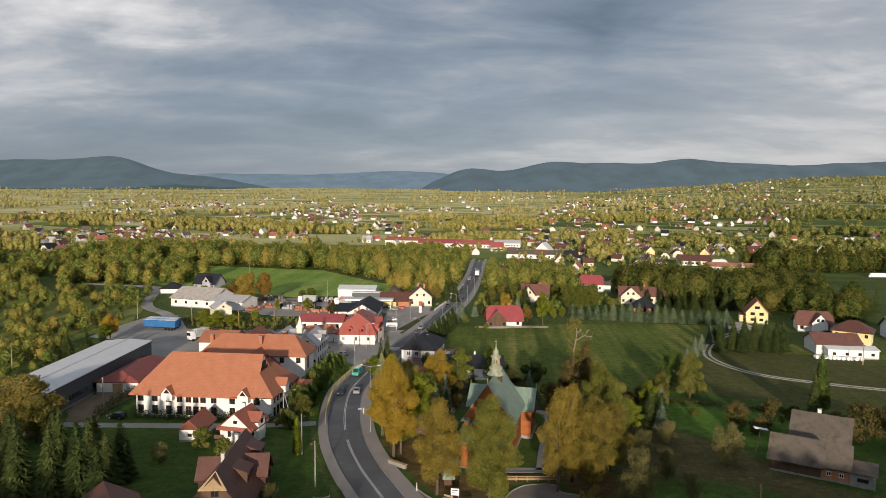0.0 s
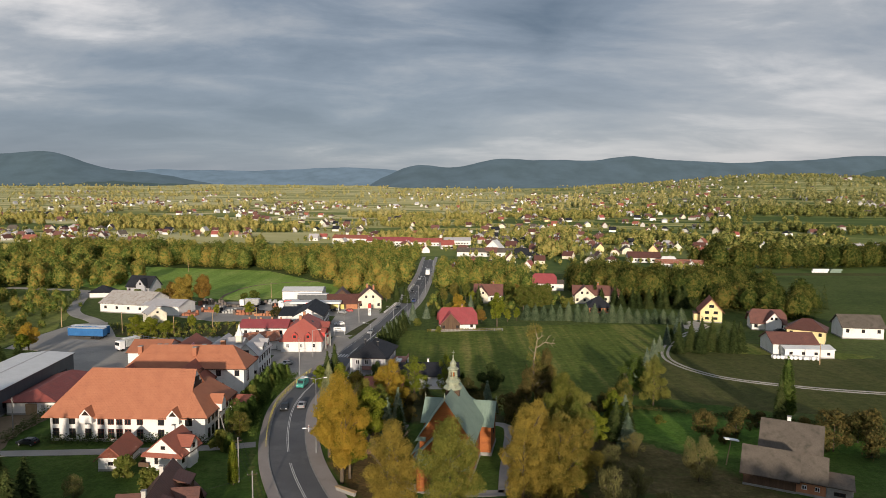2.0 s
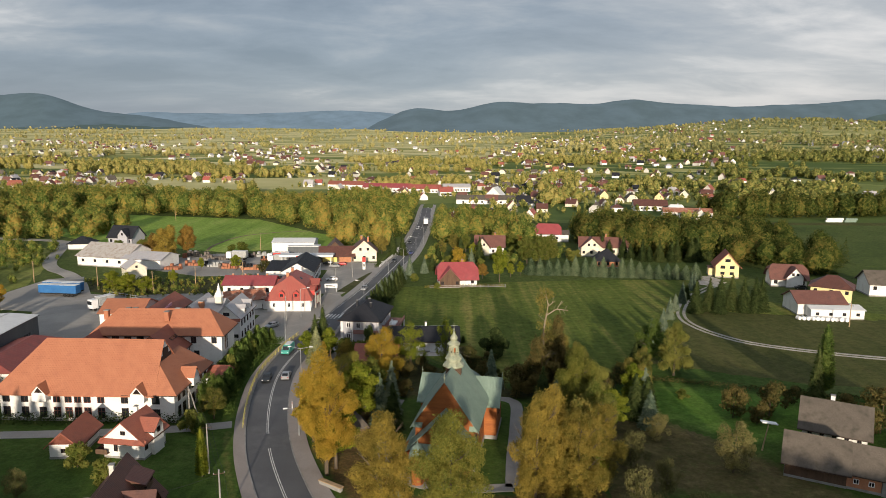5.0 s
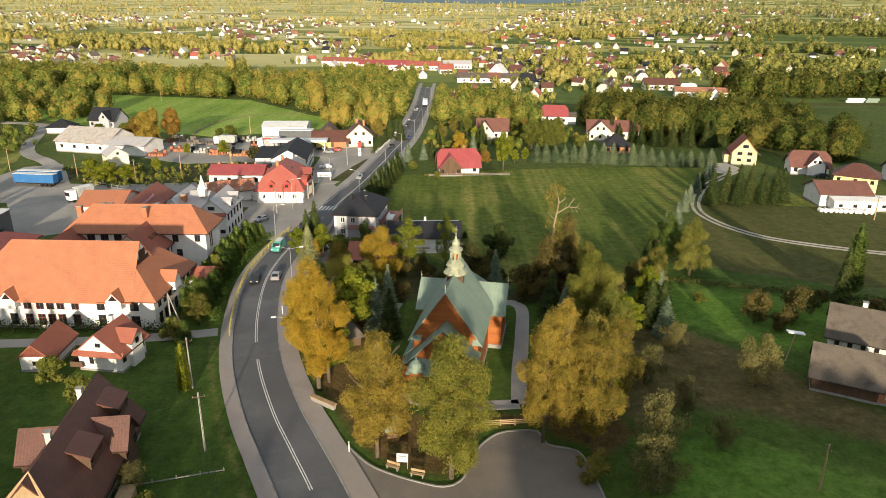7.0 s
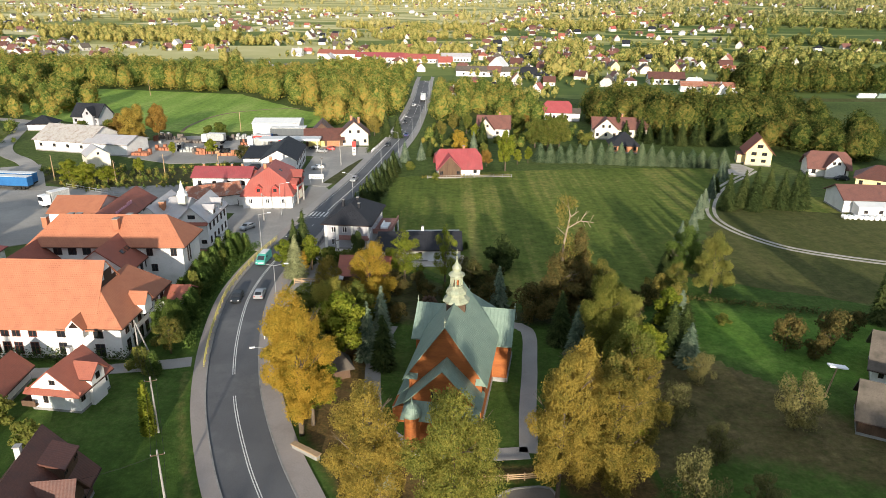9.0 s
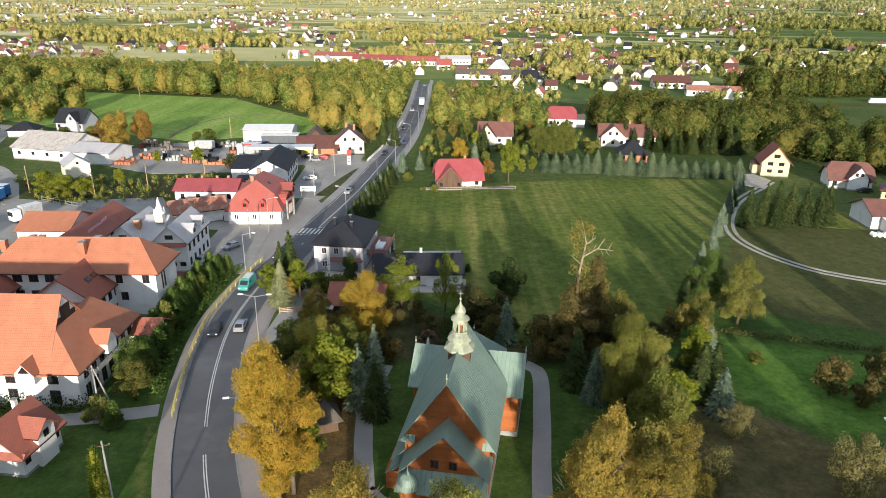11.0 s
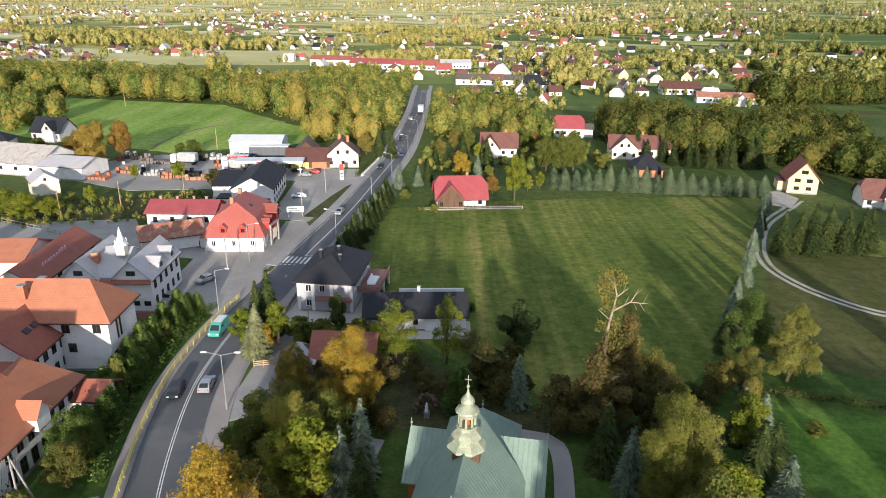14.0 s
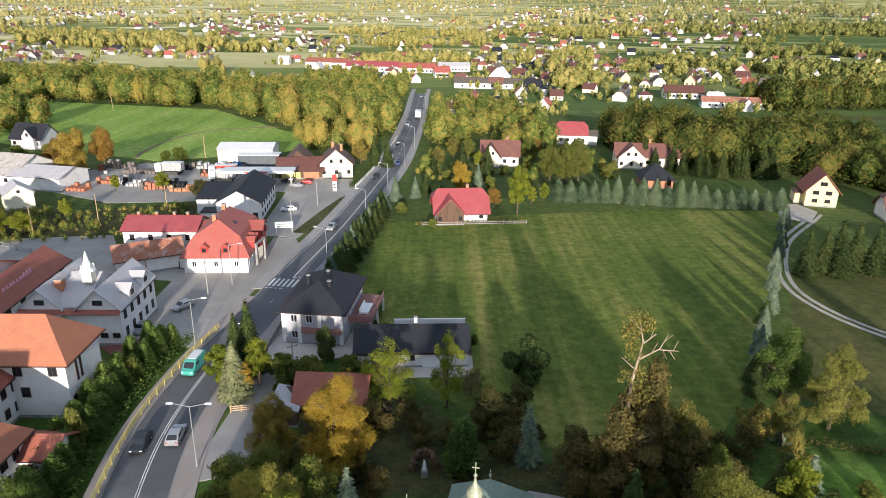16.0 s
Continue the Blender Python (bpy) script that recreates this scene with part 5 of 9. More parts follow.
station = house("filling_station", "cream house with a brown tiled roof and white gable", "filling station", -36.2, 305.5, 8, 10.5, 10, 4.8, 9.4, "gable", "y", wall="plaster_cream", cover="roof_brown", over=0.8, wins=[("front", 2, 5.6, 1.0, 1.2, -0.15, 0.15), ("front", 3, 2.0, 1.1, 1.3), ("right", 3, 2.2, 1.1, 1.3)])
volume(station, pose(-11.5, -1.5, 0), 14, 8, 3.2, 6.4, "gable", "x", wall="timber_dark", cover="roof_brown", over=0.8)
volume(station, pose(-12.5, 8.0, 0), 9, 12, 3.4, 7.8, "gable", "y", wall="timber_dark", cover="roof_brown", over=0.7)
part("shop_front", boxes((-17.5, -5.8, 0.4, -11.5, -5.6, 2.6)), M["yellow_rail"], station)
part("shop_door", boxes((-10.5, -5.8, 0.2, -5.6, -5.6, 2.8)), M["brick"], station)
for u, v in ((-1, 2.5), (1.8, -1)):
    chimney(station, u, v, 8.2, 10.4, 0.8, "brick")
canopy = thing("pump_canopy", "flat white canopy over the yard on steel posts", "canopy", at=pose(-58.0, 291.0, 0, 0, 0, 3))
part("deck", boxes((-11, -3.0, 4.2, 11, 3.0, 5.0)), M["roof_white"], canopy)
part("stripe", boxes((-4, -3.06, 4.3, 3, -3.0, 4.7)), M["red_paint"], canopy)
for u in (-10, -3, 4, 10):
    part("post", boxes((u - 0.15, -2.6, 0, u + 0.15, -2.3, 4.2)), M["steel"], canopy)
    part("post", boxes((u - 0.15, 2.3, 0, u + 0.15, 2.6, 4.2)), M["steel"], canopy)
totem = thing("price_totem", "tall white price totem with a red head", "sign", at=pose(-33.6, 284, 0, 0, 0, 10) @ Matrix.Scale(0.72, 4))
part("mast", boxes((-0.8, -0.2, 0, 0.8, 0.2, 4.4)), M["plaster"], totem)
part("head", boxes((-0.95, -0.25, 4.4, 0.95, 0.25, 7.2)), M["red_paint"], totem)
part("price_bar", boxes((-0.6, -0.24, 2.9, 0.6, -0.2, 3.2), (-0.6, -0.24, 2.2, 0.6, -0.2, 2.5), (-0.6, -0.24, 1.5, 0.6, -0.2, 1.8)), M["black"], totem)
store = house("storage_hall", "white storage hall with a low pale roof", "storage hall", -70.5, 325.5, 3, 19, 13, 5.2, 6.4, "gable", "x", cover="roof_white", wall="plaster", over=0.3)
volume(store, pose(5.5, -9.0, 0), 14, 5, 4.2, 4.6, "flat", "x", wall="panel_dark", cover="roof_white", over=0.2)

grey = house("grey_house", "grey two-storey house with a black hip roof", "house", -21.6, 193.2, -6, 10.2, 15.5, 6.3, 9.4, "hip", "y", wall="plaster_grey", cover="roof_black", over=0.7,
             wins=[("front", 2, 4.7, 1.1, 1.4, -0.3, -0.05), ("front", 1, 1.8, 1.1, 1.4, -0.3, -0.3), ("right", 3, 4.6, 1.2, 1.5)], frame_mat="frame_white", hip=5.0)
for u in (-4.9, -2.2, 1.2, 4.9):
    part("pilaster", boxes((u - 0.28, -7.9, 0.3, u + 0.28, -7.74, 6.0)), M["plaster"], grey)
deck = part("terrace", boxes((5.1, -4.0, 2.8, 9.2, 7.2, 3.1)), M["brick_dull"], grey)
part("railing", boxes((9.1, -4.0, 3.1, 9.2, 7.2, 4.0)), M["brick_dull"], deck)
part("railing", boxes((5.1, -4.1, 3.1, 9.1, -4.0, 4.0)), M["brick_dull"], deck)
balc = part("balcony", boxes((-1.5, -9.2, 2.8, 5.1, -7.7, 3.0)), M["brick_dull"], grey)
part("railing", boxes((-1.5, -9.25, 3.0, 5.1, -9.15, 3.9)), M["brick_dull"], balc)
for v in (-3.8, 1.5, 7.0):
    part("post", boxes((8.8, v - 0.2, 0, 9.2, v + 0.2, 2.8)), M["plaster"], grey)
sofa = thing("terrace_sofa", "white garden sofa on the terrace", "sofa", at=pose(-14.3, 193.0, 3.1, 0, 0, -6))
part("seat", boxes((-0.8, -2.0, 0, 0.8, 2.0, 0.45), bevel=0.08), M["frame_white"], sofa)
part("backrest", boxes((-0.9, -2.1, 0.0, -0.6, 2.1, 0.9), bevel=0.08), M["frame_white"], sofa)
for u, v, h in ((0.6, 1.0, 11.2), (-2.2, -1.5, 10.0), (1.8, -2.8, 9.6)):
    chimney(grey, u, v, 7.6, min(h, 9.9), 0.5, "roof_black")
garages = house("garage_row", "low garage with a black tiled roof", "garage", -5.8, 182.4, 3, 17.5, 8.4, 2.9, 5.4, "gable", "x", wall="plaster", cover="roof_black", over=0.5, wins=[("front", 1, 1.8, 0.8, 1.0, 0.0, 0.0)])
part("garage_door", boxes((1.6, -4.32, 0.1, 4.8, -4.2, 2.3)), M["frame_white"], garages)
part("parapet", boxes((-3, 4.2, 0, 9.0, 4.5, 4.4)), M["plaster"], garages)
chimney(garages, 0.6, 0.8, 4.4, 6.4, 0.5)
skylight(garages, pose(-6, -1.6, 4.35, 33, 0, 0))
hut = house("red_roofed_hut", "small house with a dark red metal roof among trees", "house", -16.0, 166.6, -2, 9, 6.5, 3.2, 5.6, "gable", "x", wall="timber_dark", cover="tile_red", over=0.7)
volume(hut, pose(-5.8, -2.5, 0), 3.4, 5, 2.6, 3.4, "shed", "y", wall="timber_dark", cover="roof_grey", over=0.3)

redhouse = house("red_house", "house with a bright red half-hipped roof and timber gable", "house", 3.6, 258.5, 6, 13.5, 9.5, 3.2, 8.0, "half", "x", wall="plaster", cover="metal_crimson", over=0.8, wins=[("front", 3, 1.8, 1.1, 1.3)])
volume(redhouse, pose(-3.2, -4.0, 0), 7.0, 5.0, 3.2, 7.0, "gable", "y", wall="timber_dark", cover="metal_crimson", over=0.6, wins=[("front", 2, 1.8, 1.0, 1.2)])
chimney(redhouse, 2, 0.6, 7.0, 9.0, 0.7, "brick")
lhouse = house("beige_house", "cream house with a brown tiled roof", "house", 72.0, 325.0, -6, 22, 9, 4.4, 8.0, "gable", "x", wall="plaster_cream", cover="roof_terracotta", over=0.7, wins=[("front", 5, 2.2, 1.2, 1.3)])
volume(lhouse, pose(-6.0, -4.0, 0), 9, 6, 4.4, 8.4, "gable", "y", wall="plaster_cream", cover="roof_terracotta", over=0.7, wins=[("front", 2, 5.4, 1.0, 1.2, -0.14, 0.14), ("front", 3, 2.0, 1.1, 1.3)])
chimney(lhouse, 1, 0.5, 7.4, 9.4, 0.7, "brick")
garden_house = house("garden_house", "white house with a brownish roof among garden trees", "house", 19.6, 325.0, -4, 13, 9, 4.2, 8.4, "gable", "x", wall="plaster", cover="roof_terracotta", over=0.7, wins=[("front", 4, 2.0, 1.1, 1.3)])
volume(garden_house, pose(-3.4, -4.4, 0), 6.4, 5, 4.2, 8.0, "gable", "y", wall="plaster_cream", cover="roof_brown", over=0.7, wins=[("front", 2, 5.2, 0.9, 1.1, -0.14, 0.14)])
chimney(garden_house, 2.4, 0.6, 7.4, 9.6, 0.7, "brick")
crimson_house = house("crimson_roofed_house", "white house with a crimson metal roof before the wood", "house", 52.4, 366.0, -6, 12, 9, 4.6, 8.8, "half", "x", wall="plaster", cover="metal_crimson", over=0.7, wins=[("front", 4, 2.2, 1.1, 1.3)])
volume(crimson_house, pose(7.6, -0.6, 0), 5.5, 7, 4.0, 5.6, "gable", "x", wall="plaster", cover="roof_eternit", over=0.4)
house("brick_house", "unfinished brick house with a dark hip roof", "house", 67.0, 296.5, -4, 9.5, 9.0, 3.4, 7.2, "hip", "x", wall="brick", cover="roof_black", over=0.8, wins=[("front", 3, 1.8, 1.1, 1.4)])
yellow = house("yellow_house", "yellow house with a steep red tiled roof", "house", 109.6, 278.0, -15, 8.4, 9.6, 5.0, 9.8, "gable", "y", wall="plaster_yellow", cover="tile_red", over=0.9, wins=[("front", 1, 6.8, 1.9, 1.2), ("front", 2, 4.2, 1.7, 1.2, -0.2, 0.2), ("front", 2, 1.8, 1.5, 1.1, -0.2, 0.2)])
volume(yellow, pose(-5.2, 1.0, 0), 2.6, 6, 3.0, 3.4, "flat", "x", wall="plaster_yellow", cover="roof_terracotta", over=0.2)
farm = house("farm_shed", "long farm building with a brown metal roof", "farm building", 114.8, 222.6, -4, 14, 11, 4.0, 6.6, "gable", "x", wall="plaster", cover="roof_terracotta", over=0.6)
volume(farm, pose(3.0, -7.4, 0), 15.4, 3.8, 2.8, 3.6, "shed", "x", wall="plaster", cover="roof_white", over=0.3, wins=[("front", 4, 1.6, 1.0, 0.9)])
house("farm_house", "yellow farm house with a brown hip roof", "house", 129.5, 239.0, -32, 12, 9, 5.2, 8.2, "hip", "x", wall="plaster_yellow", cover="roof_brown", over=0.7, wins=[("front", 3, 3.6, 1.0, 1.2)])
white = house("white_house", "white house with a brown roof behind spruces", "house", 125.5, 262.0, -12, 12, 9, 3.4, 7.6, "half", "x", cover="roof_terracotta", over=0.8, wins=[("front", 3, 1.8, 1.2, 1.3)])
volume(white, pose(1.5, -4.0, 0), 5.5, 4, 4.2, 7.4, "gable", "y", cover="roof_terracotta", over=0.7, wins=[("front", 2, 5.0, 0.9, 1.0, -0.14, 0.14)])
east = house("grey_roofed_house", "white house with a grey roof", "house", 153.0, 248.0, -8, 14, 10, 4.6, 8.2, "gable", "x", cover="roof_eternit", over=0.7, wins=[("front", 3, 3.0, 1.1, 1.3)])

barn = house("barn", "dark timber barn with a weathered grey roof", "barn", 60.0, 118.0, -28, 8.6, 7.4, 2.8, 6.2, "gable", "x", wall="timber_dark", cover="roof_eternit", over=0.6)
volume(barn, pose(6.6, 0, 0), 4.6, 7.0, 2.8, 6.1, "gable", "x", wall="brick", cover="roof_eternit", over=0.4, wins=[("front", 2, 1.5, 0.8, 0.8, -0.22, 0.22)], frame_mat="frame_white")
volume(barn, pose(11.0, -1.4, 0), 4.0, 4.6, 2.4, 3.2, "shed", "x", wall="concrete", cover="roof_eternit", over=0.3, wins=[("front", 1, 1.4, 1.8, 0.7)])
barn2 = house("old_farm_house", "old white-walled house with a weathered grey roof", "house", 70.4, 131.2, -29, 10.0, 8.6, 3.0, 6.7, "gable", "x", wall="plaster", cover="roof_eternit", over=0.8, wins=[("front", 5, 1.7, 0.7, 1.1)])
chimney(barn2, -0.6, 0.8, 6.0, 7.6, 0.7)

ware = house("warehouse", "very long dark-clad warehouse with a white sheet roof", "warehouse", -111.2, 148.5, 5, 14.2, 76, 6.2, 6.8, "gable", "y", wall="panel_dark", cover="roof_white", over=0.25)
for y in range(-30, 30):  # a band of small panes
    if y % 10 > 1:
        part("pane", boxes((7.06, y * 1.15 - 0.42, 1.7, 7.16, y * 1.15 + 0.42, 2.9)), M["glass"], ware)
part("ridge_cap", boxes((-0.25, -38, 6.98, 0.25, 38, 7.06)), M["roof_grey"], ware)
redshed = house("red_shed", "white workshop with a streaky maroon metal roof", "workshop", -99.0, 163.6, 4.5, 11.0, 24, 3.3, 5.2, "hip", "y", cover="roof_maroon", over=0.6, hip=3.0, wins=[("right", 6, 2.2, 1.2, 1.0)])
part("workshop_door", boxes((-1.2, -12.12, 0.1, 1.4, -12.0, 2.7)), M["wood"], redshed, "brown wooden workshop door")
part("notice_panel", boxes((2.4, -12.1, 0.4, 4.8, -12.0, 2.3)), M["roof_grey"], redshed, "pale blue-grey painted panel")
house("long_shed", "white shed with a patched grey-brown roof", "shed", -138.6, 294.0, -14, 23, 18, 4.2, 8.4, "gable", "x", cover="roof_patched", over=0.6, wins=[("front", 4, 2.4, 1.2, 1.2)])
house("grey_shed", "white shed with a pale grey sheet roof", "shed", -121.0, 286.5, -10, 17, 13, 4.2, 6.2, "gable", "x", cover="roof_grey", over=0.5)
ochre = house("ochre_shed", "small ochre gabled shed", "shed", -117.5, 264.0, 38, 7, 8, 4.4, 6.8, "gable", "y", wall="plaster_cream", cover="roof_grey", over=0.3, wins=[("front", 1, 5.0, 0.8, 0.8)])
dark = house("dark_roofed_house", "new white house with an anthracite roof", "house", -158.5, 345.5, -12, 13, 10, 4.0, 8.8, "gable", "x", wall="plaster_grey", cover="roof_black", over=0.7, wins=[("front", 3, 2.0, 1.2, 1.4)])
volume(dark, pose(2.5, -4.5, 0), 5, 4, 5.0, 8.0, "gable", "y", wall="plaster_grey", cover="roof_black", over=0.5, wins=[("front", 1, 5.6, 1.0, 1.2)])
house("low_dark_house", "low house with a black hip roof", "house", -172.5, 331.0, 10, 10, 9, 3.0, 5.6, "hip", "x", cover="roof_black", over=0.7)


# the timber church
def church():
    c = thing("church", "orange timber church with green copper roofs and an onion tower", "church", at=pose(1.4, 125.3, 0, 0, 0, -10))
    # nave: its front gable looks down the flight line
    nave = pose(0, -1.4, 0)
    part("wall", body(9.6, 13.6, 8.2, 15.2, "gable", "y"), M["timber"], c, at=nave)
    part("roof", slab(roof_faces(9.6, 13.6, 8.2, 15.2, "gable", "y", 0.75), 0.18), M["copper"], c, at=nave)
    tr = pose(0.1, 9.0, 0)
    part("transept_wall", body(13.8, 8.2, 6.6, 10.0, "gable", "x"), M["timber"], c, at=tr)
    part("transept_roof", slab(roof_faces(13.8, 8.2, 6.6, 10.0, "gable", "x", 0.6), 0.18), M["copper"], c, at=tr)
    part("choir_wall", body(7.6, 11, 6.4, 10.4, "hip", "y"), M["timber"], c, at=pose(0, 11.5, 0))
    part("choir_roof", slab(roof_faces(7.6, 11, 6.4, 10.4, "hip", "y", 0.6, 3.6), 0.18), M["copper"], c, at=pose(0, 11.5, 0))
    part("porch_wall", body(8.8, 3.2, 6.0, 10.6, "gable", "y"), M["timber"], c, at=pose(0.2, -9.7, 0))
    part("porch_roof", slab(roof_faces(8.8, 3.2, 6.0, 10.6, "gable", "y", 0.6), 0.16), M["copper"], c, at=pose(0.2, -9.7, 0))
    part("porch_skirt", slab([[(-4.9, -13.2, 4.0), (5.3, -13.2, 4.0), (5.0, -11.3, 5.7), (-4.6, -11.3, 5.7)]], 0.14), M["copper"], c)
    part("vestibule", boxes((-4.0, -12.6, 0, 4.4, -11.3, 4.1)), M["timber"], c)
    for s in (-1.0, 1.0):
        window(c, pose(0.2 + s, -11.33, 6.8), 0.9, 1.0, "frame_brown", 2)
    part("church_door", boxes((-0.9, -12.7, 0.1, 1.3, -12.58, 2.8)), M["timber_dark"], c)
    cup = part("stair_turret", lathe(bmesh.new(), [(1.0, 0), (1.0, 4.9)], 8, (-3.4, -13.0, 0)), M["timber"], c)
    part("turret_dome", lathe(bmesh.new(), [(1.2, 4.8), (1.25, 5.0), (1.15, 5.5), (0.75, 6.1), (0.25, 6.4), (0.08, 6.9), (0.04, 7.5)], 12, (-3.4, -13.0, 0)), M["copper"], cup)
    part("gable_skirt", slab([[(-5.4, -8.8, 7.3), (-3.6, -8.8, 7.3), (-3.6, -8.22, 7.9), (-5.0, -8.22, 7.9)]], 0.06), M["copper"], c)
    part("gable_skirt", slab([[(4.0, -8.8, 7.3), (5.4, -8.8, 7.3), (5.0, -8.22, 7.9), (4.0, -8.22, 7.9)]], 0.06), M["copper"], c)
    for x0, z0 in ((-6.3, 2.2), (-5.6, 4.2)):  # stepped lean-to roofs on the shaded side
        part("lean_to_roof", slab([[(x0 - 0.9, -8.2, z0), (x0 - 0.9, 0.5, z0), (-4.8, 0.5, z0 + 1.5), (-4.8, -8.2, z0 + 1.5)]][::-1], 0.12), M["copper"], c)
    part("plinth", boxes((-4.95, -8.35, 0, 4.95, 5.4, 0.7)), M["concrete"], c)
    part("plinth", boxes((-6.95, 4.8, 0, 7.15, 13.25, 0.72)), M["concrete"], c)
    side = pose(-6.0, -4.0, 0)
    part("sacristy_wall", boxes((-1.2, -4.0, 0, 1.2, 4.2, 2.5)), M["timber"], c, at=side)
    for v in (-6, -2.5, 1.5):
        window(c, pose(4.8, v, 4.6, 0, 0, 90), 1.0, 1.8, "frame_brown", 2)
    window(c, pose(7.0, 9.0, 4.4, 0, 0, 90), 1.2, 2.0, "frame_brown", 2)
    t = part("tower", lathe(bmesh.new(), [(1.4, 12.0), (1.4, 15.4)], 8, (0, 0, 0), math.pi / 8), M["timber_dark"], c)
    part("skirt_roof", lathe(bmesh.new(), [(1.72, 14.9), (1.92, 15.1), (1.86, 15.3), (1.42, 15.65), (1.22, 15.9), (1.18, 16.1)], 8, (0, 0, 0), math.pi / 8), M["copper_pale"], t)
    part("lower_onion", lathe(bmesh.new(), [(1.18, 16.1), (1.48, 16.22), (1.50, 16.45), (1.28, 16.75), (0.98, 17.0), (0.90, 17.15), (1.02, 17.25), (1.02, 17.4), (0.2, 17.42)], 8, (0, 0, 0), math.pi / 8), M["copper_pale"], t)
    part("lantern_core", lathe(bmesh.new(), [(0.34, 17.3), (0.34, 18.9)], 8), M["timber"], t)
    for i in range(8):
        a = i * math.tau / 8
        x, y = 0.74 * math.cos(a), 0.74 * math.sin(a)
        post = boxes((x - 0.11, y - 0.11, 17.4, x + 0.11, y + 0.11, 18.75))
        part("lantern_post", post, M["copper_pale"], t)
    part("lantern_arch", lathe(bmesh.new(), [(0.62, 18.35), (0.86, 18.35), (0.86, 18.8), (0.62, 18.8), (0.62, 18.35)], 16), M["copper_pale"], t)
    part("onion", lathe(bmesh.new(), [(1.0, 18.7), (1.14, 18.82), (1.06, 18.98), (0.74, 19.2), (0.52, 19.38), (0.60, 19.6), (0.66, 19.85), (0.54, 20.15), (0.28, 20.45), (0.13, 20.75), (0.08, 21.2)], 12), M["copper_pale"], t)
    top = rod(bmesh.new(), (0, 0, 21.1), (0, 0, 22.5), 0.04)
    bmesh.ops.create_icosphere(top, subdivisions=2, radius=0.16, matrix=Matrix.Translation((0, 0, 21.35)))
    box(top, -0.28, -0.03, 22.0, 0.28, 0.03, 22.08)
    part("cross", top, M["copper_pale"], t)
    for x, y, z in ((7.5, 9.0, 10.2), (-7.3, 9.0, 10.2), (0, -8.9, 15.6), (0, 13.4, 10.6)):
        f = rod(bmesh.new(), (x, y, z - 0.3), (x, y, z + 1.0), 0.05)
        bmesh.ops.create_icosphere(f, subdivisions=1, radius=0.16, matrix=Matrix.Translation((x, y, z + 0.4)))
        part("finial", f, M["copper_pale"], c)


church()


# ---- trees ----
def leaf_triangles(rng, c, nrm, size):
    """One leaf spray a point: a triangle round c that faces along nrm."""
    n = len(c)
    nrm = nrm / np.linalg.norm(nrm, axis=1)[:, None]
    u = np.cross(nrm, rng.normal(size=(n, 3)))
    u /= np.linalg.norm(u, axis=1)[:, None]
    v = np.cross(nrm, u)
    s = size * (0.55 + 0.9 * rng.random(n))[:, None]
    return np.stack([c + u * s, c - u * s * 0.5 + v * s * 0.8, c - u * s * 0.5 - v * s * 0.8], 1).reshape(-1, 3)


def leaf_cloud(rng, n, lobes, size, wild=0.95):
    """n leaf sprays in and on the lobes (x, y, z, radius, height radius)."""
    lobes = np.array(lobes)
    wts = lobes[:, 3] ** 2
    k = rng.choice(len(lobes), n, p=wts / wts.sum())
    d = rng.normal(size=(n, 3))
    d /= np.linalg.norm(d, axis=1)[:, None]
    r = 0.30 + 0.95 * rng.random(n) ** 0.75
    c = lobes[k, :3] + d * r[:, None] * np.stack([lobes[k, 3], lobes[k, 3], lobes[k, 4]], 1)
    return leaf_triangles(rng, c, d + rng.normal(size=(n, 3)) * wild + np.array([0, 0, 0.35]), size)


def billow(d, seed, f1=1.7, f2=4.4):
    """Rounded bumps with creases between them, about 1 in the mean, for each direction d."""
    s = seed * 7.31
    return np.array([0.74 + 0.62 * abs(noise.noise((x * f1 + s, y * f1, z * f1))) + 0.42 * abs(noise.noise((x * f2, y * f2 + s, z * f2))) for x, y, z in d])


def profile(e, taper):
    """Half width of a crown at the height e, from -1 at its foot to 1 at its top."""
    return np.sqrt(np.maximum(0.02, 1 - np.abs(e) ** 2.3)) * (1 - taper * e)


def crown_leaves(rng, n, h, r, low, size, seed, wild=0.7, taper=0.2, f1=1.7, f2=4.4, deep=0.3, gaps=0.0):
    """Leaf sprays in the outer layer of an uneven crown with rounded boughs and creases."""
    e = rng.uniform(-1, 1, n)
    a = rng.random(n) * math.tau
    q = np.sqrt(1 - e * e)
    d = np.stack([np.cos(a) * q, np.sin(a) * q, e], 1)
    if gaps:
        keep = np.array([noise.noise((x * 5.5, y * 5.5 + seed, z * 5.5)) > gaps - 0.55 for x, y, z in d]) | (rng.random(n) < 0.12)
        d, e, a, n = d[keep], e[keep], a[keep], int(keep.sum())
    m = billow(d, seed, f1, f2) * (1 - deep * rng.random(n) ** 1.6)
    mid, half = h * (1 + low) / 2, h * (1 - low) / 2
    p = profile(e, taper) * m * r
    c = np.stack([np.cos(a) * p, np.sin(a) * p, mid + e * half * (0.55 + 0.45 * m)], 1)
    return leaf_triangles(rng, c, d + rng.normal(size=(n, 3)) * wild + np.array([0, 0, 0.25]), size)


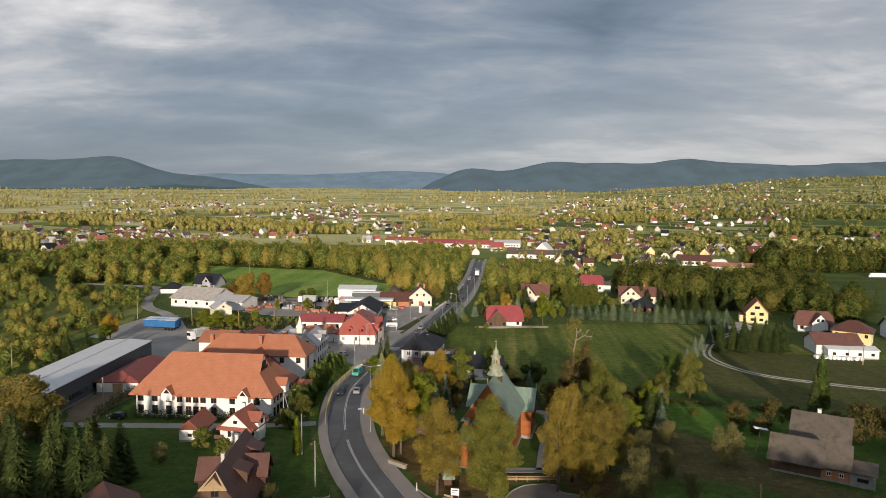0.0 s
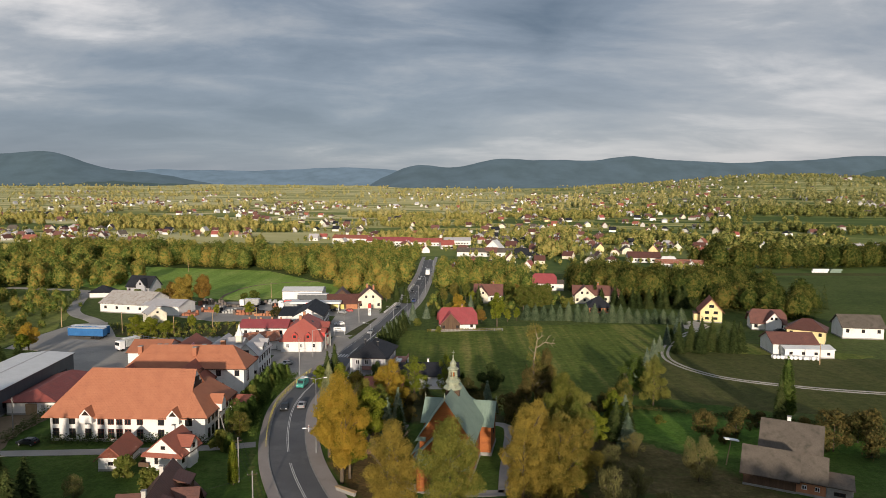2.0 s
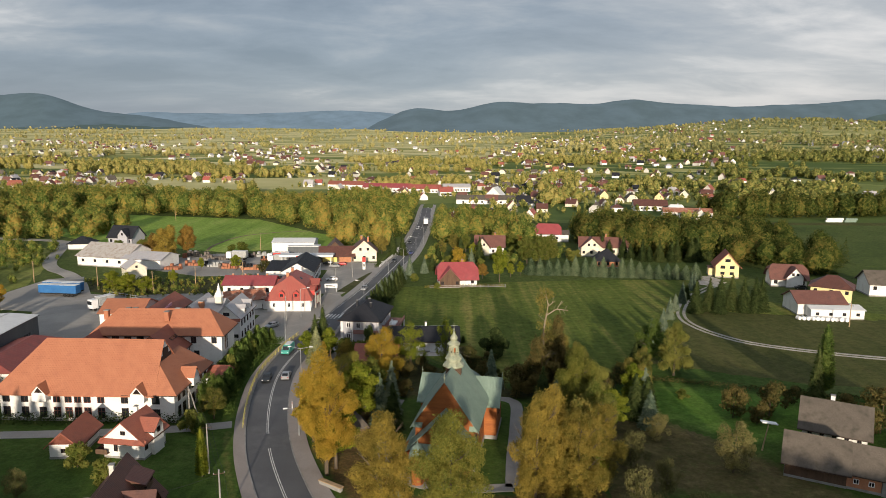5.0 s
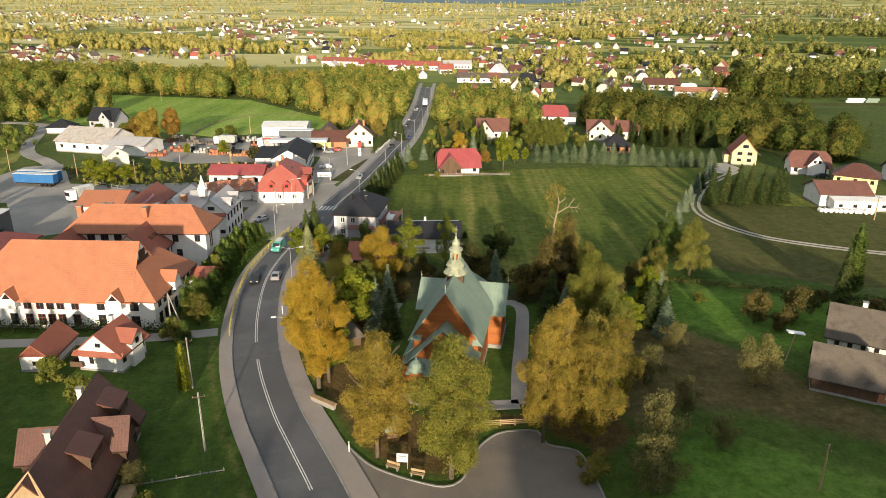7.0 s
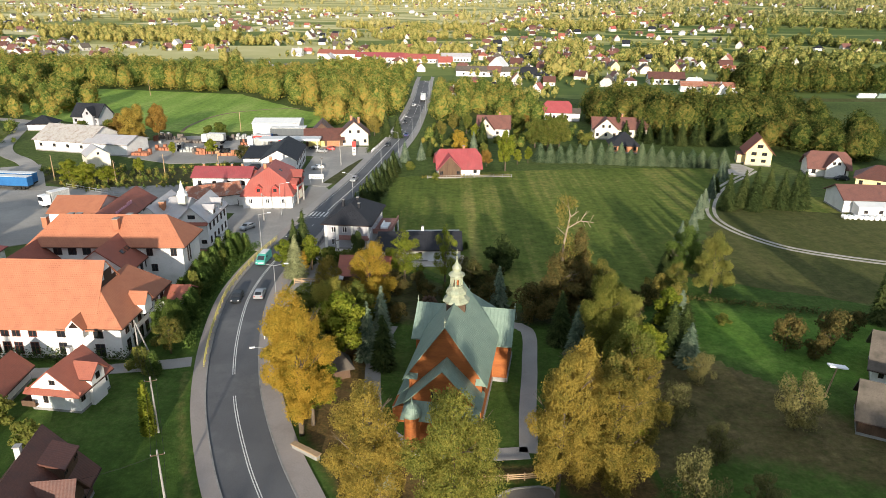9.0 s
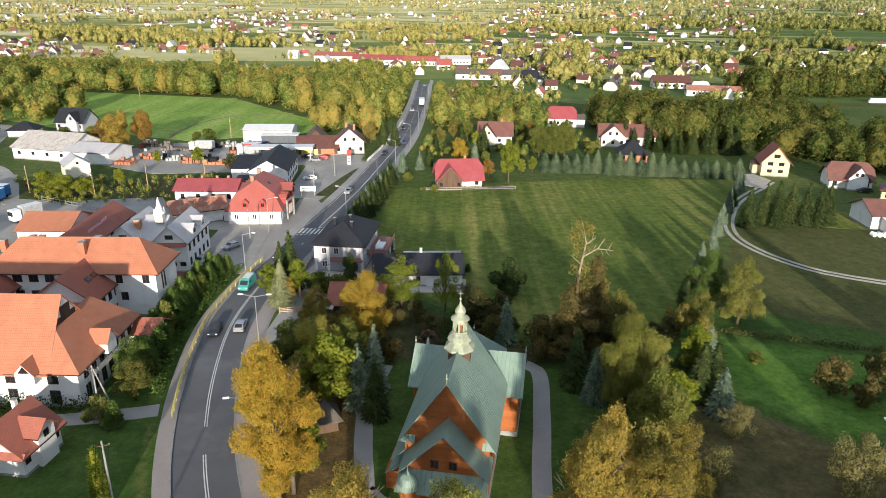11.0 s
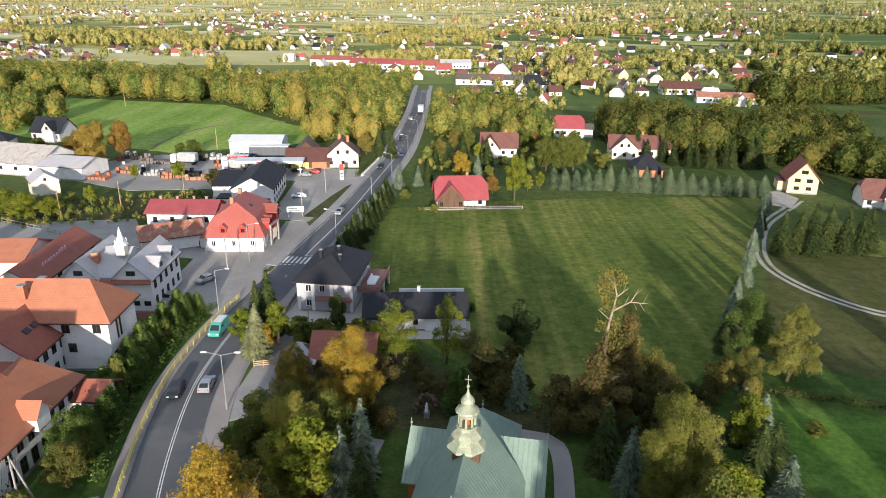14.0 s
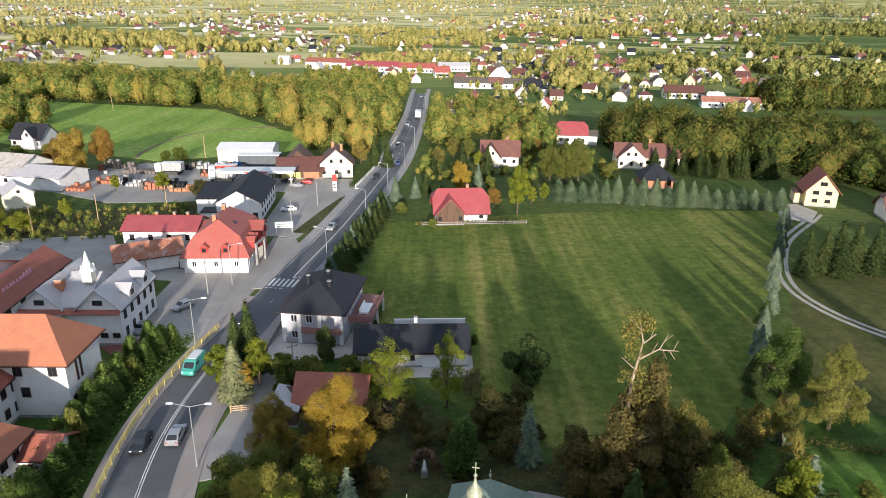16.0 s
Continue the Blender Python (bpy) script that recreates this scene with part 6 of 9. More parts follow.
def crown_core(h, r, low, f=0.8, rows=7, cols=10, seed=0.0, taper=0.2):
    """The dense inside of a crown: an uneven closed body under the outer leaves, as triangles."""
    mid, half = h * (1 + low) / 2, h * (1 - low) / 2
    e = np.repeat(np.linspace(-0.97, 0.97, rows + 1), cols)
    a = np.tile(np.arange(cols) * math.tau / cols, rows + 1) + np.repeat(np.arange(rows + 1) % 2, cols) * math.pi / cols
    q = np.sqrt(1 - e * e)
    m = billow(np.stack([np.cos(a) * q, np.sin(a) * q, e], 1), seed) * f
    p = profile(e, taper) * m * r
    pts = np.stack([np.cos(a) * p, np.sin(a) * p, mid + e * half * (0.55 * f + 0.45 * m)], 1)
    tris = []
    for i in range(rows):
        for j in range(cols):
            w, x = i * cols + j, i * cols + (j + 1) % cols
            y, z = (i + 1) * cols + j, (i + 1) * cols + (j + 1) % cols
            tris += [(w, x, y), (x, z, y)] if i % 2 == 0 else [(w, x, z), (w, z, y)]
    return pts[np.array(tris)].reshape(-1, 3)


def mesh_from_tris(name, verts, mat, tint=None):
    n = len(verts) // 3
    me = bpy.data.meshes.new(name)
    me.vertices.add(len(verts))
    me.vertices.foreach_set("co", np.ascontiguousarray(verts, dtype=np.float32).ravel())
    me.loops.add(3 * n)
    me.loops.foreach_set("vertex_index", np.arange(3 * n, dtype=np.int32))
    me.polygons.add(n)
    me.polygons.foreach_set("loop_start", np.arange(0, 3 * n, 3, dtype=np.int32))
    me.polygons.foreach_set("loop_total", np.full(n, 3, dtype=np.int32))
    me.update(calc_edges=True)
    me.materials.append(mat)
    if tint is not None:
        a = me.attributes.new("tint", "FLOAT", "POINT")
        a.data.foreach_set("value", np.repeat(tint, 3).astype(np.float32))
    return me


def trunk_mesh(rng, h, r, low, mat, lean=0.0, thick=1.0, limbs=9, twigs=4):
    """A tapered trunk with limbs that fork into thin twigs near the crown's edge."""
    bm = bmesh.new()
    b = 0.021 * h * thick
    rod(bm, (0, 0, -0.2), (lean * 0.4, 0, h * 0.38), b, b * 0.72, 8)
    rod(bm, (lean * 0.4, 0, h * 0.37), (lean, 0.1, h * 0.86), b * 0.72, b * 0.14, 7)
    for i in range(limbs):
        a, z = rng.random() * math.tau, h * rng.uniform(max(0.2, low * 0.9), 0.66)
        foot = Vector((lean * z / h, 0, z))
        tip = Vector((math.cos(a) * r * 0.58, math.sin(a) * r * 0.58, z + h * rng.uniform(0.10, 0.24)))
        rod(bm, foot, tip, b * 0.34, b * 0.08, 5)
        for k in range(twigs):
            w = a + rng.uniform(-0.9, 0.9)
            start = foot.lerp(tip, rng.uniform(0.45, 1.0))
            rod(bm, start, start + Vector((math.cos(w) * r * 0.24, math.sin(w) * r * 0.24, h * rng.uniform(0.03, 0.10))), b * 0.11, b * 0.04, 3)
    return mesh_of("trunk", bm, mat, True)


def bough_lobes(rng, h, r, low, k, taper):
    """A crown's middle and the k boughs round it: (x, y, z, radius, height radius)."""
    mid, half = h * (1 + low) / 2, h * (1 - low) / 2
    out = [(0, 0, mid - half * 0.1, r * 0.5, half * 0.80), (rng.normal() * 0.12 * r, rng.normal() * 0.12 * r, h - half * 0.36, r * 0.34, half * 0.36)]
    for i in range(k):
        e = -0.86 + 1.56 * (i + rng.random()) / k
        a = i * 2.4 + rng.uniform(-0.5, 0.5)
        lr = r * rng.uniform(0.27, 0.42)
        far = max(0.1 * r, r * rng.uniform(0.80, 1.12) * float(profile(np.array([e]), taper)[0]) - lr * 0.95)
        out.append((math.cos(a) * far, math.sin(a) * far, mid + e * half * 0.9, lr, lr * rng.uniform(0.75, 1.25)))
    return out


def bough_leaves(rng, n, lobes, size, seed, gaps=0.0, wild=0.6, deep=0.4):
    """Leaf sprays in the outer layers of the lobes, none deep inside a neighbour, with gaps that let the limbs show."""
    lb = np.array(lobes)
    wts = lb[:, 3] * (lb[:, 3] + lb[:, 4])
    k = rng.choice(len(lb), n, p=wts / wts.sum())
    d = rng.normal(size=(n, 3))
    d /= np.linalg.norm(d, axis=1)[:, None]
    m = billow(d + k[:, None] * 3.7, seed, 1.5, 3.6) * (1 - deep * rng.random(n) ** 1.5)
    c = lb[k, :3] + d * (m * 0.95)[:, None] * np.stack([lb[k, 3], lb[k, 3], lb[k, 4]], 1)
    keep = np.ones(n, bool)
    for i, (x, y, z, lr, lh) in enumerate(lobes):
        q = ((c[:, 0] - x) ** 2 + (c[:, 1] - y) ** 2) / lr ** 2 + ((c[:, 2] - z) / lh) ** 2
        keep &= (k == i) | (q > 0.5)
    if gaps:
        keep &= np.array([noise.noise((x * 0.8, y * 0.8 + seed, z * 0.8)) > gaps - 0.55 for x, y, z in c]) | (rng.random(n) < 0.1)
    c, d = c[keep], d[keep]
    return leaf_triangles(rng, c, d + rng.normal(size=(len(c), 3)) * wild + np.array([0, 0, 0.25]), size)


def broad_tree(label, leaf, h=15, r=5, low=0.28, n=4200, size=0.42, seed=1, bark="bark", group="", category="tree", name="tree", gaps=0.0, taper=0.2, boughs=13):
    rng = np.random.default_rng(seed)
    t = thing(name, label, category, group)
    bush = name == "bush"
    part("trunk", trunk_mesh(rng, h, r, low, M[bark], limbs=4 if bush else 9, twigs=1 if bush else 4), None, t)
    lobes = bough_lobes(rng, h, r, low, 6 if bush else boughs, taper)
    part("crown", mesh_from_tris("crown", bough_leaves(rng, round(n * 1.35), lobes, size, seed, gaps), M[leaf]), None, t)
    return t


def conifer_tris(rng, h, r, n, low=0.06, size=0.5, droop=0.35, power=0.9):
    z = low * h + (h * (1 - low)) * (1 - np.sqrt(rng.random(n)))
    z = np.round(z / (h * 0.035)) * h * 0.035 + rng.normal(size=n) * 0.06
    reach = r * np.clip((h - z) / (h * (1 - low)), 0.02, 1) ** power
    a = rng.random(n) * math.tau
    a = a + 0.35 * np.sin(a * 7 + np.round(z / (h * 0.035)) * 2.4)  # boughs, not an even skirt
    f = 0.25 + 0.78 * rng.random(n) ** 0.6
    d = np.stack([np.cos(a), np.sin(a), np.zeros(n)], 1)
    c = d * (reach * f)[:, None]
    c[:, 2] = z - reach * f * droop
    out = d + np.array([0, 0, -droop]) + rng.normal(size=(n, 3)) * 0.22
    out /= np.linalg.norm(out, axis=1)[:, None]
    side = np.cross(out, np.array([0, 0, 1.0])) + rng.normal(size=(n, 3)) * 0.25
    side /= np.linalg.norm(side, axis=1)[:, None]
    s = size * (0.55 + 0.7 * rng.random(n))[:, None]
    return np.stack([c + out * s * 1.1, c - out * s * 0.8 + side * s * 0.5, c - out * s * 0.8 - side * s * 0.5], 1).reshape(-1, 3)


def cone_core(h, r, low, power, droop, f=0.62, rows=5, cols=7):
    """The dense inside of a conifer, as triangles."""
    rings = []
    for i in range(rows + 1):
        u = i / rows
        z = h * (low + (0.94 - low) * u)
        q = r * f * max(0.02, (h - z) / (h * (1 - low))) ** power
        rings.append([(q * math.cos((j + 0.5 * (i % 2)) * math.tau / cols), q * math.sin((j + 0.5 * (i % 2)) * math.tau / cols), z - q * droop) for j in range(cols)])
    tris = []
    for a, b in zip(rings, rings[1:]):
        for j in range(cols):
            k = (j + 1) % cols
            tris += [a[j], a[k], b[j], a[k], b[k], b[j]]
    return np.array(tris)


def conifer(label, leaf, h=12, r=2.6, n=2600, size=0.5, seed=1, low=0.06, droop=0.35, power=0.9, group="", category="spruce", name="spruce_tree"):
    rng = np.random.default_rng(seed)
    t = thing(name, label, category, group)
    part("trunk", mesh_of("trunk", rod(bmesh.new(), (0, 0, -0.2), (0, 0, h * 0.97), 0.018 * h, 0.01, 7), M["bark"], True), None, t)
    part("crown", mesh_from_tris("crown", np.concatenate([conifer_tris(rng, h, r, n, low, size, droop, power), cone_core(h, r, low, power, droop)]), M[leaf]), None, t)
    return t


TREES = {}


def plant(kind, x, y, h, r=None, turn=None):
    """A tree of a kind, h high and r in radius; the first of a kind is the one that is copied."""
    if y < 185 and "near_" + kind in KINDS:
        kind = "near_" + kind
    make, base_h, base_r = KINDS[kind]
    s = h / base_h
    w = s if r is None else r / base_r
    turn = RNG.uniform(0, 360) if turn is None else turn
    m = pose(x, y, max(0.0, ground_z(x, y)), 0, 0, turn) @ Matrix.Diagonal((w, w, s, 1))
    if kind not in TREES:
        TREES[kind] = make()
        TREES[kind].matrix_basis = m
        return TREES[kind]
    made = copy_thing(TREES[kind], m)
    made.matrix_basis = m
    return made


KINDS = {
    "near_green": (lambda: broad_tree("broad-leaved tree with dull green leaves", "leaf_green", 16, 5.4, 0.16, 13000, 0.18, 33), 16, 5.4),
    "near_olive": (lambda: broad_tree("maple with olive-brown autumn leaves", "leaf_olive", 16, 5.0, 0.18, 12000, 0.18, 34, gaps=0.3), 16, 5.0),
    "fine_green": (lambda: broad_tree("large ash with yellowish-green leaves", "leaf_fresh", 16, 5.4, 0.07, 64000, 0.086, 3, gaps=0.18), 16, 5.4),
    "fine_olive": (lambda: broad_tree("tall maple with golden-olive autumn leaves", "leaf_gold", 16, 5.0, 0.14, 52000, 0.090, 4, gaps=0.28), 16, 5.0),
    "green_maple": (lambda: broad_tree("dense maple with fresh green leaves", "leaf_mid", 12, 4.4, 0.04, 15000, 0.125, 51, gaps=0.2), 12, 4.4),
    "weeping_birch": (lambda: broad_tree("weeping birch with yellow-green foliage", "leaf_birch", 13, 3.8, 0.03, 24000, 0.100, 52, "bark", taper=0.35, gaps=0.06), 13, 3.8),
    "thin_maple": (lambda: broad_tree("slender maple with thin pale yellow-green leaves", "leaf_lime", 13, 3.6, 0.12, 15000, 0.095, 47, gaps=0.42), 13, 3.6),
    "fine_yellow": (lambda: broad_tree("tall maple with golden yellow autumn leaves", "leaf_yellow", 16, 4.6, 0.09, 62000, 0.082, 5, gaps=0.2), 16, 4.6),
    "green": (lambda: broad_tree("large broad-leaved tree with dull green leaves", "leaf_green", 16, 5.4, 0.14, 8500, 0.24, 3), 16, 5.4),
    "olive": (lambda: broad_tree("tall maple with olive-brown autumn leaves", "leaf_olive", 16, 5.0, 0.14, 8000, 0.23, 4, gaps=0.15), 16, 5.0),
    "olive2": (lambda: broad_tree("wide old maple turning olive and yellow", "leaf_olive", 16, 6.4, 0.12, 13000, 0.22, 14), 16, 6.4),
    "yellow": (lambda: broad_tree("tall maple with golden yellow autumn leaves", "leaf_yellow", 16, 4.6, 0.16, 9000, 0.21, 5), 16, 4.6),
    "orange": (lambda: broad_tree("broad tree with orange-brown autumn leaves", "leaf_orange", 14, 4.6, 0.18, 7500, 0.24, 6), 14, 4.6),
    "lime": (lambda: broad_tree("slender tree with yellow-green leaves", "leaf_lime", 12, 3.0, 0.2, 5500, 0.20, 8), 12, 3.0),
    "birch": (lambda: broad_tree("birch with drooping yellow-green foliage", "leaf_lime", 13, 3.4, 0.08, 8000, 0.19, 9, "bark_pale", taper=0.3), 13, 3.4),
    "bush": (lambda: broad_tree("dense rounded dark green bush", "leaf_green", 4, 2.2, 0.0, 1900, 0.19, 10, name="bush", category="bush"), 4, 2.2),
    "olive_bush": (lambda: broad_tree("straggly bush with olive leaves", "leaf_olive", 4, 2.2, 0.05, 2600, 0.12, 11, name="bush", category="bush", gaps=0.3), 4, 2.2),
    "brown_bush": (lambda: broad_tree("thinning shrub with brownish leaves", "leaf_brown", 4, 2.1, 0.05, 2600, 0.12, 12, name="bush", category="bush", gaps=0.3), 4, 2.1),
    "fruit": (lambda: broad_tree("small fruit tree with sparse grey-olive leaves", "leaf_grey", 6, 3.0, 0.12, 7500, 0.09, 15, name="fruit_tree", gaps=0.32), 6, 3.0),
    "ivy": (lambda: broad_tree("tall dark ivy-grown tree", "leaf_brown", 15, 4.2, 0.0, 15000, 0.17, 16, taper=0.35), 15, 4.2),
    "spruce": (lambda: conifer("dark green spruce with drooping branches", "needle", 13, 2.9, 1900, 0.56, 1), 13, 2.9),
    "spruce2": (lambda: conifer("slim dark green spruce tree", "needle", 13, 2.2, 1700, 0.5, 2, power=0.8), 13, 2.2),
    "blue": (lambda: conifer("small blue-grey ornamental spruce", "needle_blue", 9, 2.3, 2100, 0.42, 3), 9, 2.3),
    "pale_spruce": (lambda: conifer("pale yellowish-green spruce with open branches", "needle_pale", 9, 2.8, 5200, 0.27, 33, power=0.8), 9, 2.8),
    "hedge_blue": (lambda: conifer("full blue-green ornamental spruce", "needle_hedge", 9, 2.9, 3600, 0.34, 31, power=0.75), 9, 2.9),
    "gold": (lambda: broad_tree("broad golden-brown autumn tree", "leaf_gold", 15, 5.2, 0.06, 11000, 0.22, 44), 15, 5.2),
    "lime_cypress": (lambda: conifer("slender bright yellow-green cypress", "leaf_lime", 8, 0.9, 2600, 0.22, 24, 0.02, -0.5, 0.4, name="cypress_tree", category="tree"), 8, 0.9),
    "dark_bush": (lambda: broad_tree("dense rounded blackish-green evergreen bush", "needle", 7, 3.2, 0.0, 7000, 0.16, 41, name="bush", category="bush"), 7, 3.2),
    "thuja": (lambda: conifer("dense columnar green thuja tree", "needle_thuja", 6, 1.2, 2000, 0.26, 4, 0.02, -0.4, 0.45, name="thuja", category="thuja"), 6, 1.2),
    "hedge_thuja": (lambda: conifer("dense green hedge thuja", "needle_thuja", 6, 1.7, 3400, 0.2, 29, 0.02, -0.4, 0.5, name="thuja", category="thuja"), 6, 1.7),
    "poplar": (lambda: conifer("narrow dark columnar poplar", "needle_thuja", 14, 2.0, 4600, 0.34, 5, 0.06, -0.7, 0.5, name="poplar_tree", category="tree"), 14, 2.0),
}

# round the church
plant("fine_yellow", -18.7, 115.2, 21.2, 5.0)
plant("lime", -17.6, 117.5, 11, 3.6)
plant("fine_olive", -8.5, 99.5, 17.8, 4.7)
plant("fine_green", 0.8, 95.6, 20.2, 5.5)
plant("fine_olive", 12.8, 103.0, 19.5, 4.4)
plant("fine_olive", 18.6, 103.2, 17.0, 4.8)
plant("fine_olive", 15.8, 107.5, 18.5, 5.0)
plant("olive", 19.5, 108.5, 16.5, 4.0)
plant("lime", 21.5, 111.0, 9.0, 3.0)
plant("fine_olive", 23.5, 113.0, 14, 4.4)
plant("fine_green", 23.9, 132.8, 17.0, 4.4)
plant("near_green", 26.2, 125.0, 13.0, 4.0)
plant("weeping_birch", 28.0, 136.0, 12.5, 4.4)
plant("orange", 20.5, 120.5, 7, 2.2)
plant("lime", 30.0, 131.0, 9, 3.2)
plant("fine_green", -17.6, 135.8, 14.3, 4.4)
plant("lime", -16, 133, 13.2, 3.7)
plant("green", -22.6, 142, 10.3, 3.7)
plant("olive", -20.5, 127, 11.3, 3.9)
plant("yellow", -23.2, 127.5, 13.0, 4.6)
plant("blue", -12.3, 135.7, 10, 2.2)
plant("blue", -10.4, 139.6, 11.0, 2.2)
plant("spruce2", -9.6, 132.8, 9.5, 2.0)
plant("blue", 9.8, 155.1, 8.4, 2.0)
plant("blue", 21.0, 137.5, 9.0, 2.0)
plant("spruce", 19.0, 141.5, 9.5, 2.4)
plant("ivy", 22.3, 151.0, 17.5, 3.8)
plant("ivy", 19.6, 147.8, 13.6, 4.4)
plant("ivy", 26.5, 148.0, 10.5, 4.0)
plant("olive", 27.5, 151.5, 11.5, 2.8)
plant("brown_bush", 14.8, 149.5, 7, 3.4)
plant("olive", 24.5, 155.0, 12.5, 3.4)
plant("green", 29.0, 147.0, 9, 3.0)
# between church and road
plant("fine_yellow", -13.4, 151.0, 14.4, 4.9)
plant("fine_olive", -20.8, 152.2, 11.2, 3.4)
plant("thin_maple", -8.2, 166.0, 11.6, 4.0)
plant("thin_maple", -0.2, 167.0, 12.6, 2.5)
plant("near_green", -20.5, 146.5, 9.0, 3.4)
plant("dark_bush", 12.4, 174.6, 7.6, 4.2)
plant("ivy", 5.4, 160.0, 7.6, 3.2)
plant("thuja", 1.6, 153.0, 7.6, 2.3)
plant("fruit", 3.4, 170.4, 4.6, 2.2)
for x, y, h in ((-9.6, 161.0, 5.0), (-5.0, 162.5, 4.2), (-8.6, 148.2, 4.0), (-3.2, 158.4, 3.4), (8.8, 162.0, 3.6), (-11.0, 151.0, 4.4), (11.8, 159.6, 2.4), (-25.0, 161.5, 2.6), (-17.6, 159.8, 4.0)):
    plant("brown_bush", x, y, h, h * 0.55)
for x, y, h in ((7.2, 155.4, 5.0), (9.6, 166.0, 4.4), (16.2, 154.4, 5.4), (4.4, 164.6, 3.2), (0.6, 158.2, 3.6), (-12.6, 160.6, 4.2), (-16.2, 150.4, 5.4)):
    plant("brown_bush", x, y, h, h * 0.6)
plant("pale_spruce", -30.7, 169.2, 9.0, 2.8)
plant("spruce", -32.2, 175.6, 10.6, 2.2)
plant("spruce", -30.4, 176.4, 12.4, 2.6)
plant("lime", -28.2, 172.6, 8.0, 2.4)
plant("lime", -33.4, 171.4, 7.6, 2.2)
plant("yellow", -29.8, 169.8, 5.6, 1.9)
plant("bush", -23.5, 171.5, 5.6, 3.0)
plant("bush", -20.4, 173.6, 4.2, 2.4)
plant("green", -25.2, 174.0, 4.6, 2.2)
plant("dark_bush", -19.4, 179.4, 6.6, 2.0)
plant("bush", -14.5, 174.5, 4.0, 2.2)
plant("olive_bush", -11.0, 172.5, 5.0, 2.4)
# edge of the hay field and the orchard
plant("blue", 44.2, 160.5, 7.0, 2.0)
plant("olive_bush", 42.0, 153.0, 6.4, 2.3)
plant("blue", 40.6, 147.0, 7.5, 2.2)
plant("spruce2", 39.4, 141.0, 8.0, 2.4)
plant("blue", 38.0, 134.5, 7.5, 2.2)
plant("olive_bush", 41.5, 163.0, 4.0, 2.4)
plant("brown_bush", 37.0, 156.0, 4.5, 2.6)
plant("near_green", -24.5, 138.0, 9.0, 2.8)
plant("near_green", -14.0, 140.5, 11.5, 3.2)
plant("green_maple", 48.9, 171.0, 11.4, 4.3)
plant("weeping_birch", 51.8, 162.8, 13.0, 3.9)
plant("near_olive", 43.4, 158.8, 8.4, 2.4)
plant("spruce2", 38.1, 147.7, 7.4, 2.2)
plant("spruce2", 36.4, 138.5, 9.6, 2.2)
plant("lime", 37.0, 143.4, 9.8, 2.4)
plant("olive_bush", 39.8, 158.5, 6, 2.4)
plant("brown_bush", 33, 150, 4.5, 2.6)
plant("brown_bush", 33, 158, 4, 2.4)
plant("poplar", 79.0, 151.0, 15.5, 2.2)
plant("spruce2", 77.2, 150.2, 12, 1.8)
plant("fruit", 46.7, 117.5, 8.8, 3.6)
plant("fruit", 26.4, 98.6, 10.5, 3.2)
plant("fruit", 24.5, 93.0, 8, 3.6)
plant("fruit", 35.8, 102, 5, 2.2)
plant("olive_bush", 17.7, 94.8, 5, 2.2)
plant("fruit", 30.1, 118.0, 7, 3.0)
plant("fruit", 37.8, 129.0, 5.4, 2.4)
plant("fruit", 33.5, 110, 6, 2.4)
plant("brown_bush", 55.7, 139.5, 7.0, 3.0)
plant("brown_bush", 62.9, 140.0, 7.5, 3.4)
plant("brown_bush", 59.0, 136.5, 4, 2.4)
plant("bush", 49.0, 149.0, 2, 1.6)
plant("brown_bush", 70.5, 146.5, 4, 2.6)
plant("brown_bush", 80, 133, 9, 4.6)
plant("brown_bush", 86, 130, 10, 5)
plant("brown_bush", 77, 140, 5, 3)
plant("brown_bush", 88, 138, 7, 4)
# gardens along the straight road
plant("lime", 19.5, 262.1, 14, 3.3)
plant("yellow", 4.5, 281.9, 10.5, 3.6)
plant("blue", 9.8, 285.4, 9.0, 2.2)
plant("blue", -14.6, 274.7, 7.6, 2.0)
plant("blue", -9.0, 278.1, 6.5, 1.9)
plant("green", 38.6, 297.3, 13.0, 5.6)
plant("green", 34.0, 300.5, 12.0, 5.0)
plant("green", 43.5, 301.5, 12.0, 5.0)
plant("spruce", 14.0, 307.6, 10.5, 2.8)
plant("bush", -3.5, 249.5, 2.5, 1.4)
plant("bush", 1.5, 266.5, 3, 2)
plant("orange", 13.5, 268, 6, 2.2)
plant("lime", 24.5, 272, 5.6, 1.8)
plant("lime", 28.5, 274.5, 6, 1.6)
plant("bush", -12, 262, 3, 2)
plant("spruce2", -6, 284, 7, 1.8)
plant("bush", 14, 290, 4, 2.4)
plant("bush", 24, 292, 5, 3)
plant("bush", 29, 318, 5, 2.6)
for kind, x, y, h, r in (("green", 8.5, 329, 8.5, 3.2), ("spruce", 6.0, 318, 9, 2.5), ("olive", 3.0, 334, 8, 3.2), ("lime", 11.5, 314, 7, 2.0), ("spruce2", 13.5, 299, 8, 2.0), ("bush", 20, 309, 3, 2.4), ("green", 30.5, 331, 9, 3.6), ("orange", 34, 338, 7, 2.6),
                          ("bush", 0.5, 302, 3, 2.2), ("spruce2", -4.0, 308, 7, 1.9), ("bush", 7.0, 296, 3, 2.2), ("olive", -2.5, 322, 7, 2.8), ("bush", 26, 304, 3.4, 2.4), ("spruce", 44.0, 331, 9, 2.6), ("green", 49.5, 336, 8, 3.2), ("bush", 58, 316, 3.6, 2.6), ("olive", 38.5, 325, 7, 2.8)):
    plant(kind, x, y, h, r)
plant("bush", 54, 305, 5, 3.0)
plant("spruce2", -20.2, 318, 10, 2.4)
plant("spruce", -25, 320, 11, 2.6)
plant("olive", -30, 322, 9, 3.4)
plant("gold", -119.5, 298.0, 16.0, 5.8)
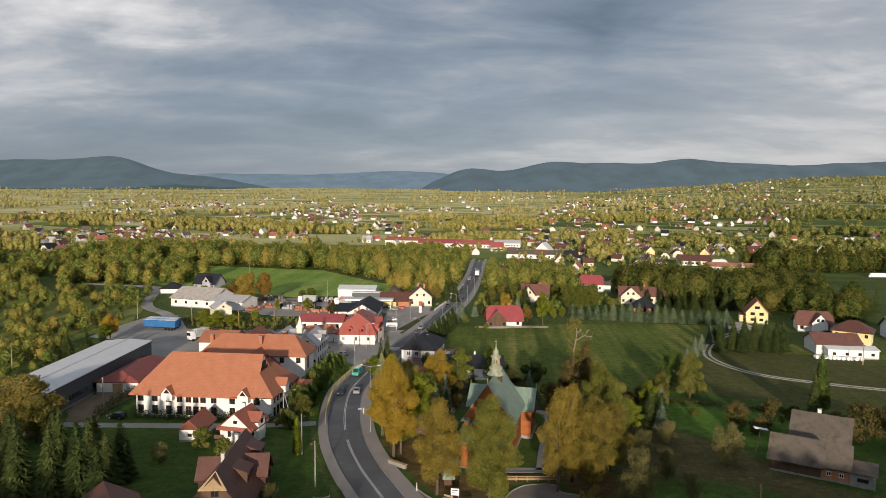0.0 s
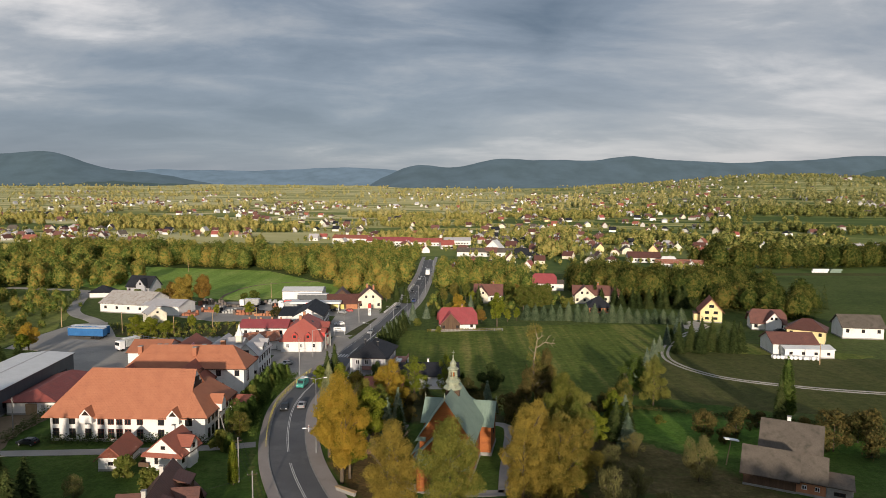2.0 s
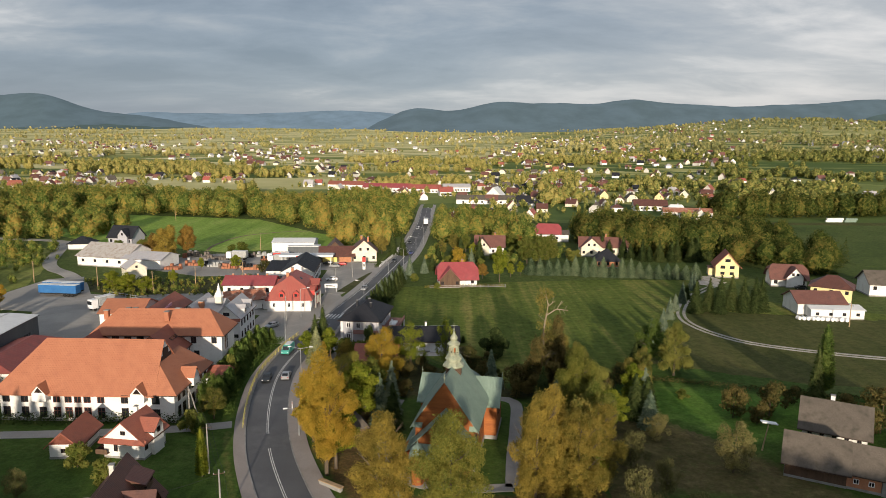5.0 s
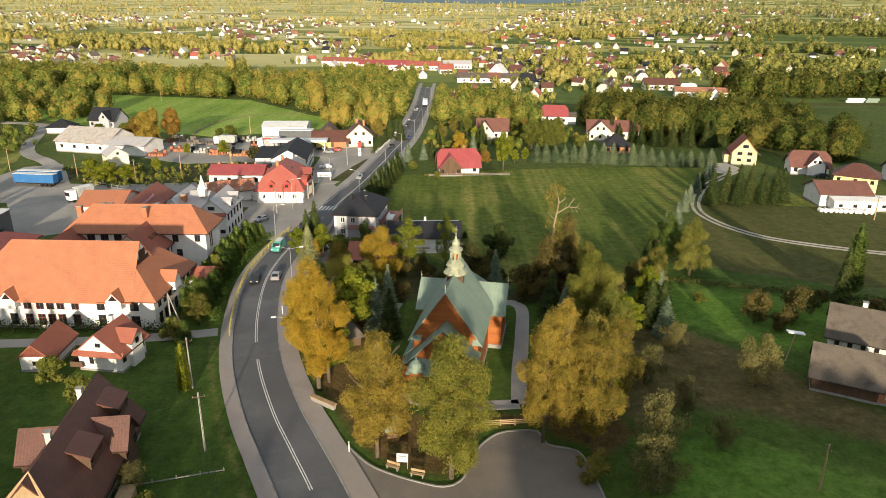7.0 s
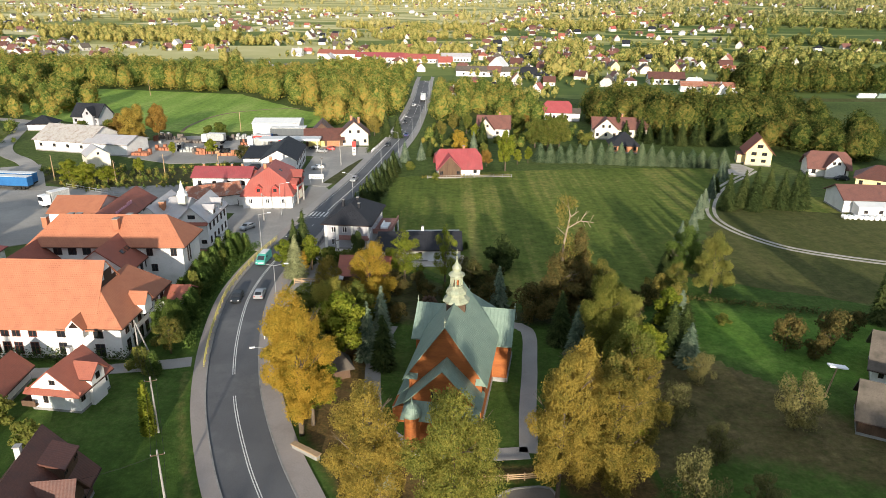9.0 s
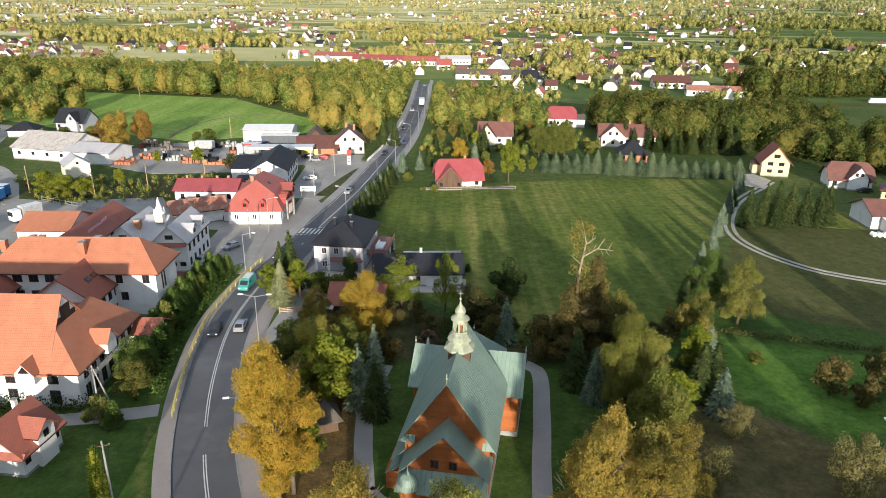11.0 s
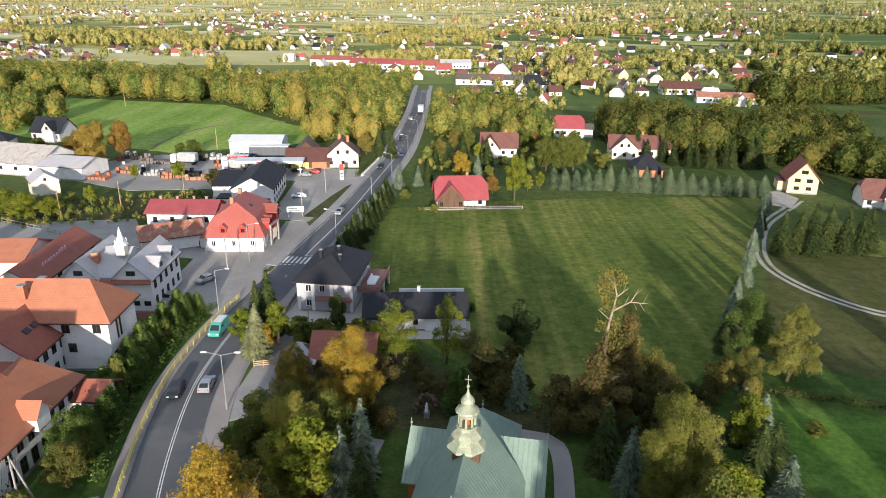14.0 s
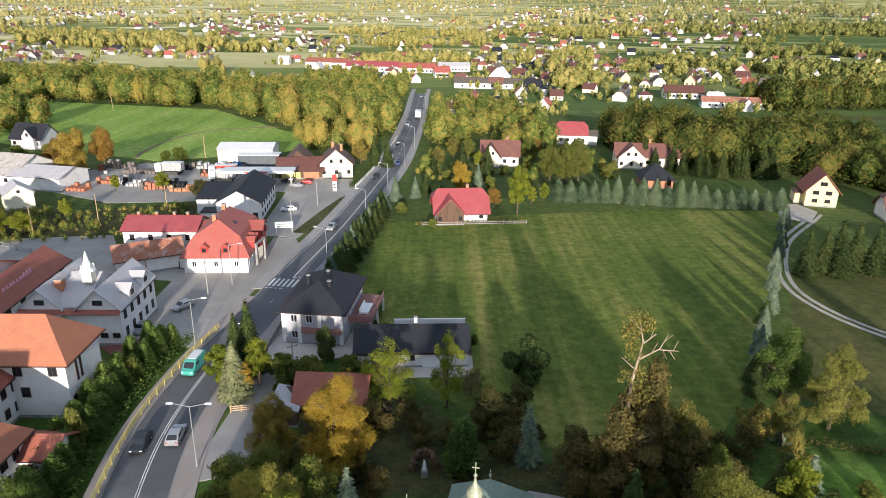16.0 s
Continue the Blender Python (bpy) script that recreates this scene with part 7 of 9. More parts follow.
plant("orange", -113.5, 306.4, 15.0, 4.2)
plant("orange", -126, 301, 12, 3.8)
plant("lime", -98.5, 281.0, 5.2, 1.6)
plant("lime", -84.5, 281.0, 6.4, 2.2)
plant("lime", -98.0, 252.0, 6.0, 1.9)
plant("birch", -115.0, 242.0, 7.4, 3.8)
plant("birch", -108.5, 239.5, 7.4, 3.8)
plant("lime", -102.5, 240.0, 6.0, 3.0)
plant("bush", -94, 322, 5, 3.4)
plant("bush", -99, 321, 4, 2.4)
plant("brown_bush", -72, 277, 5, 3)
plant("bush", -140, 322, 6, 4)
plant("bush", -149, 318, 6, 4)
plant("bush", -133, 315, 5, 4)
plant("yellow", -138.9, 216.4, 9.5, 3.6)
plant("lime", -137, 210, 7, 3.0)
plant("spruce", -128.5, 186.5, 9, 3.2)
plant("spruce", -132.5, 182.5, 9.5, 3.2)
plant("spruce2", -125.5, 190.5, 8.5, 3.0)
# west of the hall and under the start of the flight
plant("olive2", -101.0, 120.5, 13.6, 8.6)
plant("olive2", -109, 117, 12, 7)
plant("olive", -95, 116, 10, 5)
plant("fruit", -63.5, 107.5, 4.6, 2.0)
plant("bush", -59.5, 117.0, 4.4, 2.4)
plant("bush", -46, 131.0, 4.4, 2.4)
plant("green_maple", -46.0, 141.5, 7.6, 2.9)
plant("near_olive", -44.0, 136.6, 6.6, 2.8)
plant("lime_cypress", -38.3, 114.5, 8.4, 1.0)
plant("thuja", -44.0, 130.0, 4.0, 1.2)
plant("bush", -52.0, 111.5, 4.2, 2.4)
plant("fruit", -36.5, 93, 4.0, 1.8)
plant("bush", -33.5, 89, 3, 1.5)
for x, y, h in ((-80.6, 91.1, 14.2), (-74.9, 91.7, 13.7), (-70.0, 92.1, 14.2), (-66.7, 95.2, 11.3), (-66.9, 100.0, 11.2), (-85, 97, 13), (-78, 99, 13.5), (-73, 100, 12), (-90, 102, 12), (-84, 106, 11), (-76, 106.5, 10), (-93, 95, 13), (-88, 89, 14), (-64, 88, 12), (-97, 106, 11)):
    plant("spruce" if RNG.random() < 0.7 else "spruce2", x, y, h, 2.9)
for i in range(20):  # clipped spruces between road and field
    u = i / 19
    plant("blue" if i % 3 == 1 else "spruce", -23.8 + 6.4 * u + RNG.uniform(-0.4, 0.4), 209 + 57 * u, RNG.uniform(6.2, 8.2) - 1.4 * u, RNG.uniform(1.9, 2.3))
for i in range(9):
    u = i / 8
    plant("spruce2", -21.6 + 5.0 * u, 214 + 44 * u, RNG.uniform(5, 6.5), 1.9)
for i in range(19):  # blue spruces along the far edge of the hay field
    u = i / 18
    plant("hedge_blue", 33 + 62 * u, 277.5 - 6.5 * u + RNG.uniform(-1, 1), RNG.uniform(5.4, 8.2), RNG.uniform(2.5, 3.1))
for x, y, h in ((45.5, 171.7, 5.2), (47.0, 175.5, 5.0), (49.2, 178.9, 5.4), (51.5, 184, 5.6), (54.5, 189.6, 6.4), (57.5, 195.5, 5.0), (61.1, 200.8, 6.2), (66.6, 212.1, 6.6), (71.5, 222, 5.5), (77.0, 231.8, 7.3), (80.5, 238, 5.0), (87.0, 251.3, 6.4), (90, 256, 5.5)):
    plant("blue" if h > 5.3 else "spruce2", x, y, h, 1.7)
for x, y, h in ((77.0, 219.7, 9.6), (81.9, 221.8, 9.7), (86.5, 224.6, 10.2), (89.5, 223.5, 10.5), (92.4, 221.2, 10.3), (95.7, 220.8, 10.3), (98.6, 222.5, 9.6), (84.0, 219.5, 8.6)):
    plant("spruce", x, y, h * 1.12, 2.7)
for i in range(20):  # dark firs at the foot of the eastern wood
    u = i / 19
    plant("spruce2" if i % 3 else "spruce", 70 + 74 * u + RNG.uniform(-1.6, 1.6), 322 - 16 * math.sin(math.pi * min(1, u * 1.25)) + RNG.uniform(-2, 2), RNG.uniform(7.5, 12.5), RNG.uniform(2.2, 3.0))
for i in range(11):  # small clipped trees behind the garages
    plant("thuja", -12.5 + 1.7 * i, 190.5 - 0.40 * i + RNG.uniform(-0.3, 0.3), RNG.uniform(1.6, 2.8), 0.7)
for y in range(143, 184, 2):  # tall hedge trees between hotel and road
    p, _ = beside(y, -9.2 + RNG.uniform(-0.8, 0.6))
    plant("bush" if y % 14 == 3 else "hedge_thuja", p.x, p.y, RNG.uniform(4.4, 6.4), RNG.uniform(1.5, 2.0))
    if y % 4 < 3:
        q, _ = beside(y, -11.8)
        plant("hedge_thuja", q.x, q.y, RNG.uniform(4.0, 5.6), 1.8)


# ---- woods and far land ----
def wood(name, label, spots, mat="wood_leaf", seed=1, per=150, size=1.1, conifers=0.2, core=0.8, body_rows=5, body_cols=7):
    """Many trees in one mesh. spots: (x, y, height, tint)."""
    rng = np.random.default_rng(seed)
    verts, tints = [], []
    protos = [np.concatenate([crown_leaves(rng, per, 12, 4.4, 0.04, size, seed + 3 * k, 0.55, deep=0.16, taper=rng.uniform(0.05, 0.3)), crown_core(12, 4.4, 0.04, core, body_rows, body_cols, seed + 3 * k)]) for k in range(6)]
    firs = [conifer_tris(rng, 12, 2.8, round(per * 1.3) + 20, 0.03, size * 0.95) for _ in range(3)]
    for x, y, h, tint in spots:
        fir = rng.random() < conifers
        p = (firs if fir else protos)[rng.integers(3 if fir else 6)]
        a = rng.random() * math.tau
        s = h / 12
        w = s * rng.uniform(0.8, 1.15)
        q = np.stack([(p[:, 0] * math.cos(a) - p[:, 1] * math.sin(a)) * w + x, (p[:, 0] * math.sin(a) + p[:, 1] * math.cos(a)) * w + y, p[:, 2] * s + ground_z(x, y)], 1)
        verts.append(q)
        tints.append(np.full(len(q) // 3, 0.0 if fir else tint))
    me = mesh_from_tris(name, np.concatenate(verts), M[mat], np.concatenate(tints))
    return tagged(new(name, me), label, "wood", kind="stuff")


def scatter(rng, poly, n, h0, h1, warm=0.5):
    xs, ys = [p[0] for p in poly], [p[1] for p in poly]
    out = []
    while len(out) < n:
        x, y = rng.uniform(min(xs), max(xs)), rng.uniform(min(ys), max(ys))
        inside = False
        for (ax, ay), (bx, by) in zip(poly, [*poly[1:], poly[0]]):
            if (ay > y) != (by > y) and x < (bx - ax) * (y - ay) / (by - ay) + ax:
                inside = not inside
        if inside:
            out.append((x, y, rng.uniform(h0, h1), min(1, max(0, rng.gauss(warm, 0.28)))))
    return out


R2 = random.Random(11)
wood("meadow_wood", "belt of tall trees in green, yellow and rust behind the meadow",
     scatter(R2, [(-340, 480), (-235, 474), (-120, 450), (-70, 388), (-26, 372), (-22, 440), (-60, 480), (-140, 520), (-260, 540), (-340, 560)], 300, 11, 17, 0.34), seed=2, per=640, size=0.42, conifers=0.08)
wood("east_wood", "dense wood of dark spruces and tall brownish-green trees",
     scatter(R2, [(66, 356), (80, 324), (97, 318), (108, 311), (120, 317), (146, 334), (140, 352), (110, 356), (72, 378)], 170, 12.5, 18.5, 0.32), "east_shade_leaf", seed=3, per=1000, size=0.31, conifers=0.35)
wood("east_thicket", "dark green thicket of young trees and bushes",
     scatter(R2, [(119, 308), (125, 300), (128, 290), (142, 279), (156, 277), (176, 308), (172, 330), (178, 378), (165, 400), (135, 345)], 130, 6, 13, 0.22), "east_shade_leaf", seed=23, per=650, size=0.35, conifers=0.15)
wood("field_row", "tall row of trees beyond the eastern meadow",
     scatter(R2, [(172, 464), (204, 466), (280, 482), (420, 505), (420, 530), (280, 506), (175, 488)], 110, 13, 19, 0.20), "east_shade_leaf", seed=24, per=420, size=0.55, conifers=0.1)
wood("back_gardens", "small garden trees and shrubs behind the red-roofed house",
     scatter(R2, [(-8, 270), (6, 292), (28, 286), (34, 318), (-6, 335), (-12, 300)], 30, 2, 5.5, 0.35) + scatter(R2, [(30, 312), (56, 312), (60, 344), (30, 344)], 20, 2.5, 6, 0.35), seed=25, per=480, size=0.45, conifers=0.3)
wood("road_wood", "garden trees along the road",
     scatter(R2, [(-6, 352), (24, 343), (41, 346), (44, 385), (40, 430), (0, 470), (-6, 420)], 74, 8, 13, 0.35), seed=4, per=640, size=0.45)
wood("road_trees", "tall garden trees in yellow and green beside the road",
     scatter(R2, [(-27, 345), (-40, 362), (-70, 372), (-60, 350), (-40, 330)], 16, 8, 13, 0.7) + scatter(R2, [(-24, 380), (-24, 560), (-60, 600), (-110, 560), (-100, 480)], 110, 9, 14, 0.35), seed=8, per=520, size=0.5)
wood("west_wood", "dark wood and thicket beyond the rough meadow",
     scatter(R2, [(-420, 345), (-285, 348), (-205, 360), (-190, 400), (-215, 440), (-330, 480), (-450, 520)], 200, 8, 14, 0.25), seed=9, per=340, size=0.62, conifers=0.25)
wood("west_thicket", "scattered bushes and young trees on the rough meadow",
     scatter(R2, [(-330, 335), (-185, 330), (-160, 290), (-150, 215), (-140, 150), (-330, 130)], 400, 2.5, 7.0, 0.22) + scatter(R2, [(-150, 150), (-133, 155), (-133, 180), (-160, 240), (-175, 240)], 40, 3, 7, 0.4), seed=10, per=140, size=0.7, conifers=0.15, core=0.7)
R3 = random.Random(71)
wood("pasture_copse", "green and olive copse of trees on the rough pasture",
     scatter(R3, [(-310, 335), (-185, 345), (-165, 375), (-215, 440), (-330, 470)], 120, 6, 13, 0.45)
     + scatter(R3, [(-270, 255), (-185, 275), (-180, 318), (-250, 330)], 55, 3, 7, 0.4)
     + scatter(R3, [(-190, 215), (-160, 220), (-165, 260), (-205, 265)], 14, 4, 8, 0.4), "wood_leaf", 44, 380, 0.6, 0.12)
wood("weed_thicket", "tall weeds and shrubs behind the inn",
     scatter(R2, [(-135, 258), (-100, 258), (-64, 266), (-64, 246), (-80, 238), (-108, 230)], 300, 0.9, 2.6, 0.2), seed=12, per=110, size=0.7, conifers=0.0, core=0.5)
# added trees, never in view, that only cast shade over the near gardens
wood("south_wood", "unseen wood added behind the start of the flight to shade the gardens",
     scatter(R2, [(14, 10), (130, 0), (150, 40), (110, 56), (16, 52)], 400, 13.5, 17.4, 0.5) + scatter(R2, [(-10, 10), (-110, 0), (-120, 40), (-14, 48)], 130, 10.5, 14.5, 0.5), seed=13, per=90, size=1.0)


COVERS = ("tile_red", "roof_brown", "roof_terracotta", "roof_black", "roof_terracotta", "roof_eternit", "roof_eternit", "roof_brown", "roof_terracotta", "roof_grey")
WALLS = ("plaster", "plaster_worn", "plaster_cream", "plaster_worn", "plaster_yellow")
# far houses share a few shapes: kind, ridge, width, depth, eaves, ridge height, wall meshes, roof meshes
SHAPES = [(*k, {}, {}) for k in (("gable", "x", 11, 9, 4.0, 8.6), ("gable", "y", 9, 11, 4.6, 9.6), ("hip", "x", 12, 10, 5.2, 8.4), ("half", "x", 13, 10, 3.6, 8.6))]


def far_house(x, y, rot, k, cover, wall, s=1.0):
    kind, along, w, d, e, r, wm, rm = SHAPES[k]
    t = thing("house", {"plaster": "white", "plaster_worn": "off-white", "plaster_cream": "cream", "plaster_yellow": "yellow"}[wall] + " village house with a " +
              {"tile_red": "red tiled", "roof_brown": "brown tiled", "roof_terracotta": "brownish-red tiled", "roof_black": "dark", "metal_red": "bright red", "metal_crimson": "crimson", "roof_rust": "rusty metal", "roof_white": "white sheet", "roof_eternit": "weathered grey", "roof_grey": "pale grey", "tile_orange": "orange tiled"}[cover] + " roof", "house", "village houses",
              pose(x, y, ground_z(x, y) - 0.1, 0, 0, rot) @ Matrix.Scale(s, 4))
    if wall not in wm:
        wm[wall] = mesh_of("wall", body(w, d, e, r, kind, along, -1.0), M[wall])
    if cover not in rm:
        rm[cover] = mesh_of("roof", slab(roof_faces(w, d, e, r, kind, along, 0.6), 0.2), M[cover])
    part("wall", wm[wall], None, t)
    part("roof", rm[cover], None, t)
    if y < 800:
        for u in (-0.25, 0.25):
            part("window", window_meshes(1.3, 1.4, "frame_brown", 2)[1], None, t, at=face_pose("front", w, d, u * w, 1.9))
        part("window", window_meshes(1.3, 1.4, "frame_brown", 2)[1], None, t, at=face_pose("right", w, d, 0, 1.9))
        if "stack" not in wm:
            wm["stack"] = mesh_of("chimney", boxes((-0.4, -0.4, -2.0, 0.4, 0.4, 1.2), (-0.5, -0.5, 1.2, 0.5, 0.5, 1.35)), M["plaster_grey"])
        part("chimney", wm["stack"], None, t, at=pose(w * 0.12, d * 0.06, r))
    return t


HOMES = []


def settle(n, x0, x1, y0, y1, tight=14):
    k = 0
    while k < n:
        x, y = R2.uniform(x0, x1), R2.uniform(y0, y1)
        if abs(x + 14) < 16 and y < 620 or 130 < x and y < 560 or any((x - a) ** 2 + (y - b) ** 2 < tight * tight for a, b in HOMES):
            k += 0.2
            continue
        HOMES.append((x, y))
        far_house(x, y, R2.choice((0, 90, 180)) + R2.gauss(-8, 14), R2.randrange(4), R2.choice(COVERS), R2.choice(WALLS), R2.uniform(0.62, 0.9))
        k += 1


def home(x, y, cover, wall="plaster"):
    HOMES.append((x, y))
    far_house(x, y, R2.choice((0, 90, 180)) + R2.gauss(-8, 12), R2.randrange(4), cover, wall, R2.uniform(0.66, 0.88))


home(14, 473, "metal_red", "plaster_cream")
home(55, 461, "metal_red", "plaster")
home(67, 531, "roof_black", "plaster")
home(108, 601, "roof_grey", "plaster_cream")
home(30, 1257, "tile_red", "plaster")
home(87, 1146, "tile_red", "plaster")
home(147, 990, "tile_red", "plaster")
home(170, 901, "tile_red", "plaster")
home(258, 1157, "metal_red", "plaster")
home(144, 704, "metal_red", "plaster")
home(175, 708, "roof_brown", "plaster")
home(187, 693, "roof_black", "plaster")
home(109, 733, "tile_red", "plaster")
home(105, 863, "roof_brown", "plaster")
home(86, 696, "tile_red", "plaster")
home(111, 683, "roof_brown", "plaster_cream")
home(85, 789, "roof_brown", "plaster")
home(216, 673, "roof_grey", "plaster")
home(179, 591, "metal_crimson", "plaster_yellow")
home(247, 765, "metal_crimson", "plaster")
home(163, 500, "roof_white", "plaster")
home(169, 468, "roof_rust", "plaster")
home(214, 565, "roof_eternit", "plaster")
home(334, 1120, "roof_brown", "plaster")
home(342, 1080, "roof_grey", "plaster")
home(360, 1084, "tile_red", "plaster")
home(320, 775, "roof_eternit", "plaster")
home(364, 798, "roof_brown", "plaster")
home(419, 841, "roof_black", "plaster")
home(403, 746, "tile_red", "plaster")
home(354, 840, "metal_red", "plaster")
home(219, 910, "roof_black", "plaster")
home(123, 509, "roof_brown", "plaster")
home(96, 541, "roof_brown", "plaster_cream")
home(47, 511, "roof_rust", "plaster_cream")
home(88, 757, "metal_red", "plaster")
home(106, 793, "roof_brown", "plaster")
home(96, 947, "roof_eternit", "plaster")
home(196, 1116, "roof_black", "plaster")
home(248, 1223, "roof_brown", "plaster")
home(-616, 1115, "roof_black", "plaster")
home(-515, 927, "tile_red", "plaster")
home(-556, 1153, "roof_eternit", "plaster")
home(-472, 1012, "tile_red", "plaster")
home(-360, 864, "roof_black", "plaster")
home(-274, 787, "metal_red", "plaster")
home(-252, 791, "roof_rust", "plaster_cream")
home(-832, 1657, "tile_red", "plaster")
home(-924, 1780, "roof_eternit", "plaster")
home(-929, 2557, "roof_eternit", "plaster")
home(-467, 833, "tile_red", "plaster")
home(-414, 777, "roof_grey", "plaster")
home(-456, 906, "roof_brown", "plaster")
home(-98, 598, "roof_black", "plaster_cream")
home(-44, 585, "roof_black", "plaster")
home(-30, 460, "tile_red", "plaster_cream")
home(-72, 661, "roof_grey", "plaster_yellow")
home(-57, 608, "metal_red", "plaster")
home(-103, 657, "roof_grey", "plaster_cream")
home(-94, 575, "tile_red", "plaster")
home(-13, 669, "tile_red", "plaster_yellow")
home(-21, 588, "tile_red", "plaster")
home(-254, 1336, "tile_red", "plaster")
home(-141, 756, "metal_red", "plaster")
home(-145, 1133, "roof_grey", "plaster")
settle(8, -140, -25, 560, 640)
settle(14, 0, 70, 430, 620)
settle(50, 20, 260, 480, 800)
settle(26, -520, -260, 600, 900)
settle(45, -250, 450, 750, 1200, 18)
settle(24, 250, 600, 600, 1000, 24)


def hamlet(n, lean0, lean1, y0, y1, near=16):
    """Houses in loose clusters in a wedge that widens with the distance; lean: metres east for each metre north."""
    k = tries = 0
    while k < n and tries < 6000:
        tries += 1
        y = y0 + (y1 - y0) * R2.random() ** 1.4
        x = R2.uniform(lean0, lean1) * y
        if noise.noise((x / 95, y / 150, 2.7)) < -0.05 or 130 < x and y < 560 or any((x - a) ** 2 + (y - b) ** 2 < near * near for a, b in HOMES):
            continue
        HOMES.append((x, y))
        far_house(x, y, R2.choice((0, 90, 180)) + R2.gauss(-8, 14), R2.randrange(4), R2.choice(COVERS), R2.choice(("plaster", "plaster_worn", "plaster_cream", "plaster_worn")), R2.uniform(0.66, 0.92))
        k += 1


hamlet(75, -0.80, -0.50, 560, 1500)
hamlet(48, 0.02, 0.36, 620, 1400)
hamlet(24, -0.30, 0.0, 720, 1500)


def distant_village(n, seed):
    """Houses too far off to pick apart, in one mesh with a wall and several roof materials."""
    rng = random.Random(seed)
    covers = ("tile_red", "roof_brown", "roof_eternit", "roof_grey", "roof_terracotta")
    verts, faces, slots = [], [], []
    k = 0
    while k < n:
        y = rng.uniform(1100, 3300)
        x = rng.uniform(-0.62, 0.62) * (y + 100)
        if noise.noise((x / 260, y / 420, 8.1)) < -0.02 + (0.12 if x < 0 else -0.1) or x > 0.40 * y and y > 1900 and rng.random() < 0.8:
            continue
        HOMES.append((x, y))
        w, d, e, r = rng.uniform(3.8, 6), rng.uniform(3.4, 4.8), rng.uniform(3, 4.5), rng.uniform(6.8, 9)
        m = pose(x, y, ground_z(x, y), 0, 0, rng.choice((0, 90)) + rng.gauss(-8, 14))
        b = len(verts)
        for p in ((-w, -d, -2), (w, -d, -2), (w, d, -2), (-w, d, -2), (-w, -d, e), (w, -d, e), (w, d, e), (-w, d, e), (-w, 0, r), (w, 0, r), (-w - 0.5, -d - 0.6, e - 0.3), (w + 0.5, -d - 0.6, e - 0.3), (w + 0.5, d + 0.6, e - 0.3), (-w - 0.5, d + 0.6, e - 0.3), (-w - 0.5, 0, r + 0.2), (w + 0.5, 0, r + 0.2)):
            verts.append(m @ Vector(p))
        for f in ((0, 1, 5, 4), (2, 3, 7, 6), (1, 2, 6, 9, 5), (3, 0, 4, 8, 7)):
            faces.append([b + i for i in f])
            slots.append(k % 2)
        c = 2 + rng.randrange(len(covers))
        for f in ((10, 11, 15, 14), (12, 13, 14, 15)):
            faces.append([b + i for i in f])
            slots.append(c)
        k += 1
    me = bpy.data.meshes.new("distant_village")
    me.from_pydata(verts, [], faces)
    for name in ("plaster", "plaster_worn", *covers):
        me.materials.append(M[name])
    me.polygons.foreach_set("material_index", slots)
    tagged(new("distant_village", me), "far scattered white village houses with red and brown roofs", "village", kind="stuff")


distant_village(560, 21)


def market(x, y, rot, w, d, e, r, cover, label):
    HOMES.append((x, y))
    house("long_building", label, "building", x, y, rot, w, d, e, r, "gable", "x", cover=cover, over=0.5, plinth=False, gutter=False, wins=[("front", 8, e * 0.5, 1.4, 1.4)])


market(-58, 668, -6, 46, 13, 5, 8.5, "metal_crimson", "long white building with a crimson roof")
market(-22, 662, -4, 30, 12, 4.5, 8, "metal_red", "white shop building with a red roof")
market(-100, 690, -10, 36, 14, 6, 9, "tile_red", "long white building with red tiles")
market(8, 676, 4, 26, 12, 5, 8, "roof_grey", "white building with a grey roof")
market(30, 560, -4, 46, 11, 4, 7, "roof_eternit", "long low building with weathered grey roof")
market(40, 590, 70, 14, 13, 5, 11.5, "roof_white", "white gabled house with a pale roof")
market(-2, 628, 10, 12, 10, 4.5, 8.5, "metal_red", "small shop with a bright red roof")
market(150, 520, -6, 24, 11, 4, 8, "roof_brown", "long farm house with a brown roof")
market(165, 480, -10, 34, 10, 3.6, 6, "roof_rust", "low shed with a rusty metal roof")


TAKEN = {(round(x / 9) + i, round(y / 9) + j) for x, y in HOMES for i in (-1, 0, 1) for j in (-1, 0, 1)}


def far_trees(n, seed, y0, y1, h0, h1, lean=1.4):
    """Copses and hedgerows that stretch across the valley, dense to the east, with open strips between them."""
    rng = random.Random(seed)
    out = []
    while len(out) < n:
        y = y0 + (y1 - y0) * rng.random() ** lean
        x = rng.uniform(-0.80, 0.70) * (y + 60)
        density = 0.9 * noise.noise((x / 330, y / 150, 4.2)) + 0.7 * noise.noise((x / 90, y / 75, 1.0))
        east = min(1.0, max(0.0, (x / (y + 50) - 0.12) / 0.30))
        hill = 0.12 if x > 0.4 * y and y > 2300 else 0.0
        plain = 0.26 if x < 0.1 * y and 900 < y < 2700 else 0.55 if x > 0.19 * y and y < 1150 else 0.06
        if density < -0.02 - 0.22 * east - hill + plain or 176 < x < 420 and y < 462 or (round(x / 9), round(y / 9)) in TAKEN or abs(x + 14) < 14 and y < 640:
            continue
        # tints darken eastward, with the cloud shade there put into the colour
        out.append((x, y, rng.uniform(h0, h1), min(1, max(0, rng.gauss(0.70 - 0.62 * east, 0.2)))))
    return out


GARDENS = []
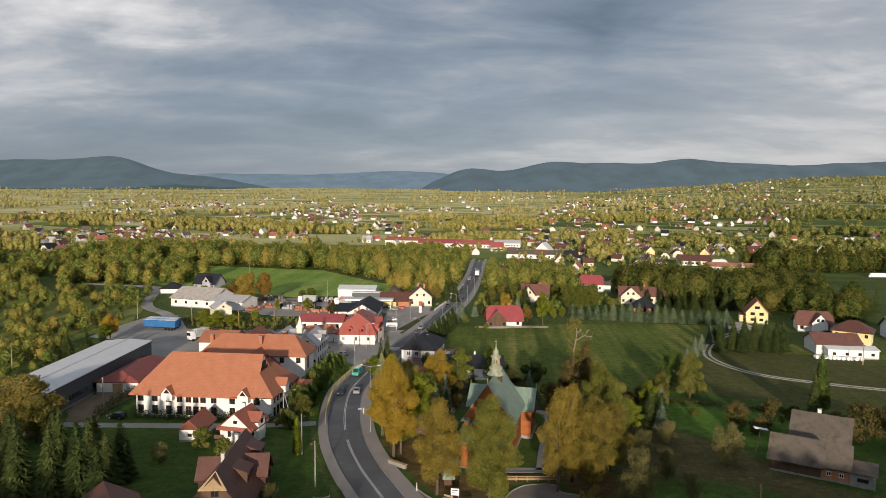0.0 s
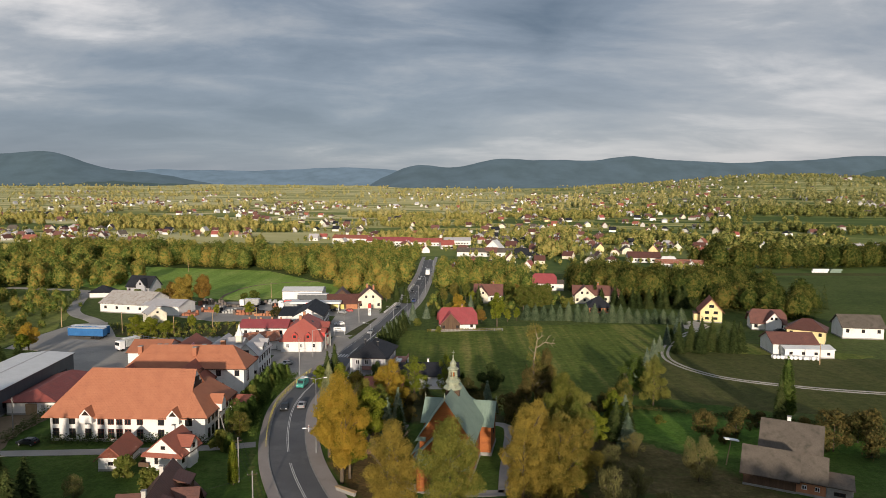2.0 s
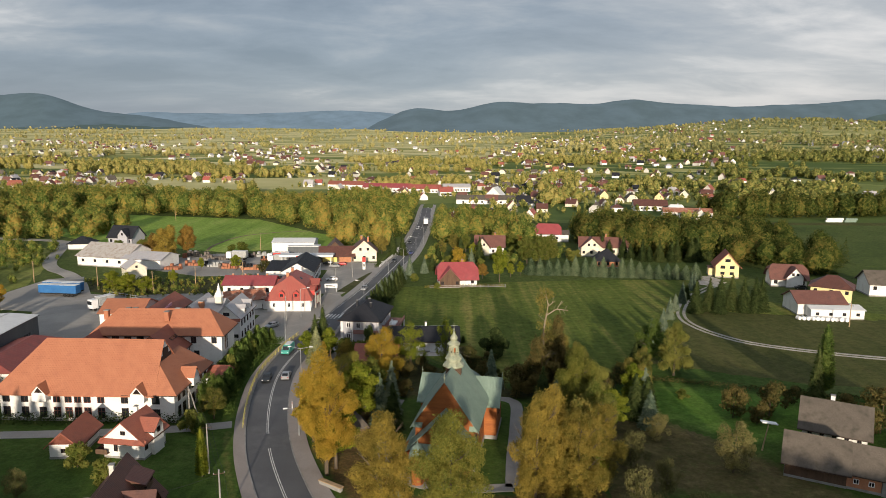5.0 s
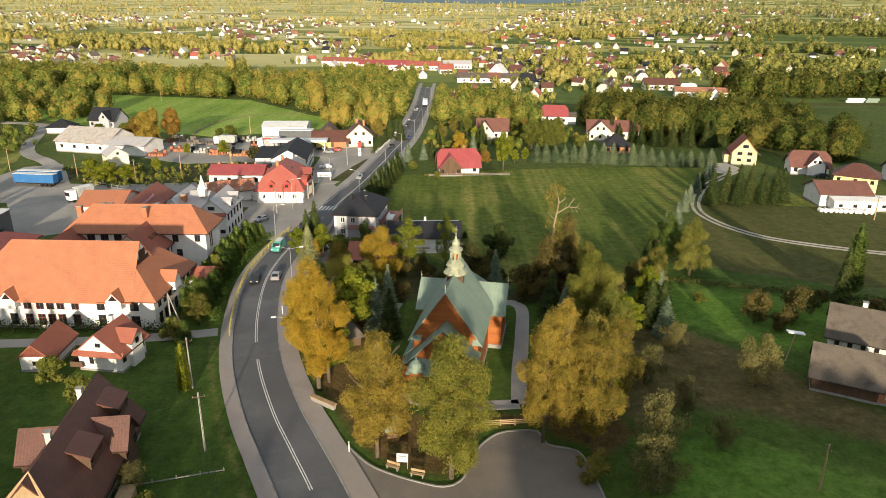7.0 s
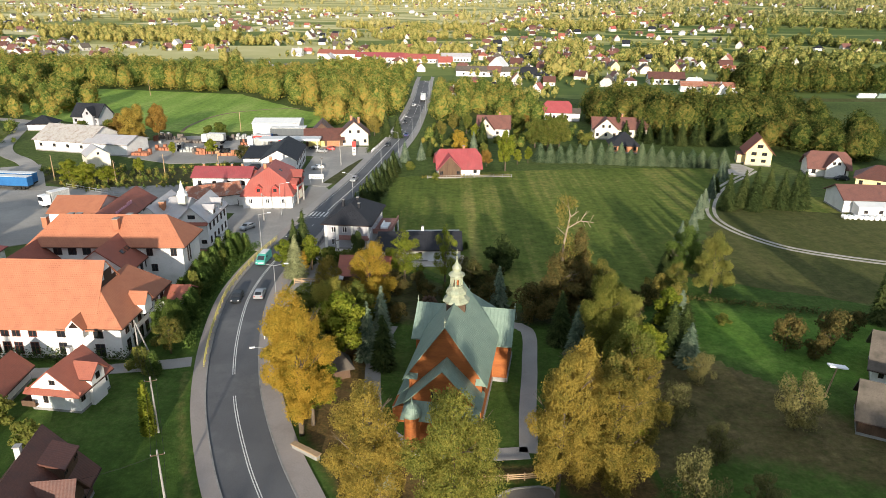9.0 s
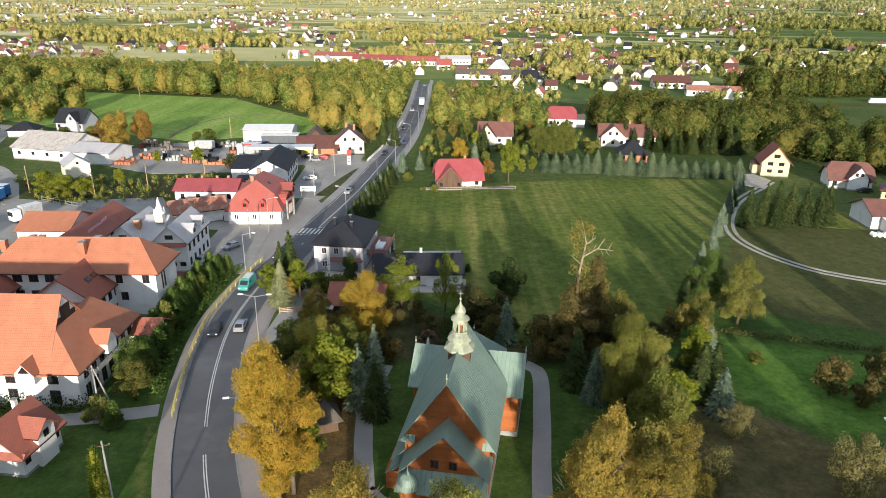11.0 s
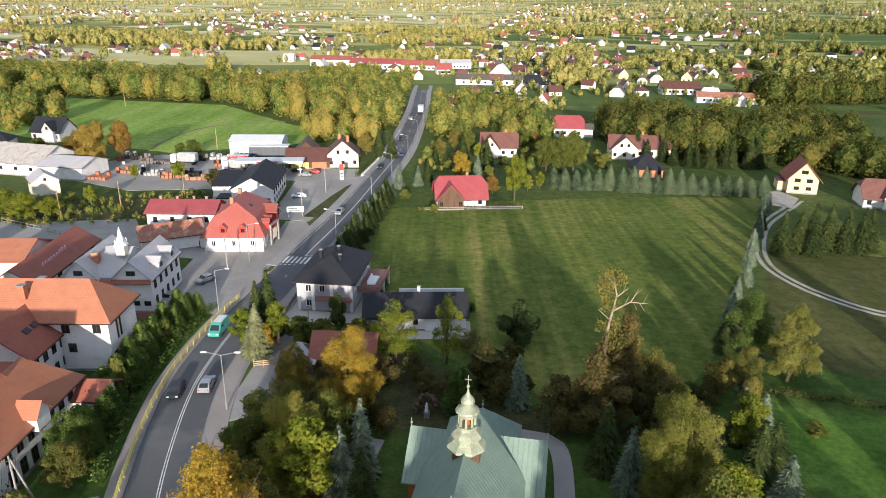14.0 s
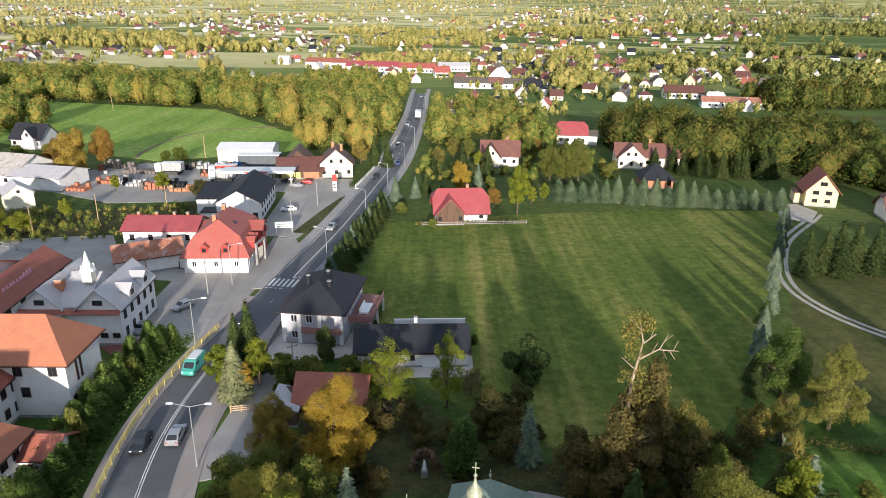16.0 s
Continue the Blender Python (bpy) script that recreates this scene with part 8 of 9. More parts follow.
for hx, hy in HOMES:
    for _ in range(7 if hy < 1000 else 4):
        ga, gr = R2.random() * math.tau, R2.uniform(8, 20)
        gx, gy = hx + gr * math.cos(ga), hy + gr * math.sin(ga)
        if abs(gx + 14) > 9 and not any((gx - p) ** 2 + (gy - q) ** 2 < 50 for p, q in HOMES):
            # garden tints take the same painted darkening to the east
            GARDENS.append((gx, gy, R2.uniform(3.2, 7.2), min(1, max(0, R2.gauss(0.5 - 0.4 * min(1.0, max(0.0, (gx / (gy + 50) - 0.02) / 0.3)), 0.2)))))
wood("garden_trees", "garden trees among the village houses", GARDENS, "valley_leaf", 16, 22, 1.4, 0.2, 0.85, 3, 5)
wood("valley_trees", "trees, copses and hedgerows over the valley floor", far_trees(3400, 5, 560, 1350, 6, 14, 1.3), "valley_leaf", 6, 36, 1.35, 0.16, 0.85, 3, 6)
wood("far_copses", "far copses and belts of trees towards the hills", far_trees(5200, 15, 1300, 4100, 8, 17, 1.2), "haze_leaf", 7, 9, 2.4, 0.2, 0.9, 2, 5)


def ridge(name, label, dist, peaks, base, col, seed, rough=14):
    """A mountain chain across the valley's end. peaks: (bearing in degrees, height, width in degrees)."""
    m, add, join, bsdf = material(name + "_haze_glow", 1.0, 0, 0.0)
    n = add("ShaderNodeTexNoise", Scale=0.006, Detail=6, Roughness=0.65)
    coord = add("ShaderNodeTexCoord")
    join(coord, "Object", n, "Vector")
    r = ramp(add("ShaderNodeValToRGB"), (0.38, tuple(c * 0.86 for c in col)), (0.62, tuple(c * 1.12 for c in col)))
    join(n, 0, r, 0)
    # haze is put into the colour: the slopes glow in its blue-grey
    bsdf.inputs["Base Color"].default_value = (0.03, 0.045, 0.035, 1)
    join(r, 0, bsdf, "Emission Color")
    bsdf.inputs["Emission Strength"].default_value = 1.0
    verts, faces = [], []
    bearings = np.arange(-75, 75.1, 0.35)
    for b in bearings:
        h = base + sum(a * math.exp(-((b - c) / w) ** 2) for c, a, w in peaks)
        h += rough * noise.noise((b / 3.0, seed, 0)) + rough * 0.35 * noise.noise((b / 0.9, seed, 3))
        for k, (q, f) in enumerate(((-700, 0.0), (-350, 0.45), (-120, 0.85), (0, 1.0))):
            d = (dist + q) / max(0.55, math.cos(radians(b)))
            z = ground_z(0, 3200) * (1 - f) * 0.8 + h * f + (rough * 0.8 * noise.noise((b / 1.2, k, seed)) if 0 < k < 3 else 0)
            verts.append((d * math.sin(radians(b)), d * math.cos(radians(b)), z))
    for i in range(len(bearings) - 1):
        for k in range(3):
            faces.append((i * 4 + k, (i + 1) * 4 + k, (i + 1) * 4 + k + 1, i * 4 + k + 1))
    me = bpy.data.meshes.new(name)
    me.from_pydata(verts, [], faces)
    for p in me.polygons:
        p.use_smooth = True
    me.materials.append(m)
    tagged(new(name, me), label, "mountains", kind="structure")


ridge("far_mountains", "pale blue distant mountain chain with rain haze put into its colour", 4750, ((-24, 36, 3), (-19, 30, 4), (-12, 40, 5), (-7, 42, 4), (8, 40, 10), (30, 40, 14)), 160, (0.155, 0.215, 0.285), 2.0, 9)
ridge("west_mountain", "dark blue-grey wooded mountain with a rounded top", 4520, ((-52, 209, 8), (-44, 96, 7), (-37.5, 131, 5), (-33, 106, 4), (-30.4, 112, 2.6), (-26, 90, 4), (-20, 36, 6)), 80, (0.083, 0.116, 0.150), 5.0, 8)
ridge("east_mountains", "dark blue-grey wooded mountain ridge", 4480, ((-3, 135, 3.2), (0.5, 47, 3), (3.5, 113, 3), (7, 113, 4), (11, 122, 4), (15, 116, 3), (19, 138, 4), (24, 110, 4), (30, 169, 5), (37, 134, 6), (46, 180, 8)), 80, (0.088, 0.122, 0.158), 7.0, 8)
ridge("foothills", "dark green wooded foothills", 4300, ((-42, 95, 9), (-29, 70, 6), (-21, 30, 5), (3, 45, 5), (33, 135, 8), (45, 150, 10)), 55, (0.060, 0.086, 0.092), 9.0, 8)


# ---- street furniture, vehicles and small things ----
def street_lamp(x, y, rot, h=8.5, arms=1):
    t = thing("street_lamp", "tall grey steel street lamp on a " + ("double" if arms == 2 else "single") + " arm", "street lamp", "street lamps", pose(x, y, 0.15, 0, 0, rot))
    part("pole", rod(rod(bmesh.new(), (0, 0, 0), (0, 0, 1.2), 0.13, n=8), (0, 0, 1.1), (0, 0, h), 0.09, 0.06, 8), M["steel"], t)
    for s in ((1,) if arms == 1 else (1, -1)):
        arm = part("arm", rod(bmesh.new(), (0, 0, h - 0.1), (s * 2.0, 0, h + 0.35), 0.05, 0.04, 6), M["steel"], t)
        part("lamp_head", boxes((s * 1.9, -0.16, h + 0.28, s * 2.7, 0.16, h + 0.46), bevel=0.04), M["frame_white"], arm)
    return t


street_lamp(-30.9, 153.3, 0, 8.6, 2)
for x, y, r in ((-43.2, 210.3, 0), (-41.6, 184.0, 0)):
    street_lamp(x, y, r)
for y in (222, 254, 284, 316, 350, 390, 440):
    p, a = beside(y, 5.0)
    street_lamp(p.x, p.y, 180 + a, 8.5)
p, a = beside(128, 5.4)
street_lamp(p.x, p.y, 180 + a, 5.0)
for x, y in ((-12.2, 100.4), (-30.2, 141.5)):
    bollard = thing("marker_post", "slim white roadside marker post", "post", at=pose(x, y, 0.15))
    part("post", boxes((-0.07, -0.07, 0, 0.07, 0.07, 1.5), bevel=0.02), M["frame_white"], bollard)
    part("band", boxes((-0.08, -0.08, 1.15, 0.08, 0.08, 1.3)), M["red_paint"], bollard)


def railing():
    line = cut(offset(ROAD, -4.4), 131, 191)
    t = thing("roadside_railing", "long yellow painted steel railing along the pavement", "railing")
    for z in (0.45, 0.8, 1.15):
        part("rail", ribbon(bmesh.new(), line, -0.05, 0.05, 0.2 + z - 0.05, 0.2 + z + 0.05), M["yellow_rail"], t)
    post = mesh_of("post", boxes((-0.06, -0.06, 0, 0.06, 0.06, 1.22)), M["yellow_rail"])
    acc = 0.0
    for a, b in zip(line, line[1:]):
        acc += (b - a).length
        if acc > 1.9:
            acc = 0.0
            part("post", post, None, t, at=pose(b.x, b.y, 0.2))


railing()


def wire(bm, a, b, sag=0.8):
    a, b = Vector(a), Vector(b)
    last = a
    for i in range(1, 9):
        u = i / 8
        p = a.lerp(b, u) - Vector((0, 0, sag * 4 * u * (1 - u)))
        rod(bm, last, p, 0.018, n=4)
        last = p


def utility_pole(x, y, h=8.5, lean=0.0, mat="concrete", frame_legs=False, rot=0):
    t = thing("utility_pole", "weathered concrete utility pole with a crossbar" if mat == "concrete" else "brown wooden utility pole with a crossbar", "utility pole", "utility poles", pose(x, y, 0, 0, lean, rot))
    bm = rod(bmesh.new(), (0, 0, -0.2), (0, 0, h), 0.16, 0.10, 8)
    part("pole", bm, M[mat], t)
    if frame_legs:
        part("strut", rod(bmesh.new(), (2.0, 0, -0.1), (0.1, 0, h - 0.4), 0.14, 0.10, 8), M[mat], t)
    bar = part("crossbar", boxes((-0.75, -0.04, h - 0.66, 0.75, 0.04, h - 0.58)), M["timber_dark"], t)
    for u in (-0.7, 0, 0.7):
        part("insulator", boxes((u - 0.04, -0.04, h - 0.58, u + 0.04, 0.04, h - 0.40)), M["concrete"], bar)
    return t


POLES = ((-30.6, 100.4, 8.6), (-37.6, 115.5, 8.4), (-46.6, 131.6, 8.4))
for i, (x, y, h) in enumerate(POLES):
    utility_pole(x, y, h, 0, "concrete", i == 2, 20)
lead = bmesh.new()
for (ax, ay, ah), (bx, by, bh) in zip(((-22, 80, 8.6), *POLES), POLES):
    for u in (-0.7, 0, 0.7):
        wire(lead, (ax + u, ay, ah - 0.36), (bx + u, by, bh - 0.36))
wire(lead, (-30.6, 100.4, 8.0), (-41.0, 98.5, 5.6), 0.4)
solo("overhead_wire", lead, M["black"], "thin black overhead line sagging between poles", "wire", "stuff")
for x, y, h, m in ((44.3, 93.9, 6.5, "wood"), (-76, 262, 7, "wood"), (-90, 252, 7, "wood"), (-100, 240, 7.5, "wood"), (-28.0, 172.5, 7, "wood"), (-22.6, 172.0, 7.5, "concrete"), (-143, 172, 8, "wood"), (-121, 244, 8, "wood"), (-46.5, 205.5, 7.5, "concrete"), (-62.5, 215.5, 7, "wood"), (-95.5, 141, 7.5, "concrete"), (-150, 255, 8, "wood"), (-38.6, 245.5, 8, "concrete"), (-171, 438, 9, "wood"), (-88, 330, 8, "wood"), (-36.0, 268, 8, "concrete"), (116, 205, 7, "wood")):
    utility_pole(x, y, h, RNG.uniform(-2, 2), m, False, RNG.uniform(0, 180))
lean = thing("leaning_post", "leaning wooden post with a white board on top", "post", at=pose(55.0, 125.6, 0, 0, 9, 0))
part("post", rod(bmesh.new(), (0, 0, -0.3), (0, 0, 5.2), 0.14, 0.1, 8), M["wood"], lean)
part("board", boxes((-1.4, -0.5, 5.1, 1.4, 0.5, 5.35), bevel=0.06), M["frame_white"], lean)

CARS = {}


def car_meshes(paint):
    """Shared meshes of an everyday car in one colour."""
    if paint in CARS:
        return CARS[paint]
    rgb, metal = {"silver": ((0.42, 0.43, 0.44), 0.5), "dark": ((0.03, 0.035, 0.04), 0.3), "white": ((0.72, 0.72, 0.72), 0.0), "red": ((0.40, 0.03, 0.03), 0.0), "green": ((0.06, 0.32, 0.27), 0.0), "blue": ((0.04, 0.08, 0.2), 0.2)}[paint]
    m = surface(paint + "_car_paint", tuple(c * 0.94 for c in rgb), rgb, 2, 6, 0.28, metal, 0.5, bump=0)
    bm = bmesh.new()
    prof = [(-2.15, 0.32), (2.1, 0.32), (2.18, 0.62), (2.02, 0.82), (1.05, 0.98), (0.35, 1.42), (-1.25, 1.46), (-2.0, 1.02), (-2.18, 0.85)]
    left = [bm.verts.new((-0.86 + (0.14 if z > 1.2 else 0), y, z)) for y, z in prof]
    right = [bm.verts.new((0.86 - (0.14 if z > 1.2 else 0), y, z)) for y, z in prof]
    bm.faces.new(left)
    bm.faces.new(right[::-1])
    for i in range(len(prof)):
        j = (i + 1) % len(prof)
        bm.faces.new((left[i], right[i], right[j], left[j]))
    bmesh.ops.recalc_face_normals(bm, faces=bm.faces)
    bmesh.ops.bevel(bm, geom=bm.edges[:], offset=0.06, segments=2, affect="EDGES")
    body_me = mesh_of("body", bm, m, False)
    screen = bmesh.new()
    q = [(-0.66, 1.02, 1.03), (0.66, 1.02, 1.03), (0.60, 0.42, 1.40), (-0.60, 0.42, 1.40)]
    screen.faces.new([screen.verts.new((x, y + 0.03, z + 0.03)) for x, y, z in q])
    wind = mesh_of("windscreen", slab([[(x, y + 0.02, z + 0.01) for x, y, z in q]], 0.03), M["glass"])
    screen.free()
    rear = mesh_of("rear_window", slab([[(0.64, -1.95, 1.08), (-0.64, -1.95, 1.08), (-0.58, -1.34, 1.44), (0.58, -1.34, 1.44)]], 0.03), M["glass"])
    side = mesh_of("side_window", boxes((-0.02, -1.35, 1.02, 0.02, 0.45, 1.34)), M["glass"])
    wheel = bmesh.new()
    rod(wheel, (-0.1, 0, 0), (0.1, 0, 0), 0.32, n=14)
    tyre = mesh_of("wheel", wheel, M["black"])
    hub = bmesh.new()
    rod(hub, (-0.11, 0, 0), (0.11, 0, 0), 0.19, n=10)
    rim = mesh_of("rim", hub, M["steel"])
    front = mesh_of("headlight", boxes((-0.16, -0.04, -0.07, 0.16, 0.04, 0.07), bevel=0.02), M["frame_white"])
    back = mesh_of("tail_light", boxes((-0.14, -0.04, -0.08, 0.14, 0.04, 0.08), bevel=0.02), M["red_paint"])
    CARS[paint] = (body_me, wind, rear, side, tyre, rim, front, back)
    return CARS[paint]


def car(x, y, rot, paint, s=1.0, place="parked on the grey yard"):
    """A car whose nose points along its own +y."""
    b, w, r, sd, ty, ri, f, k = car_meshes(paint)
    t = thing("car", {"silver": "silver-grey", "dark": "black", "white": "white", "red": "red", "green": "turquoise green", "blue": "dark blue"}[paint] + " hatchback car " + place, "car", "cars", pose(x, y, 0.12, 0, 0, rot) @ Matrix.Scale(s, 4))
    part("body", b, None, t)
    part("windscreen", w, None, t)
    part("rear_window", r, None, t)
    for u in (-1, 1):
        part("side_window", sd, None, t, at=pose(u * 0.80, 0, 0))
        part("headlight", f, None, t, at=pose(u * 0.62, 2.12, 0.70))
        part("tail_light", k, None, t, at=pose(u * 0.66, -2.14, 0.82))
        for v in (-1.3, 1.32):
            o = part("wheel", ty, None, t, at=pose(u * 0.80, v, 0.32))
            part("rim", ri, None, o)
    return t


for x, y, rot, paint in ((-57.3, 196.8, 168, "silver"), (-49.0, 199.0, 150, "silver"), (-52.8, 189.6, 172, "silver"), (-43.0, 262.4, 100, "white"), (-87.0, 132.6, 85, "dark"), (-78.5, 205.0, 20, "silver"), (-92.5, 212.5, 70, "white"), (-64.5, 258.5, 80, "silver"), (-60.5, 254.0, 95, "dark"), (-99.5, 216.0, 60, "dark"), (-44.0, 292.0, 90, "red"), (-70.0, 287.0, 80, "white"), (-22.5, 171.5, 160, "dark"), (-50, 294, 95, "dark"), (127, 254, 80, "dark"), (-46, 288, 80, "silver")):
    car(x, y, rot, paint)
for y, s, paint, flip in ((159.5, 2.0, "silver", 0), (158.0, -2.0, "dark", 180), (193.0, -2.0, "dark", 180), (247, -2, "silver", 180), (300, -2.0, "dark", 180), (322, 2.0, "blue", 0), (352, -2.0, "dark", 180), (405, -2, "silver", 180), (330, -2, "white", 180)):
    p, a = beside(y, s)
    car(p.x, p.y, a + flip, paint, 1.0, "driving on the main road")


def van(x, y, rot):
    """A delivery van whose nose points along its own +y."""
    *_, ty, ri, f, k = car_meshes("green")
    paint = car_meshes("green")[0].materials[0]
    t = thing("van", "turquoise green delivery van driving on the main road", "van", "cars", pose(x, y, 0.12, 0, 0, rot))
    bm = bmesh.new()
    prof = [(-2.6, 0.38), (2.5, 0.38), (2.62, 0.75), (2.45, 1.10), (1.95, 1.25), (1.25, 2.05), (0.9, 2.20), (-2.45, 2.25), (-2.6, 2.1)]
    sides = [[bm.verts.new((u * (0.98 - (0.10 if z > 1.6 else 0)), y_, z)) for y_, z in prof] for u in (-1, 1)]
    bm.faces.new(sides[0])
    bm.faces.new(sides[1][::-1])
    for i in range(len(prof)):
        j = (i + 1) % len(prof)
        bm.faces.new((sides[0][i], sides[1][i], sides[1][j], sides[0][j]))
    bmesh.ops.recalc_face_normals(bm, faces=bm.faces)
    bmesh.ops.bevel(bm, geom=bm.edges[:], offset=0.07, segments=2, affect="EDGES")
    part("body", bm, paint, t)
    part("windscreen", slab([[(-0.78, 1.96, 1.30), (0.78, 1.96, 1.30), (0.74, 1.34, 2.0), (-0.74, 1.34, 2.0)]], 0.03), M["glass"], t)
    part("roof_rack", boxes((-0.7, -2.2, 2.24, 0.7, 0.6, 2.30)), M["roof_white"], t)
    for u in (-1, 1):
        part("side_window", boxes((u * 0.93 - 0.02, 0.25, 1.30, u * 0.93 + 0.02, 1.25, 1.85)), M["glass"], t)
        part("headlight", f, None, t, at=pose(u * 0.72, 2.55, 0.88))
        part("tail_light", k, None, t, at=pose(u * 0.82, -2.58, 1.0))
        for v in (-1.6, 1.65):
            part("rim", ri, None, part("wheel", ty, None, t, at=pose(u * 0.90, v, 0.34)))


p, a = beside(176.7, -2.0)
van(p.x, p.y, a + 180)


def lorry(x, y, rot, tarp, label, length=13.4, cab=True):
    t = thing("lorry", label, "lorry", "lorries", pose(x, y, 0.12, 0, 0, rot))
    part("trailer", boxes((-1.25, -length / 2, 1.2, 1.25, length / 2, 3.9), bevel=0.06), tarp, t)
    part("trailer_roof", boxes((-1.27, -length / 2 - 0.02, 3.9, 1.27, length / 2 + 0.02, 3.97)), M["roof_white"], t)
    part("chassis", boxes((-1.1, -length / 2, 0.85, 1.1, length / 2 - 0.5, 1.2)), M["black"], t)
    ys = [-length / 2 + 1.6, -length / 2 + 2.9, -length / 2 + 4.2] if length > 9 else [-length / 2 + 1.2]
    if cab:
        c = part("cab", boxes((-1.22, length / 2 + 0.4, 0.7, 1.22, length / 2 + 2.5, 3.5), bevel=0.12), M["frame_white"], t)
        part("windscreen", boxes((-1.05, length / 2 + 2.5, 2.0, 1.05, length / 2 + 2.54, 3.1)), M["glass"], c)
        ys.append(length / 2 + 1.4)
    for v in ys:
        for u in (-1, 1):
            part("wheel", rod(bmesh.new(), (u * 1.2, v, 0.5), (u * 0.85, v, 0.5), 0.5, n=14), M["black"], t)


lorry(-128.8, 234.2, 84, M["blue_paint"], "long blue tarpaulin lorry trailer in the yard", cab=False)
lorry(-129.8, 238.4, 84, M["blue_paint"], "long blue tarpaulin lorry trailer in the yard", cab=False)
lorry(-106.0, 219.0, 150, M["pale_goods"], "white lorry parked in the yard", 5.0)
lorry(-89.5, 303.0, 86, M["pale_goods"], "white tipper lorry in the materials yard", 6.5)
lorry(-71.0, 300.5, 96, M["red_paint"], "red and white lorry in the materials yard", 6.5)
lorry(-69.5, 294.0, 84, M["pale_goods"], "white lorry in the materials yard", 5.5)
p, a = beside(425, 2.0)
lorry(p.x, p.y, a, M["frame_white"], "white box lorry driving on the road", 8.0)


def stack(x, y, rot, mat, n, m, label):
    """A block of loaded pallets, each crate a part."""
    t = thing("pallet_stack", label, "pallets", "pallet stacks", pose(x, y, 0.11, 0, 0, rot))
    crate = mesh_of("crate", boxes((-0.52, -0.52, 0.12, 0.52, 0.52, 1.0), (-0.55, -0.55, 0, 0.55, 0.55, 0.1), bevel=0.02), M[mat])
    for i in range(n):
        for j in range(m):
            for k in range(RNG.choice((1, 1, 2))):
                part("crate", crate, None, t, at=pose(i * 1.25 + RNG.uniform(-0.06, 0.06), j * 1.25, k * 1.02, 0, 0, RNG.uniform(-4, 4)))


for x, y, rot, mat, n, m, label in ((-112.5, 280.5, -8, "stack_red", 5, 3, "stacked pallets of red bricks"), (-107.5, 289.5, -8, "stack_red", 5, 2, "stacked pallets of red bricks"), (-97.5, 286.5, 4, "pale_goods", 6, 2, "pale wrapped pallets of goods"), (-87.0, 286.5, 4, "black", 6, 3, "dark wrapped pallets of goods"), (-106, 304, -6, "dull_goods", 9, 3, "dull wrapped pallets of building goods"),
                                    (-98, 313, -4, "dull_goods", 8, 2, "dull brown pallets of building goods"), (-82, 281.2, 4, "brick", 9, 1, "row of reddish pallets in the yard"), (-76, 303, 6, "dull_goods", 5, 3, "dull brown pallets of building goods"), (-84, 311, 2, "pale_goods", 8, 3, "pale wrapped pallets of goods"), (-72, 312, 2, "blue_paint", 3, 2, "blue wrapped pallets of goods"), (-115, 311, -10, "dull_goods", 5, 2, "dull wrapped pallets of goods")):
    stack(x, y, rot, mat, n, m, label)


def hedge(name, label, line, w, h, leaf="needle_thuja", seed=3, dense=70):
    """A clipped hedge along a line: one body of small leaves."""
    rng = np.random.default_rng(seed)
    pts = spline(line, 1.0)
    lobes = [(p.x, p.y, h * 0.5, w * 0.62, h * 0.55) for p in pts]
    me = mesh_from_tris(name, leaf_cloud(rng, dense * len(lobes), lobes, 0.17), M[leaf])
    return tagged(new(name, me), label, "hedge")


hedge("clipped_hedge", "low clipped dark hedge before the hall", [(-84, 133.4), (-50, 133.8)], 2.0, 2.1, "needle")
hedge("tall_hedge", "tall clipped hedge beside the car park", [(-93.5, 150), (-92.5, 133)], 2.0, 2.4, "needle", 4)
hedge("roadside_hedge", "long low hedge behind the pavement", [beside(y, -7.4)[0] for y in range(140, 186, 5)], 1.6, 1.4, "needle_thuja", 5)
hedge("garden_hedge", "small hedge by the grey house", [(-13, 207), (-12.5, 196)], 0.9, 1.2, "needle_thuja", 6)
hedge("meadow_hedge", "ragged hedge line along the field edge", [(46, 160), (75, 152), (110, 143), (150, 138)], 1.2, 1.1, "leaf_brown", 7, 40)
hedge("station_hedge", "hedge beside the filling station", [(-29, 288), (-25.5, 312)], 1.6, 1.8, "needle", 8)
hedge("drive_hedge", "clipped hedge by the red house garden", [(-7.5, 251.5), (20, 255)], 0.8, 0.9, "leaf_olive", 9)



def fence(name, label, a, b, h, mat, step=2.0, rails=2):
    a, b = Vector(a), Vector(b)
    t = thing(name, label, "fence", at=pose(a.x, a.y, 0.05, 0, 0, math.degrees(math.atan2(b.y - a.y, b.x - a.x))))
    length = (b - a).length
    n = max(1, round(length / step))
    post = mesh_of("post", boxes((-0.07, -0.07, 0, 0.07, 0.07, h)), M[mat])
    for i in range(n + 1):
        part("post", post, None, t, at=pose(length * i / n, 0, 0))
    for k in range(rails):
        z = h * (0.35 + 0.5 * k / max(1, rails - 1))
        part("rail", boxes((0, -0.09, z - 0.08, length, -0.05, z + 0.08)), M[mat], t)


fence("wooden_fence", "low brown wooden fence before the churchyard", (-2.5, 105.5), (13.5, 107.2), 1.1, "wood", 2.0, 3)
fence("garden_fence", "low weathered stone edge across the garden", (-40, 92.5), (-27, 96.5), 0.5, "concrete", 2.5, 1)
fence("field_fence", "grey paddock fence on the field edge", (-6, 250.8), (21, 253.6), 1.0, "concrete", 3.0, 2)
fence("station_fence", "white slatted fence beside the road", (-27.8, 288), (-24.5, 313), 1.2, "frame_white", 2.0, 3)
fence("road_fence", "pale metal fence beside the road", (-23.5, 318), (-20.5, 372), 1.1, "steel", 2.5, 2)
